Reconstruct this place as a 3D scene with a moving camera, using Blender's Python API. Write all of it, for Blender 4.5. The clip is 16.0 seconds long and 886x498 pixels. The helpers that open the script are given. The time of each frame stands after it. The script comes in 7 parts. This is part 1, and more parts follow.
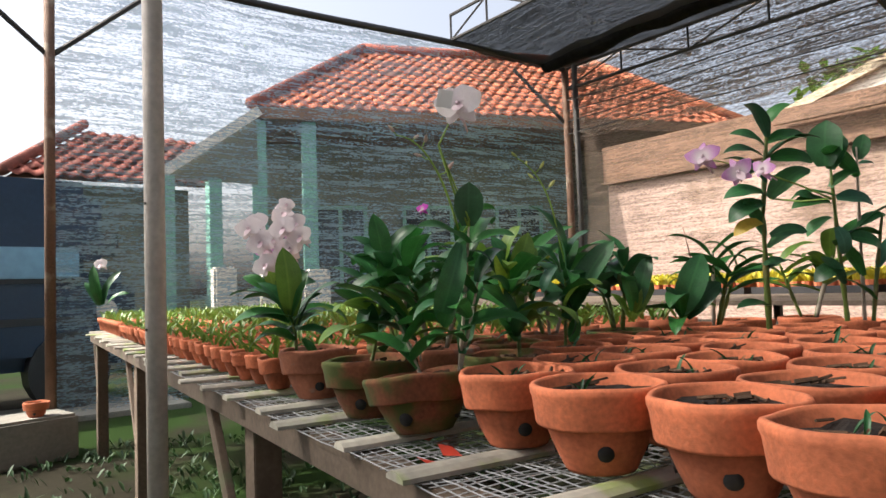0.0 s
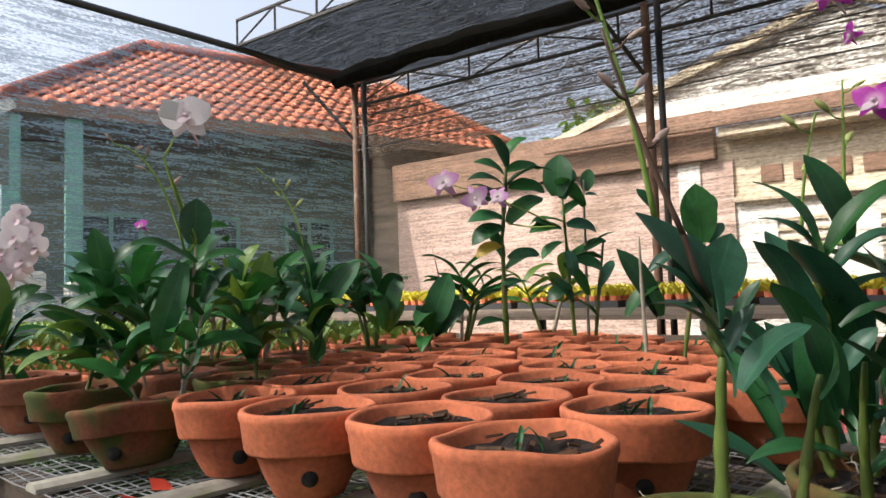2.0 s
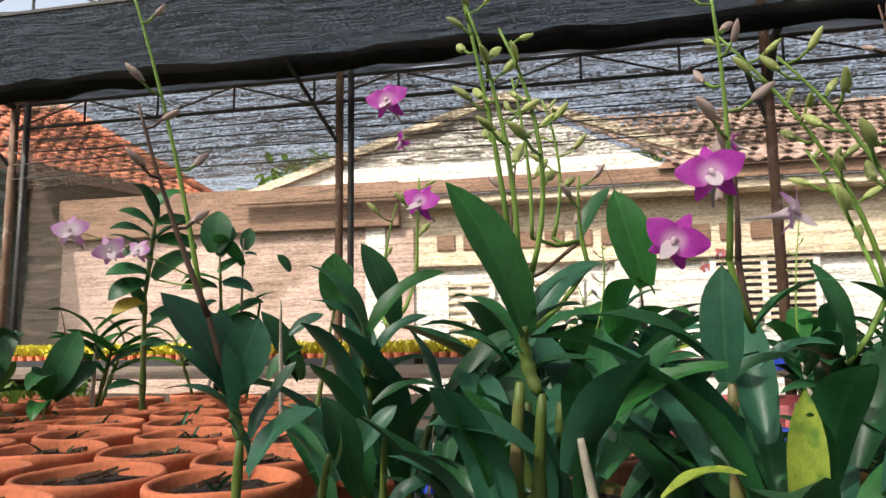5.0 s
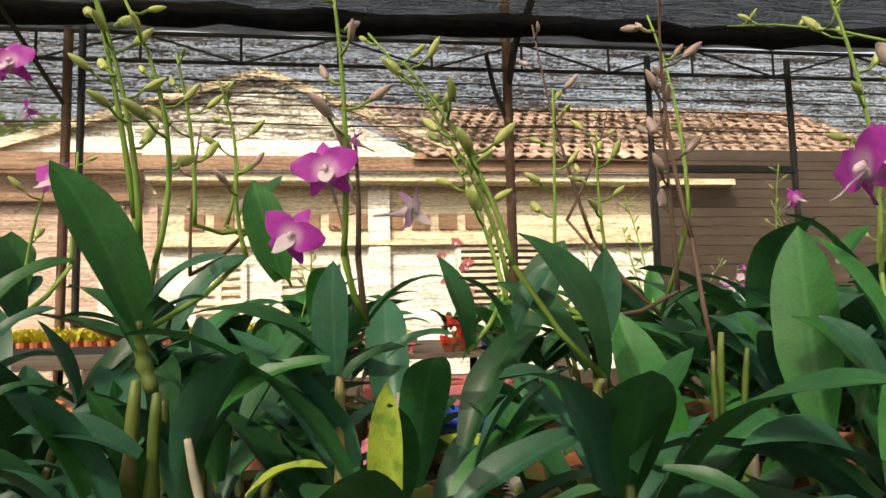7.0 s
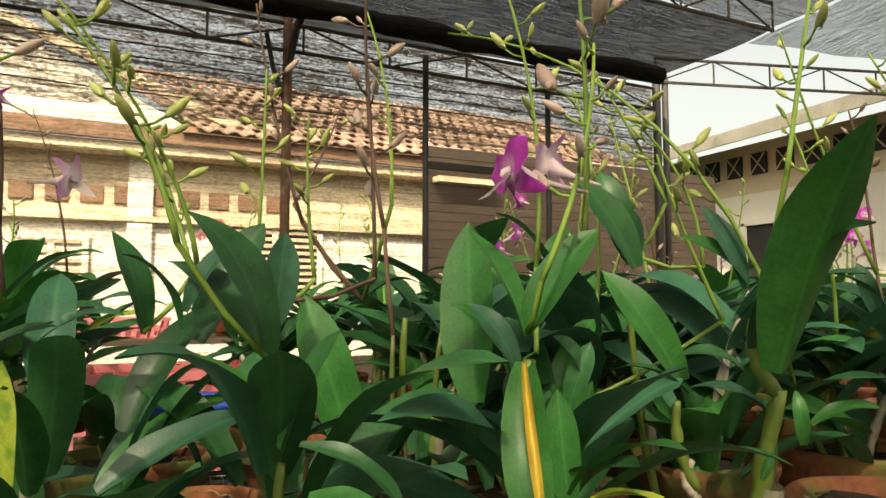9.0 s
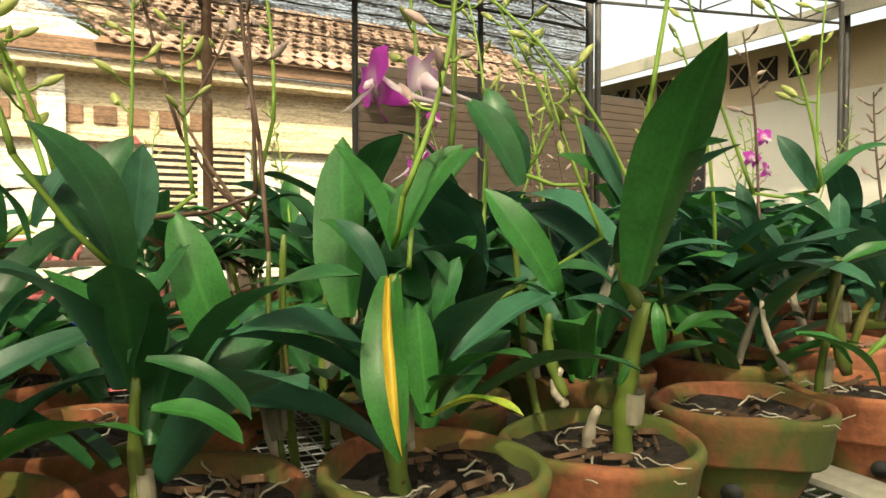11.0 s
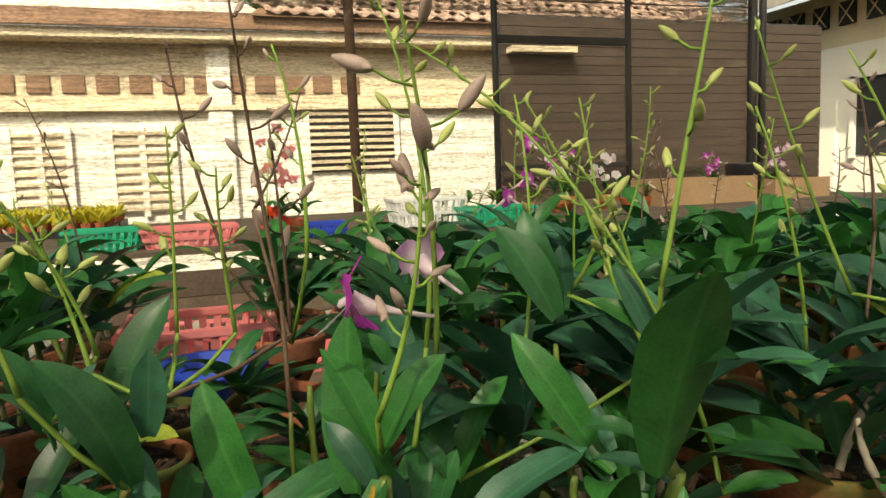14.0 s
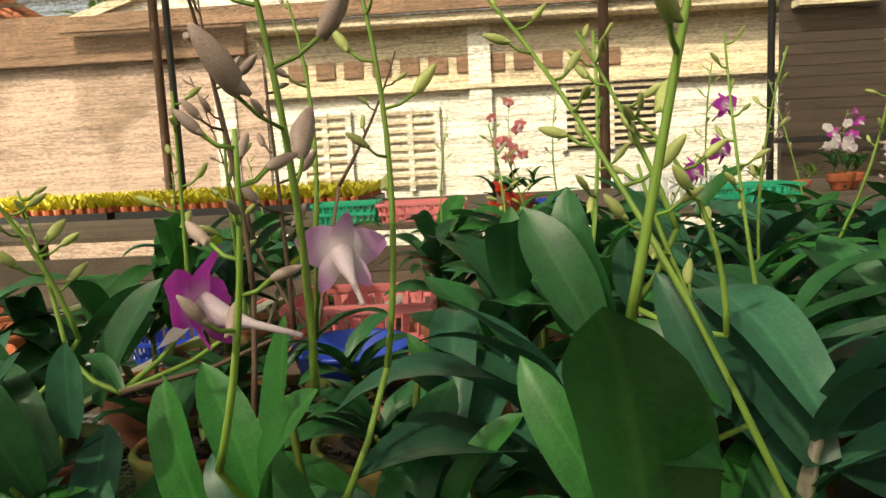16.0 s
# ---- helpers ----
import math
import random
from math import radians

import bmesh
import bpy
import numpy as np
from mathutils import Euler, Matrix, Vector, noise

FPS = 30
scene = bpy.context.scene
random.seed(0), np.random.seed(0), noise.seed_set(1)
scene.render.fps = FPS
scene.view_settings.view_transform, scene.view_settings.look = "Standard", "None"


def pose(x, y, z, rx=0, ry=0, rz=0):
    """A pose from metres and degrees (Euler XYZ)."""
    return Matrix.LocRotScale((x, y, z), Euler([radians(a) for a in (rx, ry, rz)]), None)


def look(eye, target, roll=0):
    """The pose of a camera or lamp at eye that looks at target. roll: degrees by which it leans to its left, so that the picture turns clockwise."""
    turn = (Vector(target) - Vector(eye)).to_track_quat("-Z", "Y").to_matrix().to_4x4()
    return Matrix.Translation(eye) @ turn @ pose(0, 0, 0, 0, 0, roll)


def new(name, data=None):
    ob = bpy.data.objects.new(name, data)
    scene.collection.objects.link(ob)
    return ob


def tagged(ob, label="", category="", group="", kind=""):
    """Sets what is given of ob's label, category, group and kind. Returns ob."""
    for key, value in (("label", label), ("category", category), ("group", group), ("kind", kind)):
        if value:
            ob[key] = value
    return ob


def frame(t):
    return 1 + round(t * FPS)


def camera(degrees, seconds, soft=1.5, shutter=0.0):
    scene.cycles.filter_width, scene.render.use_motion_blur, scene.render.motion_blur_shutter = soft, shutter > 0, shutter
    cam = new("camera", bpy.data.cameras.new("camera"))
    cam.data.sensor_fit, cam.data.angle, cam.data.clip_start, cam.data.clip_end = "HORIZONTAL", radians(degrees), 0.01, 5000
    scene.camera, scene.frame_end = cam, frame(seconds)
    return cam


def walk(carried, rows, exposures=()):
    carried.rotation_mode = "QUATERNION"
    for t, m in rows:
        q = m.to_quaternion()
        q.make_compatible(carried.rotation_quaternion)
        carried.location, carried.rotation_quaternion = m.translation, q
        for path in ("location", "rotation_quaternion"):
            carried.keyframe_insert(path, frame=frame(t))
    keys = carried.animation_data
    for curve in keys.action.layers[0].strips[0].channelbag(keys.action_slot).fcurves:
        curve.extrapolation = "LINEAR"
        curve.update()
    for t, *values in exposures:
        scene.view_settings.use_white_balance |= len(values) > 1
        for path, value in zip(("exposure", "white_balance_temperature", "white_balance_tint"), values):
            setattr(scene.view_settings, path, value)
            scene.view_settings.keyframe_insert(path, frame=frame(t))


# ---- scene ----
cam = camera(64.8, 16.0)
PATH = [
    (0, (0.001, 0.002, 1.106), (1.202, 1.598, 1.213), -2.0),
    (0.5, (0.017, -0.01, 1.107), (1.286, 1.532, 1.212), -2.0),
    (1, (0.046, -0.022, 1.107), (1.425, 1.423, 1.209), -2.1),
    (1.5, (0.062, -0.044, 1.111), (1.545, 1.294, 1.221), -1.9),
    (2, (0.073, -0.067, 1.114), (1.683, 1.114, 1.241), -1.9),
    (2.5, (0.087, -0.087, 1.116), (1.795, 0.94, 1.287), -1.1),
    (3, (0.097, -0.105, 1.117), (1.878, 0.784, 1.309), -0.9),
    (5.5, (0.115, -0.184, 1.13), (2.084, 0.021, 1.413), -1.4),
    (6, (0.121, -0.209, 1.129), (2.102, -0.215, 1.407), -2.1),
    (6.5, (0.123, -0.232, 1.133), (2.108, -0.361, 1.342), -1.6),
    (7, (0.123, -0.249, 1.134), (2.093, -0.526, 1.337), -1.4),
    (7.5, (0.118, -0.263, 1.133), (2.062, -0.688, 1.329), -1.2),
    (8, (0.115, -0.282, 1.136), (2.022, -0.863, 1.299), -0.6),
    (8.5, (0.109, -0.298, 1.134), (1.964, -1.03, 1.287), -0.5),
    (9, (0.098, -0.312, 1.13), (1.889, -1.187, 1.29), 0.0),
    (9.5, (0.094, -0.33, 1.129), (1.81, -1.351, 1.252), 0.4),
    (10, (0.093, -0.335, 1.124), (1.771, -1.423, 1.153), 0.1),
    (12.5, (0.052, -0.444, 1.154), (1.806, -1.396, 1.012), 0.7),
    (13, (0.059, -0.476, 1.202), (1.886, -1.289, 1.216), -2.2),
    (13.5, (0.062, -0.47, 1.254), (1.929, -1.18, 1.155), -2.2),
    (14, (0.056, -0.472, 1.298), (1.941, -1.103, 1.076), -2.2),
    (14.5, (0.077, -0.512, 1.314), (1.974, -1.119, 1.136), -2.6),
    (15, (0.13, -0.601, 1.296), (2.074, -1.019, 1.076), -1.6),
    (15.5, (0.15, -0.661, 1.279), (2.137, -0.783, 1.089), -3.2),
    (16, (0.17, -0.688, 1.282), (2.15, -0.574, 1.026), -2.8),
]
walk(cam, [(t, look(eye, target, roll)) for t, eye, target, roll in PATH], [(0, 0.91, 6450, 11), (3.2, 0.86, 6150, 10), (6, 0.9, 6800, 7), (8, 0.95, 8100, 5), (10, 1.10, 8400, 1), (12.5, 1.5, 8000, -3), (13.5, 0.84, 7900, 0), (16, 0.69, 7900, 0)])

# ---- world, sun, exposure ----
SUN_AZ, SUN_EL = 303.0, 48.0          # degrees clockwise from +y, and above the horizon
world = bpy.data.worlds.new("world")
scene.world = world
world.use_nodes = True
wn = world.node_tree
sky = wn.nodes.new("ShaderNodeTexSky")
sky.sky_type = 'NISHITA'
sky.sun_disc = False
sky.sun_elevation = radians(SUN_EL)
sky.sun_rotation = radians(SUN_AZ)
sky.dust_density = 7.0
wn.nodes["Background"].inputs[1].default_value = 0.15
haze = wn.nodes.new("ShaderNodeHueSaturation")
haze.inputs["Saturation"].default_value = 0.5
haze.inputs["Value"].default_value = 1.2
wn.links.new(sky.outputs[0], haze.inputs["Color"])
wn.links.new(haze.outputs[0], wn.nodes["Background"].inputs[0])
sun_data = bpy.data.lights.new("sun", 'SUN')
sun_data.energy = 4.2
sun_data.angle = radians(0.6)
sun_data.color = (1.0, 0.93, 0.82)
sun_ob = new("sun", sun_data)
_az, _el = radians(SUN_AZ), radians(SUN_EL)
sun_from = Vector((math.sin(_az) * math.cos(_el), math.cos(_az) * math.cos(_el), math.sin(_el)))
sun_ob.matrix_world = look(sun_from * 40, (0, 0, 0))


# ---- materials ----
def mat(name, base, rough=0.6, metal=0.0, var=0.25, scale=8.0, fine=60.0, bump=0.0, second=None, spots=0.5, transl=0.0, rand=0.0, spec=0.5, veins=False):
    """Node material: base colour varied at two scales, an optional second colour in blotches, fine relief."""
    m = bpy.data.materials.new(name)
    m.use_nodes = True
    nt = m.node_tree
    bs = nt.nodes["Principled BSDF"]
    bs.inputs["Roughness"].default_value = rough
    bs.inputs["Metallic"].default_value = metal
    bs.inputs["Specular IOR Level"].default_value = spec
    co = nt.nodes.new("ShaderNodeTexCoord")
    n1 = nt.nodes.new("ShaderNodeTexNoise")
    n1.inputs["Scale"].default_value = scale
    n1.inputs["Detail"].default_value = 6
    n2 = nt.nodes.new("ShaderNodeTexNoise")
    n2.inputs["Scale"].default_value = fine
    n2.inputs["Detail"].default_value = 4
    oi = nt.nodes.new("ShaderNodeObjectInfo")
    off = nt.nodes.new("ShaderNodeVectorMath")
    off.operation = 'ADD'
    nt.links.new(co.outputs["Object"], off.inputs[0])
    mul = nt.nodes.new("ShaderNodeVectorMath")
    mul.operation = 'SCALE'
    mul.inputs[0].default_value = (17.0, 31.0, 11.0)
    nt.links.new(oi.outputs["Random"], mul.inputs["Scale"])
    nt.links.new(mul.outputs[0], off.inputs[1])
    for n in (n1, n2):
        nt.links.new(off.outputs[0], n.inputs["Vector"])
    ramp = nt.nodes.new("ShaderNodeValToRGB")
    lo = [c * (1 - var) for c in base]
    hi = [min(1, c * (1 + var)) for c in base]
    ramp.color_ramp.elements[0].position, ramp.color_ramp.elements[1].position = 0.3, 0.7
    ramp.color_ramp.elements[0].color, ramp.color_ramp.elements[1].color = (*lo, 1), (*hi, 1)
    add = nt.nodes.new("ShaderNodeMath")
    add.operation = 'MULTIPLY_ADD'
    add.inputs[1].default_value = 0.45
    nt.links.new(n2.outputs[0], add.inputs[0])
    sc = nt.nodes.new("ShaderNodeMath")
    sc.operation = 'MULTIPLY'
    sc.inputs[1].default_value = 0.55
    nt.links.new(n1.outputs[0], sc.inputs[0])
    nt.links.new(sc.outputs[0], add.inputs[2])
    nt.links.new(add.outputs[0], ramp.inputs[0])
    colour = ramp.outputs[0]
    if second:
        n3 = nt.nodes.new("ShaderNodeTexNoise")
        n3.inputs["Scale"].default_value = scale * 0.7
        n3.inputs["Detail"].default_value = 8
        nt.links.new(off.outputs[0], n3.inputs["Vector"])
        r3 = nt.nodes.new("ShaderNodeValToRGB")
        r3.color_ramp.elements[0].position, r3.color_ramp.elements[1].position = spots, spots + 0.14
        nt.links.new(n3.outputs[0], r3.inputs[0])
        mx = nt.nodes.new("ShaderNodeMixRGB")
        mx.inputs[2].default_value = (*second, 1)
        nt.links.new(r3.outputs[0], mx.inputs[0])
        nt.links.new(colour, mx.inputs[1])
        colour = mx.outputs[0]
    if veins:
        # pale midrib and faint lines along the blade
        sp = nt.nodes.new("ShaderNodeSeparateXYZ")
        nt.links.new(co.outputs["Object"], sp.inputs[0])
        ab = nt.nodes.new("ShaderNodeMath")
        ab.operation = 'ABSOLUTE'
        nt.links.new(sp.outputs[1], ab.inputs[0])
        mid = nt.nodes.new("ShaderNodeMapRange")
        mid.inputs[1].default_value, mid.inputs[2].default_value = 0.004, 0.016
        mid.inputs[3].default_value, mid.inputs[4].default_value = 0.22, 0.0
        nt.links.new(ab.outputs[0], mid.inputs[0])
        sn = nt.nodes.new("ShaderNodeMath")
        sn.operation = 'SINE'
        ml = nt.nodes.new("ShaderNodeMath")
        ml.operation = 'MULTIPLY'
        ml.inputs[1].default_value = 210.0
        nt.links.new(sp.outputs[1], ml.inputs[0])
        nt.links.new(ml.outputs[0], sn.inputs[0])
        vm = nt.nodes.new("ShaderNodeMath")
        vm.operation = 'MULTIPLY_ADD'
        vm.inputs[1].default_value = 0.03
        nt.links.new(sn.outputs[0], vm.inputs[0])
        nt.links.new(mid.outputs[0], vm.inputs[2])
        cl = nt.nodes.new("ShaderNodeMath")
        cl.operation = 'MAXIMUM'
        cl.inputs[1].default_value = 0.0
        nt.links.new(vm.outputs[0], cl.inputs[0])
        vx = nt.nodes.new("ShaderNodeMixRGB")
        vx.inputs[2].default_value = (base[0] * 2.6 + 0.02, base[1] * 2.2 + 0.02, base[2] * 2.2 + 0.01, 1)
        nt.links.new(cl.outputs[0], vx.inputs[0])
        nt.links.new(colour, vx.inputs[1])
        colour = vx.outputs[0]
    if rand:
        hs = nt.nodes.new("ShaderNodeHueSaturation")
        mr = nt.nodes.new("ShaderNodeMapRange")
        mr.inputs[3].default_value, mr.inputs[4].default_value = 1 - rand, 1 + rand
        nt.links.new(oi.outputs["Random"], mr.inputs[0])
        nt.links.new(mr.outputs[0], hs.inputs["Value"])
        nt.links.new(colour, hs.inputs["Color"])
        colour = hs.outputs[0]
    nt.links.new(colour, bs.inputs["Base Color"])
    if bump:
        b = nt.nodes.new("ShaderNodeBump")
        b.inputs["Strength"].default_value = bump
        b.inputs["Distance"].default_value = 0.004
        nt.links.new(add.outputs[0], b.inputs["Height"])
        nt.links.new(b.outputs[0], bs.inputs["Normal"])
    if transl:
        tr = nt.nodes.new("ShaderNodeBsdfTranslucent")
        nt.links.new(colour, tr.inputs[0])
        ms = nt.nodes.new("ShaderNodeMixShader")
        ms.inputs[0].default_value = transl
        nt.links.new(bs.outputs[0], ms.inputs[1])
        nt.links.new(tr.outputs[0], ms.inputs[2])
        nt.links.new(ms.outputs[0], nt.nodes["Material Output"].inputs[0])
    return m


def petal_material(name, edge, heart, reach, transl=0.35):
    """Petal that pales towards the middle of the flower, with fine veins and soft blotches."""
    m = mat(name, edge, 0.5, var=0.2, scale=16, fine=90, transl=transl, rand=0.1)
    nt = m.node_tree
    co = nt.nodes.new("ShaderNodeTexCoord")
    ln = nt.nodes.new("ShaderNodeVectorMath")
    ln.operation = 'LENGTH'
    nt.links.new(co.outputs["Object"], ln.inputs[0])
    mr = nt.nodes.new("ShaderNodeMapRange")
    mr.interpolation_type = 'SMOOTHSTEP'
    mr.inputs[1].default_value, mr.inputs[2].default_value = reach * 0.25, reach
    nt.links.new(ln.outputs["Value"], mr.inputs[0])
    mx = nt.nodes.new("ShaderNodeMixRGB")
    mx.inputs[1].default_value = (*heart, 1)
    bs = nt.nodes["Principled BSDF"]
    src = bs.inputs["Base Color"].links[0].from_socket
    nt.links.new(mr.outputs[0], mx.inputs[0])
    nt.links.new(src, mx.inputs[2])
    nt.links.new(mx.outputs[0], bs.inputs["Base Color"])
    for n in nt.nodes:
        if n.bl_idname == "ShaderNodeBsdfTranslucent":
            nt.links.new(mx.outputs[0], n.inputs[0])
    return m


def net_material(name, thread, cover, stretch, spread=0.16, soft_=0.10):
    """Woven shade cloth: threads in rows that let part of the light through, uneven from row to row."""
    m = bpy.data.materials.new(name)
    m.use_nodes = True
    nt = m.node_tree
    bs = nt.nodes["Principled BSDF"]
    bs.inputs["Base Color"].default_value = (*thread, 1)
    bs.inputs["Roughness"].default_value = 0.7
    co = nt.nodes.new("ShaderNodeTexCoord")
    total = None
    for s, (k, w) in zip(stretch, ((1.0, 0.3), (1.0, 0.34), (1.0, 0.36))):
        mp = nt.nodes.new("ShaderNodeMapping")
        mp.inputs["Scale"].default_value = s
        nt.links.new(co.outputs["UV"], mp.inputs["Vector"])
        n = nt.nodes.new("ShaderNodeTexNoise")
        n.inputs["Scale"].default_value = k
        n.inputs["Detail"].default_value = 3
        n.inputs["Roughness"].default_value = 0.6
        nt.links.new(mp.outputs[0], n.inputs["Vector"])
        a = nt.nodes.new("ShaderNodeMath")
        a.operation = 'MULTIPLY_ADD'
        a.inputs[1].default_value = w
        nt.links.new(n.outputs[0], a.inputs[0])
        if total:
            nt.links.new(total, a.inputs[2])
        else:
            a.inputs[2].default_value = 0
        total = a.outputs[0]
    mr = nt.nodes.new("ShaderNodeMapRange")
    mr.inputs[1].default_value, mr.inputs[2].default_value = 0.5 - soft_, 0.5 + soft_
    mr.inputs[3].default_value, mr.inputs[4].default_value = max(0, cover - spread), min(1, cover + spread)
    nt.links.new(total, mr.inputs[0])
    tp = nt.nodes.new("ShaderNodeBsdfTransparent")
    ms = nt.nodes.new("ShaderNodeMixShader")
    nt.links.new(mr.outputs[0], ms.inputs[0])
    nt.links.new(tp.outputs[0], ms.inputs[1])
    nt.links.new(bs.outputs[0], ms.inputs[2])
    nt.links.new(ms.outputs[0], nt.nodes["Material Output"].inputs[0])
    return m


M_CLAY = mat("terracotta", (0.56, 0.165, 0.075), 0.88, var=0.34, scale=24, fine=150, bump=0.45, second=(0.34, 0.10, 0.05), spots=0.62, rand=0.2)
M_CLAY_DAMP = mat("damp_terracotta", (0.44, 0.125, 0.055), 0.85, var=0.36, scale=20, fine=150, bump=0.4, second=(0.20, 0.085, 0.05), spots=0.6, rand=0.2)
# Wall colour pinked and darkened to hold partial shade from branches.
M_PINKSHADE = mat("shaded_pinkish_plaster", (0.47, 0.33, 0.27), 0.85, var=0.15, scale=1.5, fine=25, bump=0.1, second=(0.28, 0.19, 0.14), spots=0.55)
M_CLAY_OLD = mat("mossy_terracotta", (0.25, 0.085, 0.04), 0.92, var=0.5, scale=15, fine=130, bump=0.6, second=(0.085, 0.105, 0.022), spots=0.43, rand=0.25)
M_CLAY_PALE = mat("weathered_terracotta", (0.40, 0.15, 0.085), 0.92, var=0.35, scale=20, fine=130, bump=0.5, second=(0.36, 0.30, 0.26), spots=0.58, rand=0.15)
M_SOIL = mat("charcoal_potting_mix", (0.017, 0.012, 0.009), 0.95, var=0.6, scale=40, fine=160, bump=1.0)
M_BARK = mat("dry_husk_chips", (0.10, 0.055, 0.03), 0.9, var=0.5, scale=30, fine=120, bump=0.8, rand=0.4)
M_LEAF = mat("dark_green_leaf", (0.026, 0.114, 0.036), 0.40, var=0.35, scale=7, fine=60, bump=0.08, transl=0.16, rand=0.4, veins=True)
M_LEAF_BLUE = mat("blue_green_leaf", (0.036, 0.132, 0.072), 0.40, var=0.3, scale=7, fine=60, bump=0.08, transl=0.14, rand=0.35, veins=True)
M_LEAF_LIGHT = mat("light_green_leaf", (0.13, 0.24, 0.035), 0.4, var=0.25, scale=8, fine=60, transl=0.25, rand=0.25, veins=True)
M_LEAF_MID = mat("fresh_green_leaf", (0.034, 0.160, 0.034), 0.42, var=0.35, scale=7, fine=60, bump=0.08, transl=0.2, rand=0.35, veins=True)
M_SEEDLING = mat("yellow_green_seedling", (0.56, 0.50, 0.045), 0.5, var=0.3, scale=5, fine=40, transl=0.25)
M_LEAF_YELLOW = mat("yellowing_leaf", (0.36, 0.45, 0.06), 0.5, var=0.3, scale=10, fine=60, second=(0.16, 0.30, 0.04), spots=0.52, transl=0.2)
M_LEAF_GOLD = mat("yellow_leaf_back", (0.60, 0.42, 0.06), 0.5, var=0.2, scale=10, fine=60, transl=0.2)
M_CANE = mat("green_cane", (0.11, 0.16, 0.03), 0.5, var=0.35, scale=14, fine=70, bump=0.1, second=(0.30, 0.20, 0.10), spots=0.58, rand=0.25)
M_CANE_DRY = mat("papery_dry_cane", (0.40, 0.35, 0.27), 0.8, var=0.35, scale=20, fine=90, bump=0.3, rand=0.2)
M_SHEATH = mat("papery_sheath", (0.22, 0.20, 0.14), 0.8, var=0.3, scale=30, fine=90, bump=0.3, rand=0.2)
M_SPIKE = mat("green_flower_stem", (0.23, 0.37, 0.065), 0.5, var=0.2, scale=10, fine=50, transl=0.1, rand=0.2)
M_SPIKE_DARK = mat("brownish_flower_stem", (0.13, 0.075, 0.05), 0.6, var=0.3, scale=10, fine=50, rand=0.2)
M_BUD = mat("pale_green_bud", (0.56, 0.61, 0.22), 0.5, var=0.2, scale=30, fine=80, transl=0.25, rand=0.2)
M_BUD_PINK = mat("dusky_pink_bud", (0.58, 0.42, 0.38), 0.5, var=0.3, scale=40, fine=90, second=(0.40, 0.38, 0.14), spots=0.56, transl=0.2, rand=0.2)
M_PETAL = petal_material("magenta_petal", (0.58, 0.05, 0.52), (0.84, 0.50, 0.76), 0.26)
M_PETAL_LIP = mat("pale_petal_centre", (0.80, 0.66, 0.72), 0.5, var=0.1, scale=40, fine=90, transl=0.3)
M_PETAL_PALE = petal_material("lilac_pink_petal", (0.70, 0.33, 0.68), (0.90, 0.80, 0.84), 0.42)
M_PETAL_WHITE = mat("white_petal", (0.90, 0.85, 0.87), 0.5, var=0.06, scale=20, fine=90, transl=0.45)
M_PETAL_RED = mat("scarlet_petal", (0.75, 0.055, 0.02), 0.5, var=0.25, scale=20, fine=90, transl=0.3)
M_PETAL_CORAL = mat("coral_petal", (0.74, 0.24, 0.24), 0.5, var=0.25, scale=20, fine=90, transl=0.3, rand=0.15)
M_ROOT = mat("pale_aerial_root", (0.40, 0.36, 0.28), 0.8, var=0.3, scale=30, fine=90)
M_WOOD = mat("weathered_timber", (0.125, 0.092, 0.066), 0.85, var=0.4, scale=7, fine=70, bump=0.5, second=(0.10, 0.12, 0.06), spots=0.6, rand=0.2)
M_BAMBOO = mat("split_bamboo_slat", (0.40, 0.38, 0.32), 0.75, var=0.3, scale=12, fine=70, bump=0.3, second=(0.26, 0.34, 0.10), spots=0.54, rand=0.25)
M_WIRE = mat("grey_plastic_mesh", (0.30, 0.31, 0.32), 0.6, var=0.2, scale=20, fine=60)
M_STEEL = mat("galvanised_pipe", (0.56, 0.51, 0.47), 0.5, 0.1, var=0.25, scale=6, fine=60, bump=0.1, second=(0.26, 0.17, 0.11), spots=0.66)
M_IRON = mat("dark_painted_iron", (0.035, 0.032, 0.03), 0.6, 0.2, var=0.35, scale=8, fine=60, bump=0.1)
M_IRON_RUST = mat("rusty_iron_post", (0.15, 0.085, 0.055), 0.75, 0.2, var=0.4, scale=9, fine=60, bump=0.3, second=(0.32, 0.26, 0.20), spots=0.6)
M_NET_L = net_material("shade_net_blue_green", (0.34, 0.51, 0.62), 0.36, ((0.8, 14, 1), (4, 45, 1), (25, 75, 1)), 0.34, 0.05)
M_NET_R = net_material("shade_net_black", (0.17, 0.12, 0.085), 0.34, ((0.6, 9, 1), (3.5, 40, 1), (22, 62, 1)), 0.30, 0.08)
M_NET_VAL = net_material("shade_net_doubled", (0.27, 0.21, 0.17), 0.57, ((0.7, 14, 1), (5, 50, 1), (26, 62, 1)), 0.42, 0.05)
M_NET_ROOF = net_material("shade_net_roof", (0.007, 0.008, 0.011), 0.94, ((40, 1.5, 1), (110, 5, 1), (60, 30, 1)), 0.10, 0.06)
M_NET_INNER = net_material("shade_net_inner", (0.02, 0.022, 0.025), 0.75, ((40, 1.5, 1), (110, 5, 1), (60, 30, 1)), 0.2)
M_NET_ROOF2 = net_material("shade_net_thin", (0.10, 0.14, 0.20), 0.62, ((1.5, 40, 1), (5, 110, 1), (30, 60, 1)), 0.33, 0.06)
M_TILE = mat("orange_clay_roof_tile", (0.50, 0.155, 0.075), 0.8, var=0.35, scale=3, fine=30, bump=0.3, second=(0.16, 0.055, 0.04), spots=0.60, rand=0.25)
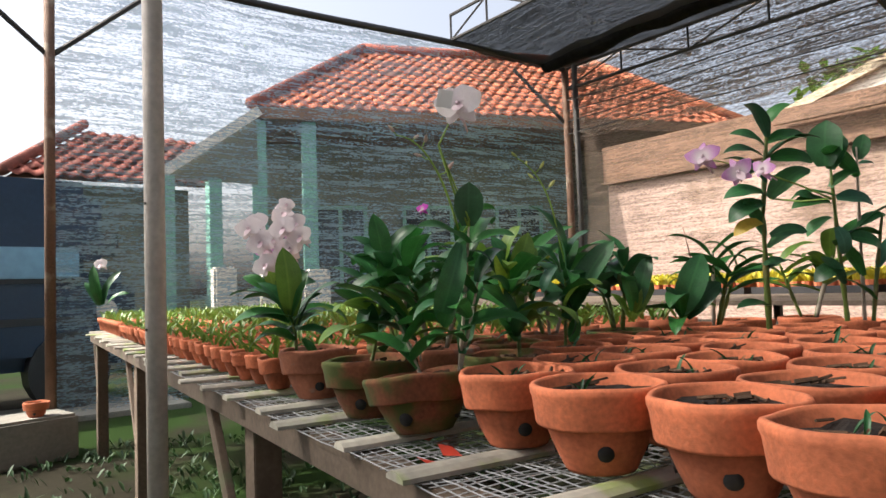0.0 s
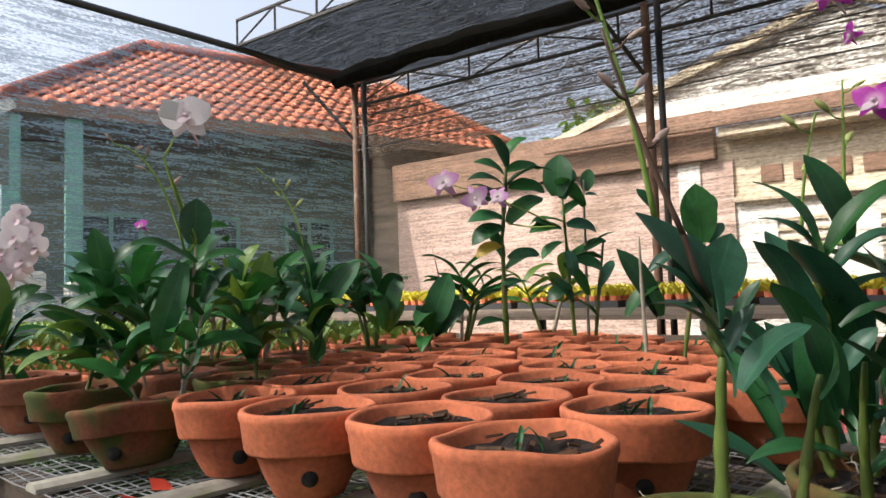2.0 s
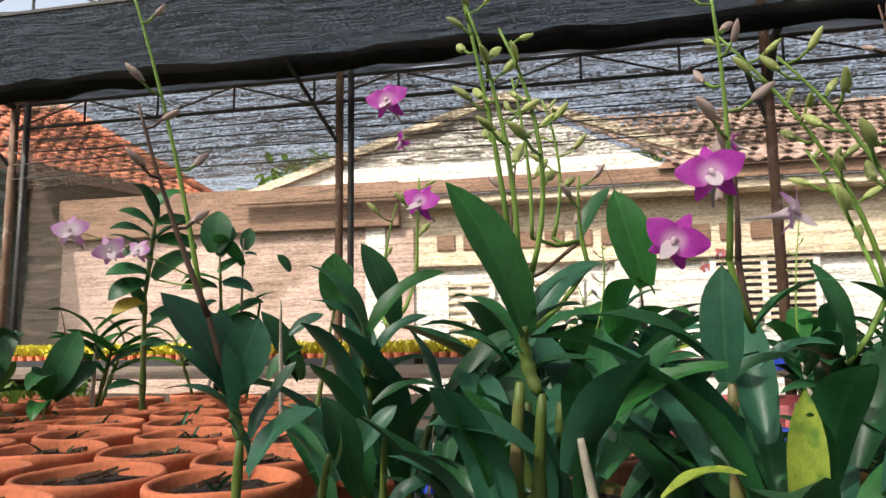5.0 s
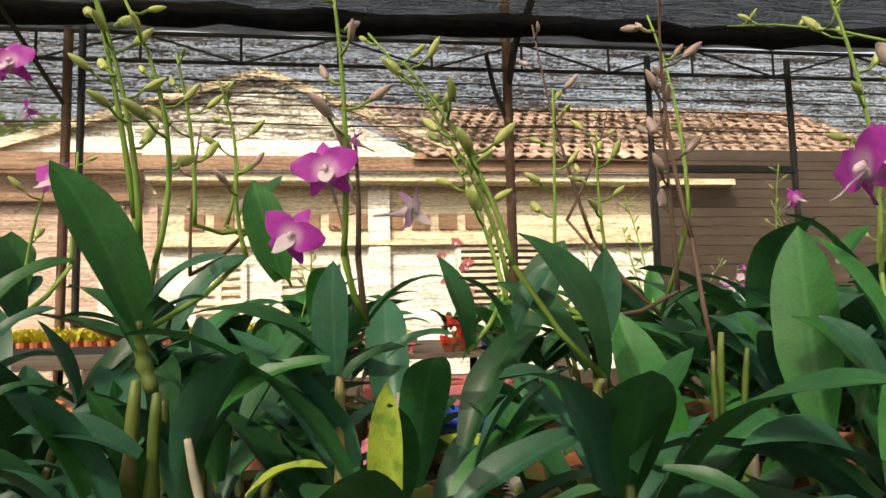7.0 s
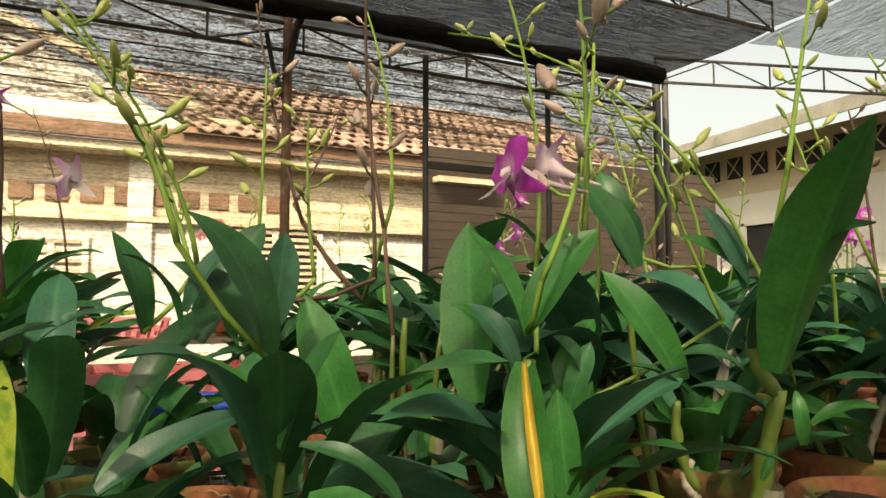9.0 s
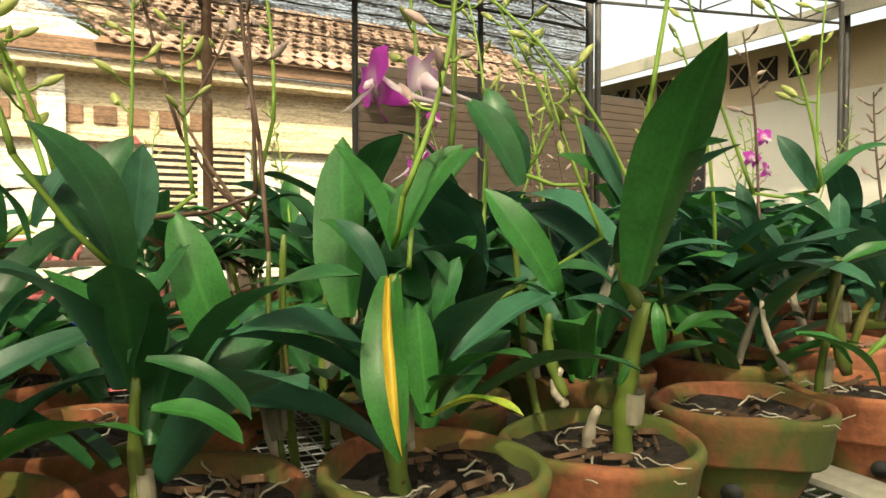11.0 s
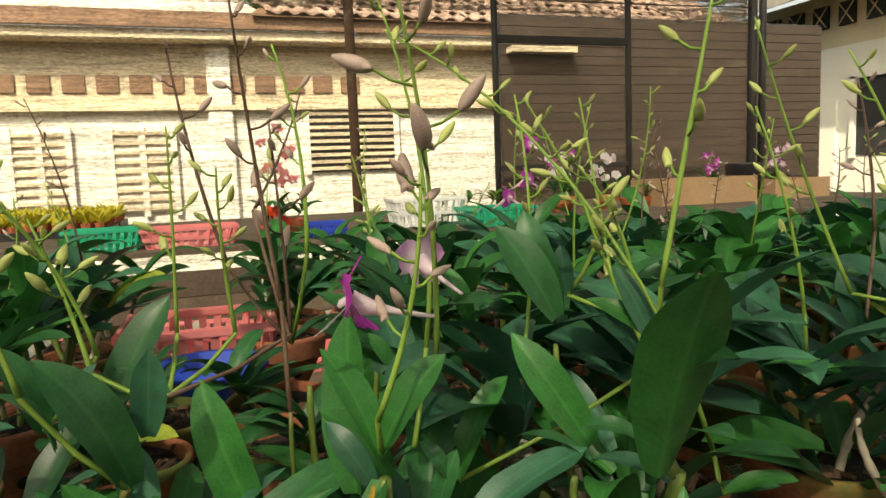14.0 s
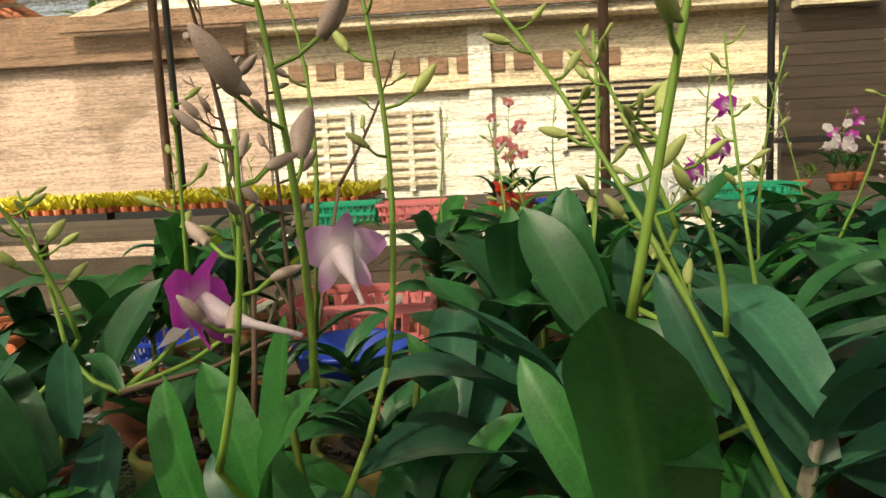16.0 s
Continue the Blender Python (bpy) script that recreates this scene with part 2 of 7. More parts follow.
M_TILE_GREY = mat("weathered_pinkish_roof_tile", (0.30, 0.20, 0.155), 0.9, var=0.25, scale=3, fine=30, bump=0.2, second=(0.19, 0.125, 0.095), spots=0.52, rand=0.2)
M_PLANK = mat("dark_brown_plank", (0.032, 0.020, 0.013), 0.8, var=0.4, scale=4, fine=40, bump=0.3, second=(0.06, 0.04, 0.025), spots=0.6)
M_TILE_DARK = mat("dark_clay_roof_tile", (0.26, 0.075, 0.05), 0.85, var=0.4, scale=3, fine=30, bump=0.3, second=(0.06, 0.03, 0.025), spots=0.55, rand=0.25)
M_CREAM = mat("cream_painted_render", (0.58, 0.48, 0.34), 0.85, var=0.1, scale=1.5, fine=25, bump=0.1, second=(0.48, 0.36, 0.25), spots=0.66)
M_WHITE = mat("white_painted_render", (0.70, 0.66, 0.58), 0.8, var=0.06, scale=2, fine=25, bump=0.08)
M_BROWN = mat("brown_painted_trim", (0.20, 0.11, 0.065), 0.7, var=0.3, scale=4, fine=40, bump=0.1)
M_GREENPAINT = mat("sea_green_paint", (0.17, 0.36, 0.30), 0.6, var=0.2, scale=4, fine=40)
# Render colour lowered to hold the shade under eaves and porch.
M_SHADEWALL = mat("shaded_grey_green_render", (0.15, 0.16, 0.13), 0.85, var=0.2, scale=2, fine=25, bump=0.1)
# Near-black colour stands in for the shade inside holes, vents and windows.
M_DARK = mat("painted_inner_shade", (0.02, 0.02, 0.02), 0.8, var=0.3, scale=4, fine=30)
M_GLASS = mat("dark_window_glass", (0.03, 0.035, 0.04), 0.08, var=0.2, scale=1, fine=6)
M_CONCRETE = mat("grey_concrete", (0.21, 0.20, 0.17), 0.9, var=0.3, scale=3, fine=40, bump=0.4, second=(0.13, 0.14, 0.10), spots=0.6)
# Earth and moss, with the shade round the bench put into the base colour.
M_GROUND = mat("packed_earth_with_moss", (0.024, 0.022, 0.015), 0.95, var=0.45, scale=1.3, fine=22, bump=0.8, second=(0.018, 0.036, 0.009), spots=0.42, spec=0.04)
M_PINK = mat("pink_plastic", (0.78, 0.25, 0.26), 0.45, var=0.1, scale=6, fine=40)
M_BLUE = mat("blue_plastic", (0.03, 0.08, 0.55), 0.4, var=0.15, scale=6, fine=40)
M_GREENPL = mat("green_plastic", (0.02, 0.42, 0.24), 0.4, var=0.15, scale=6, fine=40)
M_WHITEPL = mat("white_foam", (0.80, 0.80, 0.78), 0.7, var=0.06, scale=10, fine=60)
M_CARD = mat("brown_cardboard", (0.42, 0.27, 0.15), 0.85, var=0.15, scale=5, fine=50)
M_BLACKPL = mat("black_plastic", (0.02, 0.02, 0.022), 0.5, var=0.2, scale=6, fine=40)
M_NETROLL = mat("rolled_black_net", (0.012, 0.012, 0.013), 0.95, var=0.5, scale=14, fine=120, bump=1.0, spec=0.1)
# Weed green deepened to hold the shade under the bench.
M_WEED = mat("shade_dark_green_weed", (0.022, 0.062, 0.016), 0.6, var=0.4, scale=6, fine=40, transl=0.15)
M_CARGLASS = mat("pale_blue_car_glass", (0.20, 0.36, 0.48), 0.1, var=0.2, scale=2, fine=12)
M_CAR = mat("dark_blue_car_paint", (0.015, 0.03, 0.06), 0.25, 0.2, var=0.2, scale=3, fine=30)


# ---- mesh helpers ----
def obj(name, bm, material, smooth=False):
    me = bpy.data.meshes.new(name)
    bm.normal_update()
    if smooth:
        for f in bm.faces:
            f.smooth = True
    bm.to_mesh(me)
    bm.free()
    me.materials.append(material)
    return new(name, me)


def part(name, bm, material, parent, label="", smooth=False):
    ob = obj(name, bm, material, smooth)
    ob.parent = parent
    if label:
        ob["label"] = label
    return ob


def share(name, me, parent, m=None, label=""):
    """A part that uses an existing mesh, at m in its parent's space."""
    ob = new(name, me)
    ob.parent = parent
    if m is not None:
        ob.matrix_basis = m
    if label:
        ob["label"] = label
    return ob


def mesh_of(name, bm, material, smooth=True):
    me = bpy.data.meshes.new(name)
    bm.normal_update()
    for f in bm.faces:
        f.smooth = smooth
    bm.to_mesh(me)
    bm.free()
    me.materials.append(material)
    return me


def thing(name, at, label, category, group="", rz=0.0, kind=""):
    ob = new(name)
    ob.empty_display_size = 0.05
    ob.matrix_basis = pose(*at, 0, 0, rz)
    return tagged(ob, label, category, group, kind)


def box_bm(x0, x1, y0, y1, z0, z1, bevel=0.0, bm=None):
    bm = bm or bmesh.new()
    vs = bmesh.ops.create_cube(bm, size=1.0)["verts"]
    for v in vs:
        v.co = ((v.co.x + 0.5) * (x1 - x0) + x0, (v.co.y + 0.5) * (y1 - y0) + y0, (v.co.z + 0.5) * (z1 - z0) + z0)
    if bevel:
        es = list({e for v in vs for e in v.link_edges})
        bmesh.ops.bevel(bm, geom=es, offset=bevel, segments=2, affect='EDGES')
    return bm


def lathe_bm(profile, n=28, bm=None, wob=0.0):
    """Turn (radius, height) pairs round the z axis."""
    bm = bm or bmesh.new()
    rings = []
    for r, z in profile:
        ring = []
        for k in range(n):
            a = 2 * math.pi * k / n
            rr = r * (1 + wob * math.sin(2 * a + wob * 400) + wob * 0.6 * math.sin(3 * a + wob * 900) + wob * 0.7 * noise.noise(Vector((math.cos(a) * 2.5, math.sin(a) * 2.5, z * 60 + wob * 999))))
            ring.append(bm.verts.new((rr * math.cos(a), rr * math.sin(a), z + wob * (0.10 * math.sin(2 * a + 1) + 0.05 * math.sin(5 * a + wob * 700)) * (z > 0.02))))
        rings.append(ring)
    for a, b in zip(rings, rings[1:]):
        for k in range(n):
            bm.faces.new((a[k], a[(k + 1) % n], b[(k + 1) % n], b[k]))
    return bm


def tube_bm(points, radii, n=8, bm=None, cap=True):
    """A tube along a run of points, with a radius at each."""
    bm = bm or bmesh.new()
    pts = [Vector(p) for p in points]
    rings = []
    ref = Vector((0.31, 0.17, 0.93))
    for i, p in enumerate(pts):
        d = (pts[min(i + 1, len(pts) - 1)] - pts[max(i - 1, 0)]).normalized()
        if abs(d.dot(ref)) > 0.95:
            ref = Vector((1, 0.1, 0))
        u = d.cross(ref).normalized()
        v = d.cross(u)
        r = radii[i] if hasattr(radii, "__len__") else radii
        rings.append([bm.verts.new(p + (u * math.cos(2 * math.pi * k / n) + v * math.sin(2 * math.pi * k / n)) * r) for k in range(n)])
    for a, b in zip(rings, rings[1:]):
        for k in range(n):
            bm.faces.new((a[k], a[(k + 1) % n], b[(k + 1) % n], b[k]))
    if cap:
        bm.faces.new(rings[0][::-1])
        bm.faces.new(rings[-1])
    return bm


def bar(name, a, b, r, material, parent, n=8, label=""):
    return part(name, tube_bm([a, b], r, n), material, parent, label, smooth=n > 6)


def beam_bm(a, b, w, h, bm=None, bevel=0.003):
    """A straight timber or iron of w x h from a to b."""
    bm = bm or bmesh.new()
    a, b = Vector(a), Vector(b)
    d = b - a
    q = d.to_track_quat('X', 'Z').to_matrix().to_4x4()
    tmp = box_bm(0, d.length, -w / 2, w / 2, -h / 2, h / 2, bevel)
    bmesh.ops.transform(tmp, matrix=Matrix.Translation(a) @ q, verts=tmp.verts)
    me = bpy.data.meshes.new("tmp")
    tmp.to_mesh(me)
    tmp.free()
    bm.from_mesh(me)
    bpy.data.meshes.remove(me)
    return bm


def sheet_bm(p00, p10, p11, p01, nu, nv, sag=0.0, wave=0.0, seed=0.0):
    """A cloth between four corners, with UVs in metres."""
    bm = bmesh.new()
    uv = bm.loops.layers.uv.new("UVMap")
    a, b, c, d = (Vector(p) for p in (p00, p10, p11, p01))
    nrm = (b - a).cross(d - a).normalized()
    lu, lv = (b - a).length, (d - a).length
    grid = []
    for i in range(nu + 1):
        row = []
        for j in range(nv + 1):
            s, t = i / nu, j / nv
            p = a * (1 - s) * (1 - t) + b * s * (1 - t) + c * s * t + d * (1 - s) * t
            w = noise.noise(Vector((s * lu * 0.9 + seed, t * lv * 1.1, seed))) * wave
            p = p + nrm * w + Vector((0, 0, -sag * 4 * s * (1 - s)))
            row.append((bm.verts.new(p), (s * lu, t * lv)))
        grid.append(row)
    for i in range(nu):
        for j in range(nv):
            quad = (grid[i][j], grid[i + 1][j], grid[i + 1][j + 1], grid[i][j + 1])
            f = bm.faces.new([v for v, _ in quad])
            f.smooth = True
            for loop, (_, c2) in zip(f.loops, quad):
                loop[uv].uv = c2
    return bm


# ---- ground ----
gb = bmesh.new()
bmesh.ops.create_grid(gb, x_segments=80, y_segments=80, size=1.0)
for v in gb.verts:
    x, y = v.co.x, v.co.y
    v.co.x, v.co.y = x * 14 + x ** 5 * 160, y * 14 + y ** 5 * 160
    v.co.z = 0.03 * noise.noise(Vector((v.co.x * 0.8, v.co.y * 0.8, 0))) - 0.02 if max(abs(x), abs(y)) < 0.9 else -0.03
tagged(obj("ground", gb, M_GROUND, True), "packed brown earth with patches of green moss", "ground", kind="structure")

# ---- shade house frame ----
WX, YN, YS, ZT = 6.5, 5.96, -6.36, 3.82


def post(x, y, height, label, r=0.03, lean=0.0, twin=0.0, material=None, name="post"):
    t = thing(name, (x, y, 0), label, "post", "posts of the shade house", kind="")
    part("footing", lathe_bm([(0.0, 0.12), (0.11, 0.12), (0.15, 0.0), (0.15, -0.06)], 8), M_CONCRETE, t, "small concrete footing")
    part("shaft", tube_bm([(0, 0, 0.1), (lean * 0.5, 0, height * 0.5), (lean, 0, height)], r, 10), material or M_IRON_RUST, t, smooth=True)
    if twin:
        part("second_shaft", tube_bm([(0, twin, 0.1), (0, twin, height)], r * 0.8, 10), M_IRON, t, smooth=True)
    return t


post(WX, YN, ZT, "dark iron corner post with a bamboo pole tied on", 0.045, twin=-0.16)
post(WX, 2.17, ZT, "rusty iron post of the shade house wall", 0.04, twin=-0.12)
post(WX, -1.81, ZT + 0.5, "dark iron post standing at the net wall", 0.045)
post(WX, -3.24, 3.7, "thin dark iron door post", 0.032, material=M_IRON)
post(WX, -4.75, 3.7, "thin dark iron door post", 0.032, material=M_IRON)
post(WX, YS, ZT + 0.15, "dark iron corner post with a white pipe beside it", 0.05, twin=-0.14, material=M_IRON)
post(5.5, -10.2, 4.2, "dark iron post beyond the shade house", 0.045, twin=0.13, material=M_IRON)
post(0.79, YN, 4.2, "thin weathered post at the edge of the net", 0.04, material=M_IRON_RUST)
pole = thing("pole", (0.50, 1.93, 0), "smooth pale grey metal pole standing beside the bench", "pole")
part("shaft", tube_bm([(0, 0, 0), (0, 0, 1.5), (0, 0, 4.0)], 0.0265, 20), M_STEEL, pole, smooth=True)
# Thin dark discs stand in for the shade in the holes.
for z in (1.02, 1.35, 2.2):
    part("hole", tube_bm([(-0.0262, -0.012, z), (-0.0272, -0.0125, z)], 0.004, 10), M_DARK, pole)


def truss(name, a, b, depth, step, label, r=0.016):
    t = thing(name, a, label, "truss", "roof trusses")
    L = Vector(b) - Vector(a)
    n = max(2, round(L.length / step))
    part("top_chord", tube_bm([(0, 0, depth), L + Vector((0, 0, depth))], r * 1.2, 6), M_IRON, t)
    part("bottom_chord", tube_bm([(0, 0, 0), L], r * 1.2, 6), M_IRON, t)
    for i in range(n + 1):
        p = L * (i / n)
        part("strut", tube_bm([p, p + Vector((0, 0, depth))], r * 0.8, 5), M_IRON, t)
        if i < n:
            part("diagonal", tube_bm([p + Vector((0, 0, depth if i % 2 else 0)), L * ((i + 1) / n) + Vector((0, 0, 0 if i % 2 else depth))], r * 0.7, 5), M_IRON, t)
    return t


truss("wall_truss", (WX, YS, ZT - 0.30), (WX, YN, ZT - 0.30), 0.26, 0.9, "dark iron lattice beam along the top of the net wall")
truss("side_truss", (WX, YS, ZT + 0.05), (WX - 1.0, -10.2, ZT + 0.1), 0.3, 0.8, "dark iron lattice beam reaching past the corner post")
truss("roof_truss", (4.7, YN, ZT), (4.7, -6.2, ZT + 0.02), 0.28, 0.6, "dark iron lattice beam under the open roof")
rail = thing("roof_beam", (WX - 0.35, YS + 0.25, ZT - 0.02), "dark rolled net along the roof edge", "beam")
roll_ = tube_bm([(0.03 * math.sin(k * 2.3), (YN - YS - 0.25) * k / 42, 0.02 * math.sin(k * 0.57) + 0.012 * math.sin(k * 1.9)) for k in range(43)], [0.10 + 0.012 * math.sin(k * 1.3) for k in range(43)], 12)
part("roll", roll_, M_NETROLL, rail, smooth=True)
rail2 = thing("roof_beam", (0.79, YN, ZT - 0.05), "dark cable and rolled net along the top of the side net", "beam")
part("roll", tube_bm([((WX - 0.79) * k / 12, 0, 0.0 - 0.03 * math.sin(k * 0.5)) for k in range(13)], 0.035, 8), M_BLACKPL, rail2, smooth=True)
for (px_, py_) in ((WX, YN), (WX, 2.17)):
    br = thing("brace", (px_, py_, ZT - 0.75), "dark iron brace from the post up to the roof", "brace", "post braces")
    part("rod", tube_bm([(0, 0, 0), (-0.55, 0.35, 0.72)], 0.022, 6), M_IRON, br)
br = thing("brace", (0.79, YN, 2.96), "thin iron braces spreading from the post", "brace", "post braces")
part("rod", tube_bm([(0, 0, 0), (0.85, 0, 0.75)], 0.02, 6), M_IRON, br)
part("rod", tube_bm([(0, 0, 0), (-0.85, 0, 0.75)], 0.02, 6), M_IRON, br)
for z in (2.95, 3.12, 3.24, 3.36):
    wr = thing("wire", (WX - 0.02, YS, z), "thin dark wire stretched along the net wall", "wire", "wires along the net wall")
    part("strand", tube_bm([(0, (YN - YS) * k / 10, 0.015 * math.sin(k * 2.1 + z * 9)) for k in range(11)], 0.007, 5), M_IRON, wr)
br = thing("brace", (WX, -1.81, ZT - 0.5), "dark curved iron brace at the top of the post", "brace", "post braces")
part("rod", tube_bm([(0, 0, 0), (-0.1, -0.06, 0.4), (-0.5, -0.2, 0.85)], 0.035, 8), M_IRON, br)
part("rod", tube_bm([(0, 0.02, -0.3), (-0.04, 0.14, 0.0), (-0.1, 0.22, 0.3)], 0.022, 6), M_IRON, br)
lintel = thing("door_frame", (WX, -3.24, 2.56), "dark iron cross bar of a door in the net wall", "door frame")
part("cross_bar", beam_bm((0, 0, 0), (0, -1.51, 0), 0.05, 0.07), M_IRON, lintel)
for z in (1.3,):
    part("cross_bar", beam_bm((0, 0, z - 2.56), (0, -1.51, z - 2.56), 0.04, 0.05), M_IRON, lintel)

# ---- nets ----
tagged(obj("net_wall_side", sheet_bm((0.8, YN + 0.05, 0.25), (WX, YN + 0.05, 0.25), (WX, YN + 0.05, ZT - 0.03), (0.8, YN + 0.05, ZT - 0.08), 40, 20, wave=0.08), M_NET_L), "blue-green woven shade net hung along the side", "shade net", kind="structure")
tagged(obj("net_wall_back", sheet_bm((WX + 0.06, YN, 0.25), (WX + 0.06, YS, 0.25), (WX + 0.06, YS, ZT), (WX + 0.06, YN, ZT), 60, 20, wave=0.07, seed=4.0), M_NET_R), "thin black woven shade net wall, uneven and wrinkled", "shade net", kind="structure")
tagged(obj("net_valance", sheet_bm((WX + 0.10, YN, 2.86), (WX + 0.10, YS, 2.80), (WX + 0.10, YS, ZT), (WX + 0.10, YN, ZT), 60, 8, wave=0.06, seed=24.0), M_NET_VAL), "second layer of black shade net along the top", "shade net", kind="structure")
tagged(obj("net_roof", sheet_bm((4.73, YN + 0.1, ZT + 0.03), (WX + 0.1, YN + 0.1, ZT - 0.02), (WX + 0.1, -6.25, ZT + 0.05), (4.73, -6.25, ZT + 0.06), 24, 60, sag=0.05, wave=0.06, seed=9.0), M_NET_ROOF), "dense black shade net roof, sagging", "shade net", kind="structure")
# Mostly out of view; its reach is set to keep sun off the benches.
tagged(obj("net_roof_inner", sheet_bm((-7.5, 6.3, ZT + 0.6), (4.73, 3.2, ZT + 0.04), (4.73, -6.25, ZT + 0.06), (-7.5, -6.25, ZT + 0.5), 40, 30, sag=0.05, wave=0.10, seed=19.0), M_NET_INNER), "dense black shade net roof over the benches, mostly unseen", "shade net", kind="structure")
tagged(obj("net_roof_beyond", sheet_bm((2.0, -7.6, 4.7), (6.0, -7.4, 4.35), (5.4, -12, 4.5), (1.0, -12, 5.0), 20, 20, wave=0.1, seed=14.0), M_NET_ROOF2), "thin bluish shade net over the yard", "shade net", kind="structure")

# ---- building with the orange tiled roof, behind the side net ----
def tile_mesh(name, w, l, material):
    bm = bmesh.new()
    n = 6
    top = []
    for j, (y, z) in enumerate(((0, 0.03), (l, 0.0))):
        top.append([bm.verts.new((w * (i / n - 0.5), y, z + 0.028 * math.sin(2 * math.pi * i / n + 0.6))) for i in range(n + 1)])
    low = [bm.verts.new((v.co.x, 0, v.co.z - 0.022)) for v in top[0]]
    for i in range(n):
        bm.faces.new((top[0][i], top[0][i + 1], top[1][i + 1], top[1][i]))
        bm.faces.new((low[i], low[i + 1], top[0][i + 1], top[0][i]))
    return mesh_of(name, bm, material)


def roof_slope(parent, origin, along, up, length, rise, cut_lo, cut_hi, material, singles):
    """Tiles on one slope. cut_lo and cut_hi: how far the ends draw in over the slope (hips). The nearest tiles are parts, the rest one mesh."""
    along, up = Vector(along).normalized(), Vector(up).normalized()
    nrm = along.cross(up).normalized()
    w, l = 0.24, 0.30
    me = tile_mesh("roof_tile", w, l * 1.15, material)
    rest = bmesh.new()
    rot = Matrix((along, up, nrm)).transposed().to_4x4()
    count = 0
    for j in range(int(rise / l)):
        s = j * l / rise
        a0, a1 = cut_lo * s, length - cut_hi * s
        k = int((a1 - a0) / w)
        for i in range(k):
            p = Vector(origin) + along * (a0 + (i + 0.5) * w) + up * (j * l) + nrm * (0.012 * random.uniform(-1, 1))
            m = Matrix.Translation(p) @ rot @ Matrix.Rotation(random.uniform(-0.03, 0.03), 4, 'Z')
            if count < singles and i < 26:
                share("roof_tile", me, parent, m)
                count += 1
            else:
                n0 = len(rest.verts)
                rest.from_mesh(me)
                rest.verts.ensure_lookup_table()
                for v in rest.verts[n0:]:
                    v.co = m @ v.co
    if len(rest.verts):
        ob = part("roof_tiles", rest, material, parent, smooth=True)
        tagged(ob, kind="stuff")
    else:
        rest.free()


hall = thing("tiled_house", (4.5, 11.0, 0), "long low house with an orange clay tiled hip roof", "house", rz=-20.8)
EZ = 4.2                                   # height of the eaves
sl = Vector((0, 3.3, 2.2))


def flat(*pts):
    bm = bmesh.new()
    bm.faces.new([bm.verts.new(p) for p in pts])
    return bm


roof_slope(hall, (0, 0, EZ), (1, 0, 0), sl, 9.6, sl.length, 2.4, 1.6, M_TILE, 280)
part("roof_deck", flat((-0.05, 0.02, EZ - 0.05), (9.6, 0.02, EZ - 0.05), (8.0, 3.3, EZ + 2.13), (2.4, 3.3, EZ + 2.13)), M_BROWN, hall)
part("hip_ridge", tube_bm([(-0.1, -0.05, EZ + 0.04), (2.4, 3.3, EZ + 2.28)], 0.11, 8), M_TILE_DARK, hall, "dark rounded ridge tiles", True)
part("hip_ridge", tube_bm([(9.7, -0.05, EZ + 0.04), (8.0, 3.3, EZ + 2.28)], 0.11, 8), M_TILE, hall, "", True)
part("ridge", tube_bm([(2.4, 3.3, EZ + 2.28), (8.0, 3.3, EZ + 2.28)], 0.11, 8), M_TILE_DARK, hall, "", True)
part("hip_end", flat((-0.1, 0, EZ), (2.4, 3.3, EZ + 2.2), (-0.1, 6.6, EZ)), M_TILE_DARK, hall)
part("hip_end", flat((9.7, 0, EZ), (8.0, 3.3, EZ + 2.2), (9.7, 6.6, EZ)), M_TILE, hall)
part("fascia", beam_bm((-0.1, -0.03, EZ - 0.1), (9.7, -0.03, EZ - 0.1), 0.05, 0.2), M_BROWN, hall)
part("soffit", flat((-0.1, 0, EZ - 0.2), (9.7, 0, EZ - 0.2), (9.7, 2.0, EZ - 0.2), (-0.1, 2.0, EZ - 0.2)), M_BROWN, hall)
part("wall", box_bm(0.0, 9.6, 2.0, 2.2, 0, EZ - 0.2), M_SHADEWALL, hall, "grey-green veranda wall coloured dark for the shade under the eaves")
for cx in (0.02, 0.85):
    part("column", box_bm(cx - 0.12, cx + 0.12, 0.05, 0.29, 0, EZ - 0.21, 0.01), M_GREENPAINT, hall, "sea-green painted column")
part("railing", box_bm(1.0, 9.0, 0.3, 0.4, 1.0, 1.08), M_BROWN, hall)
for wx_ in (1.6, 3.4, 5.4):
    wnd = part("window", box_bm(wx_ - 0.5, wx_ + 0.5, 1.92, 1.99, 1.1, 2.7), M_GLASS, hall)
    for k in (-0.5, 0, 0.5):
        part("frame", box_bm(wx_ + k - 0.035, wx_ + k + 0.035, 1.87, 1.915, 1.05, 2.75), M_GREENPAINT, wnd)
    for z in (1.07, 2.73):
        part("frame", box_bm(wx_ - 0.54, wx_ + 0.54, 1.86, 1.913, z - 0.035, z + 0.035), M_GREENPAINT, wnd)
yard = thing("garden_wall", (3.4, 10.1, 0), "low broken white garden wall in the sun", "wall")
for k, (w, h) in enumerate(((0.35, 1.5), (0.3, 1.15), (0.45, 1.6), (0.3, 1.25), (0.4, 1.45))):
    part("block", box_bm(k * 0.37, k * 0.37 + w * 0.98, -0.1, 0.1, 0, h, 0.03), M_WHITE, yard)
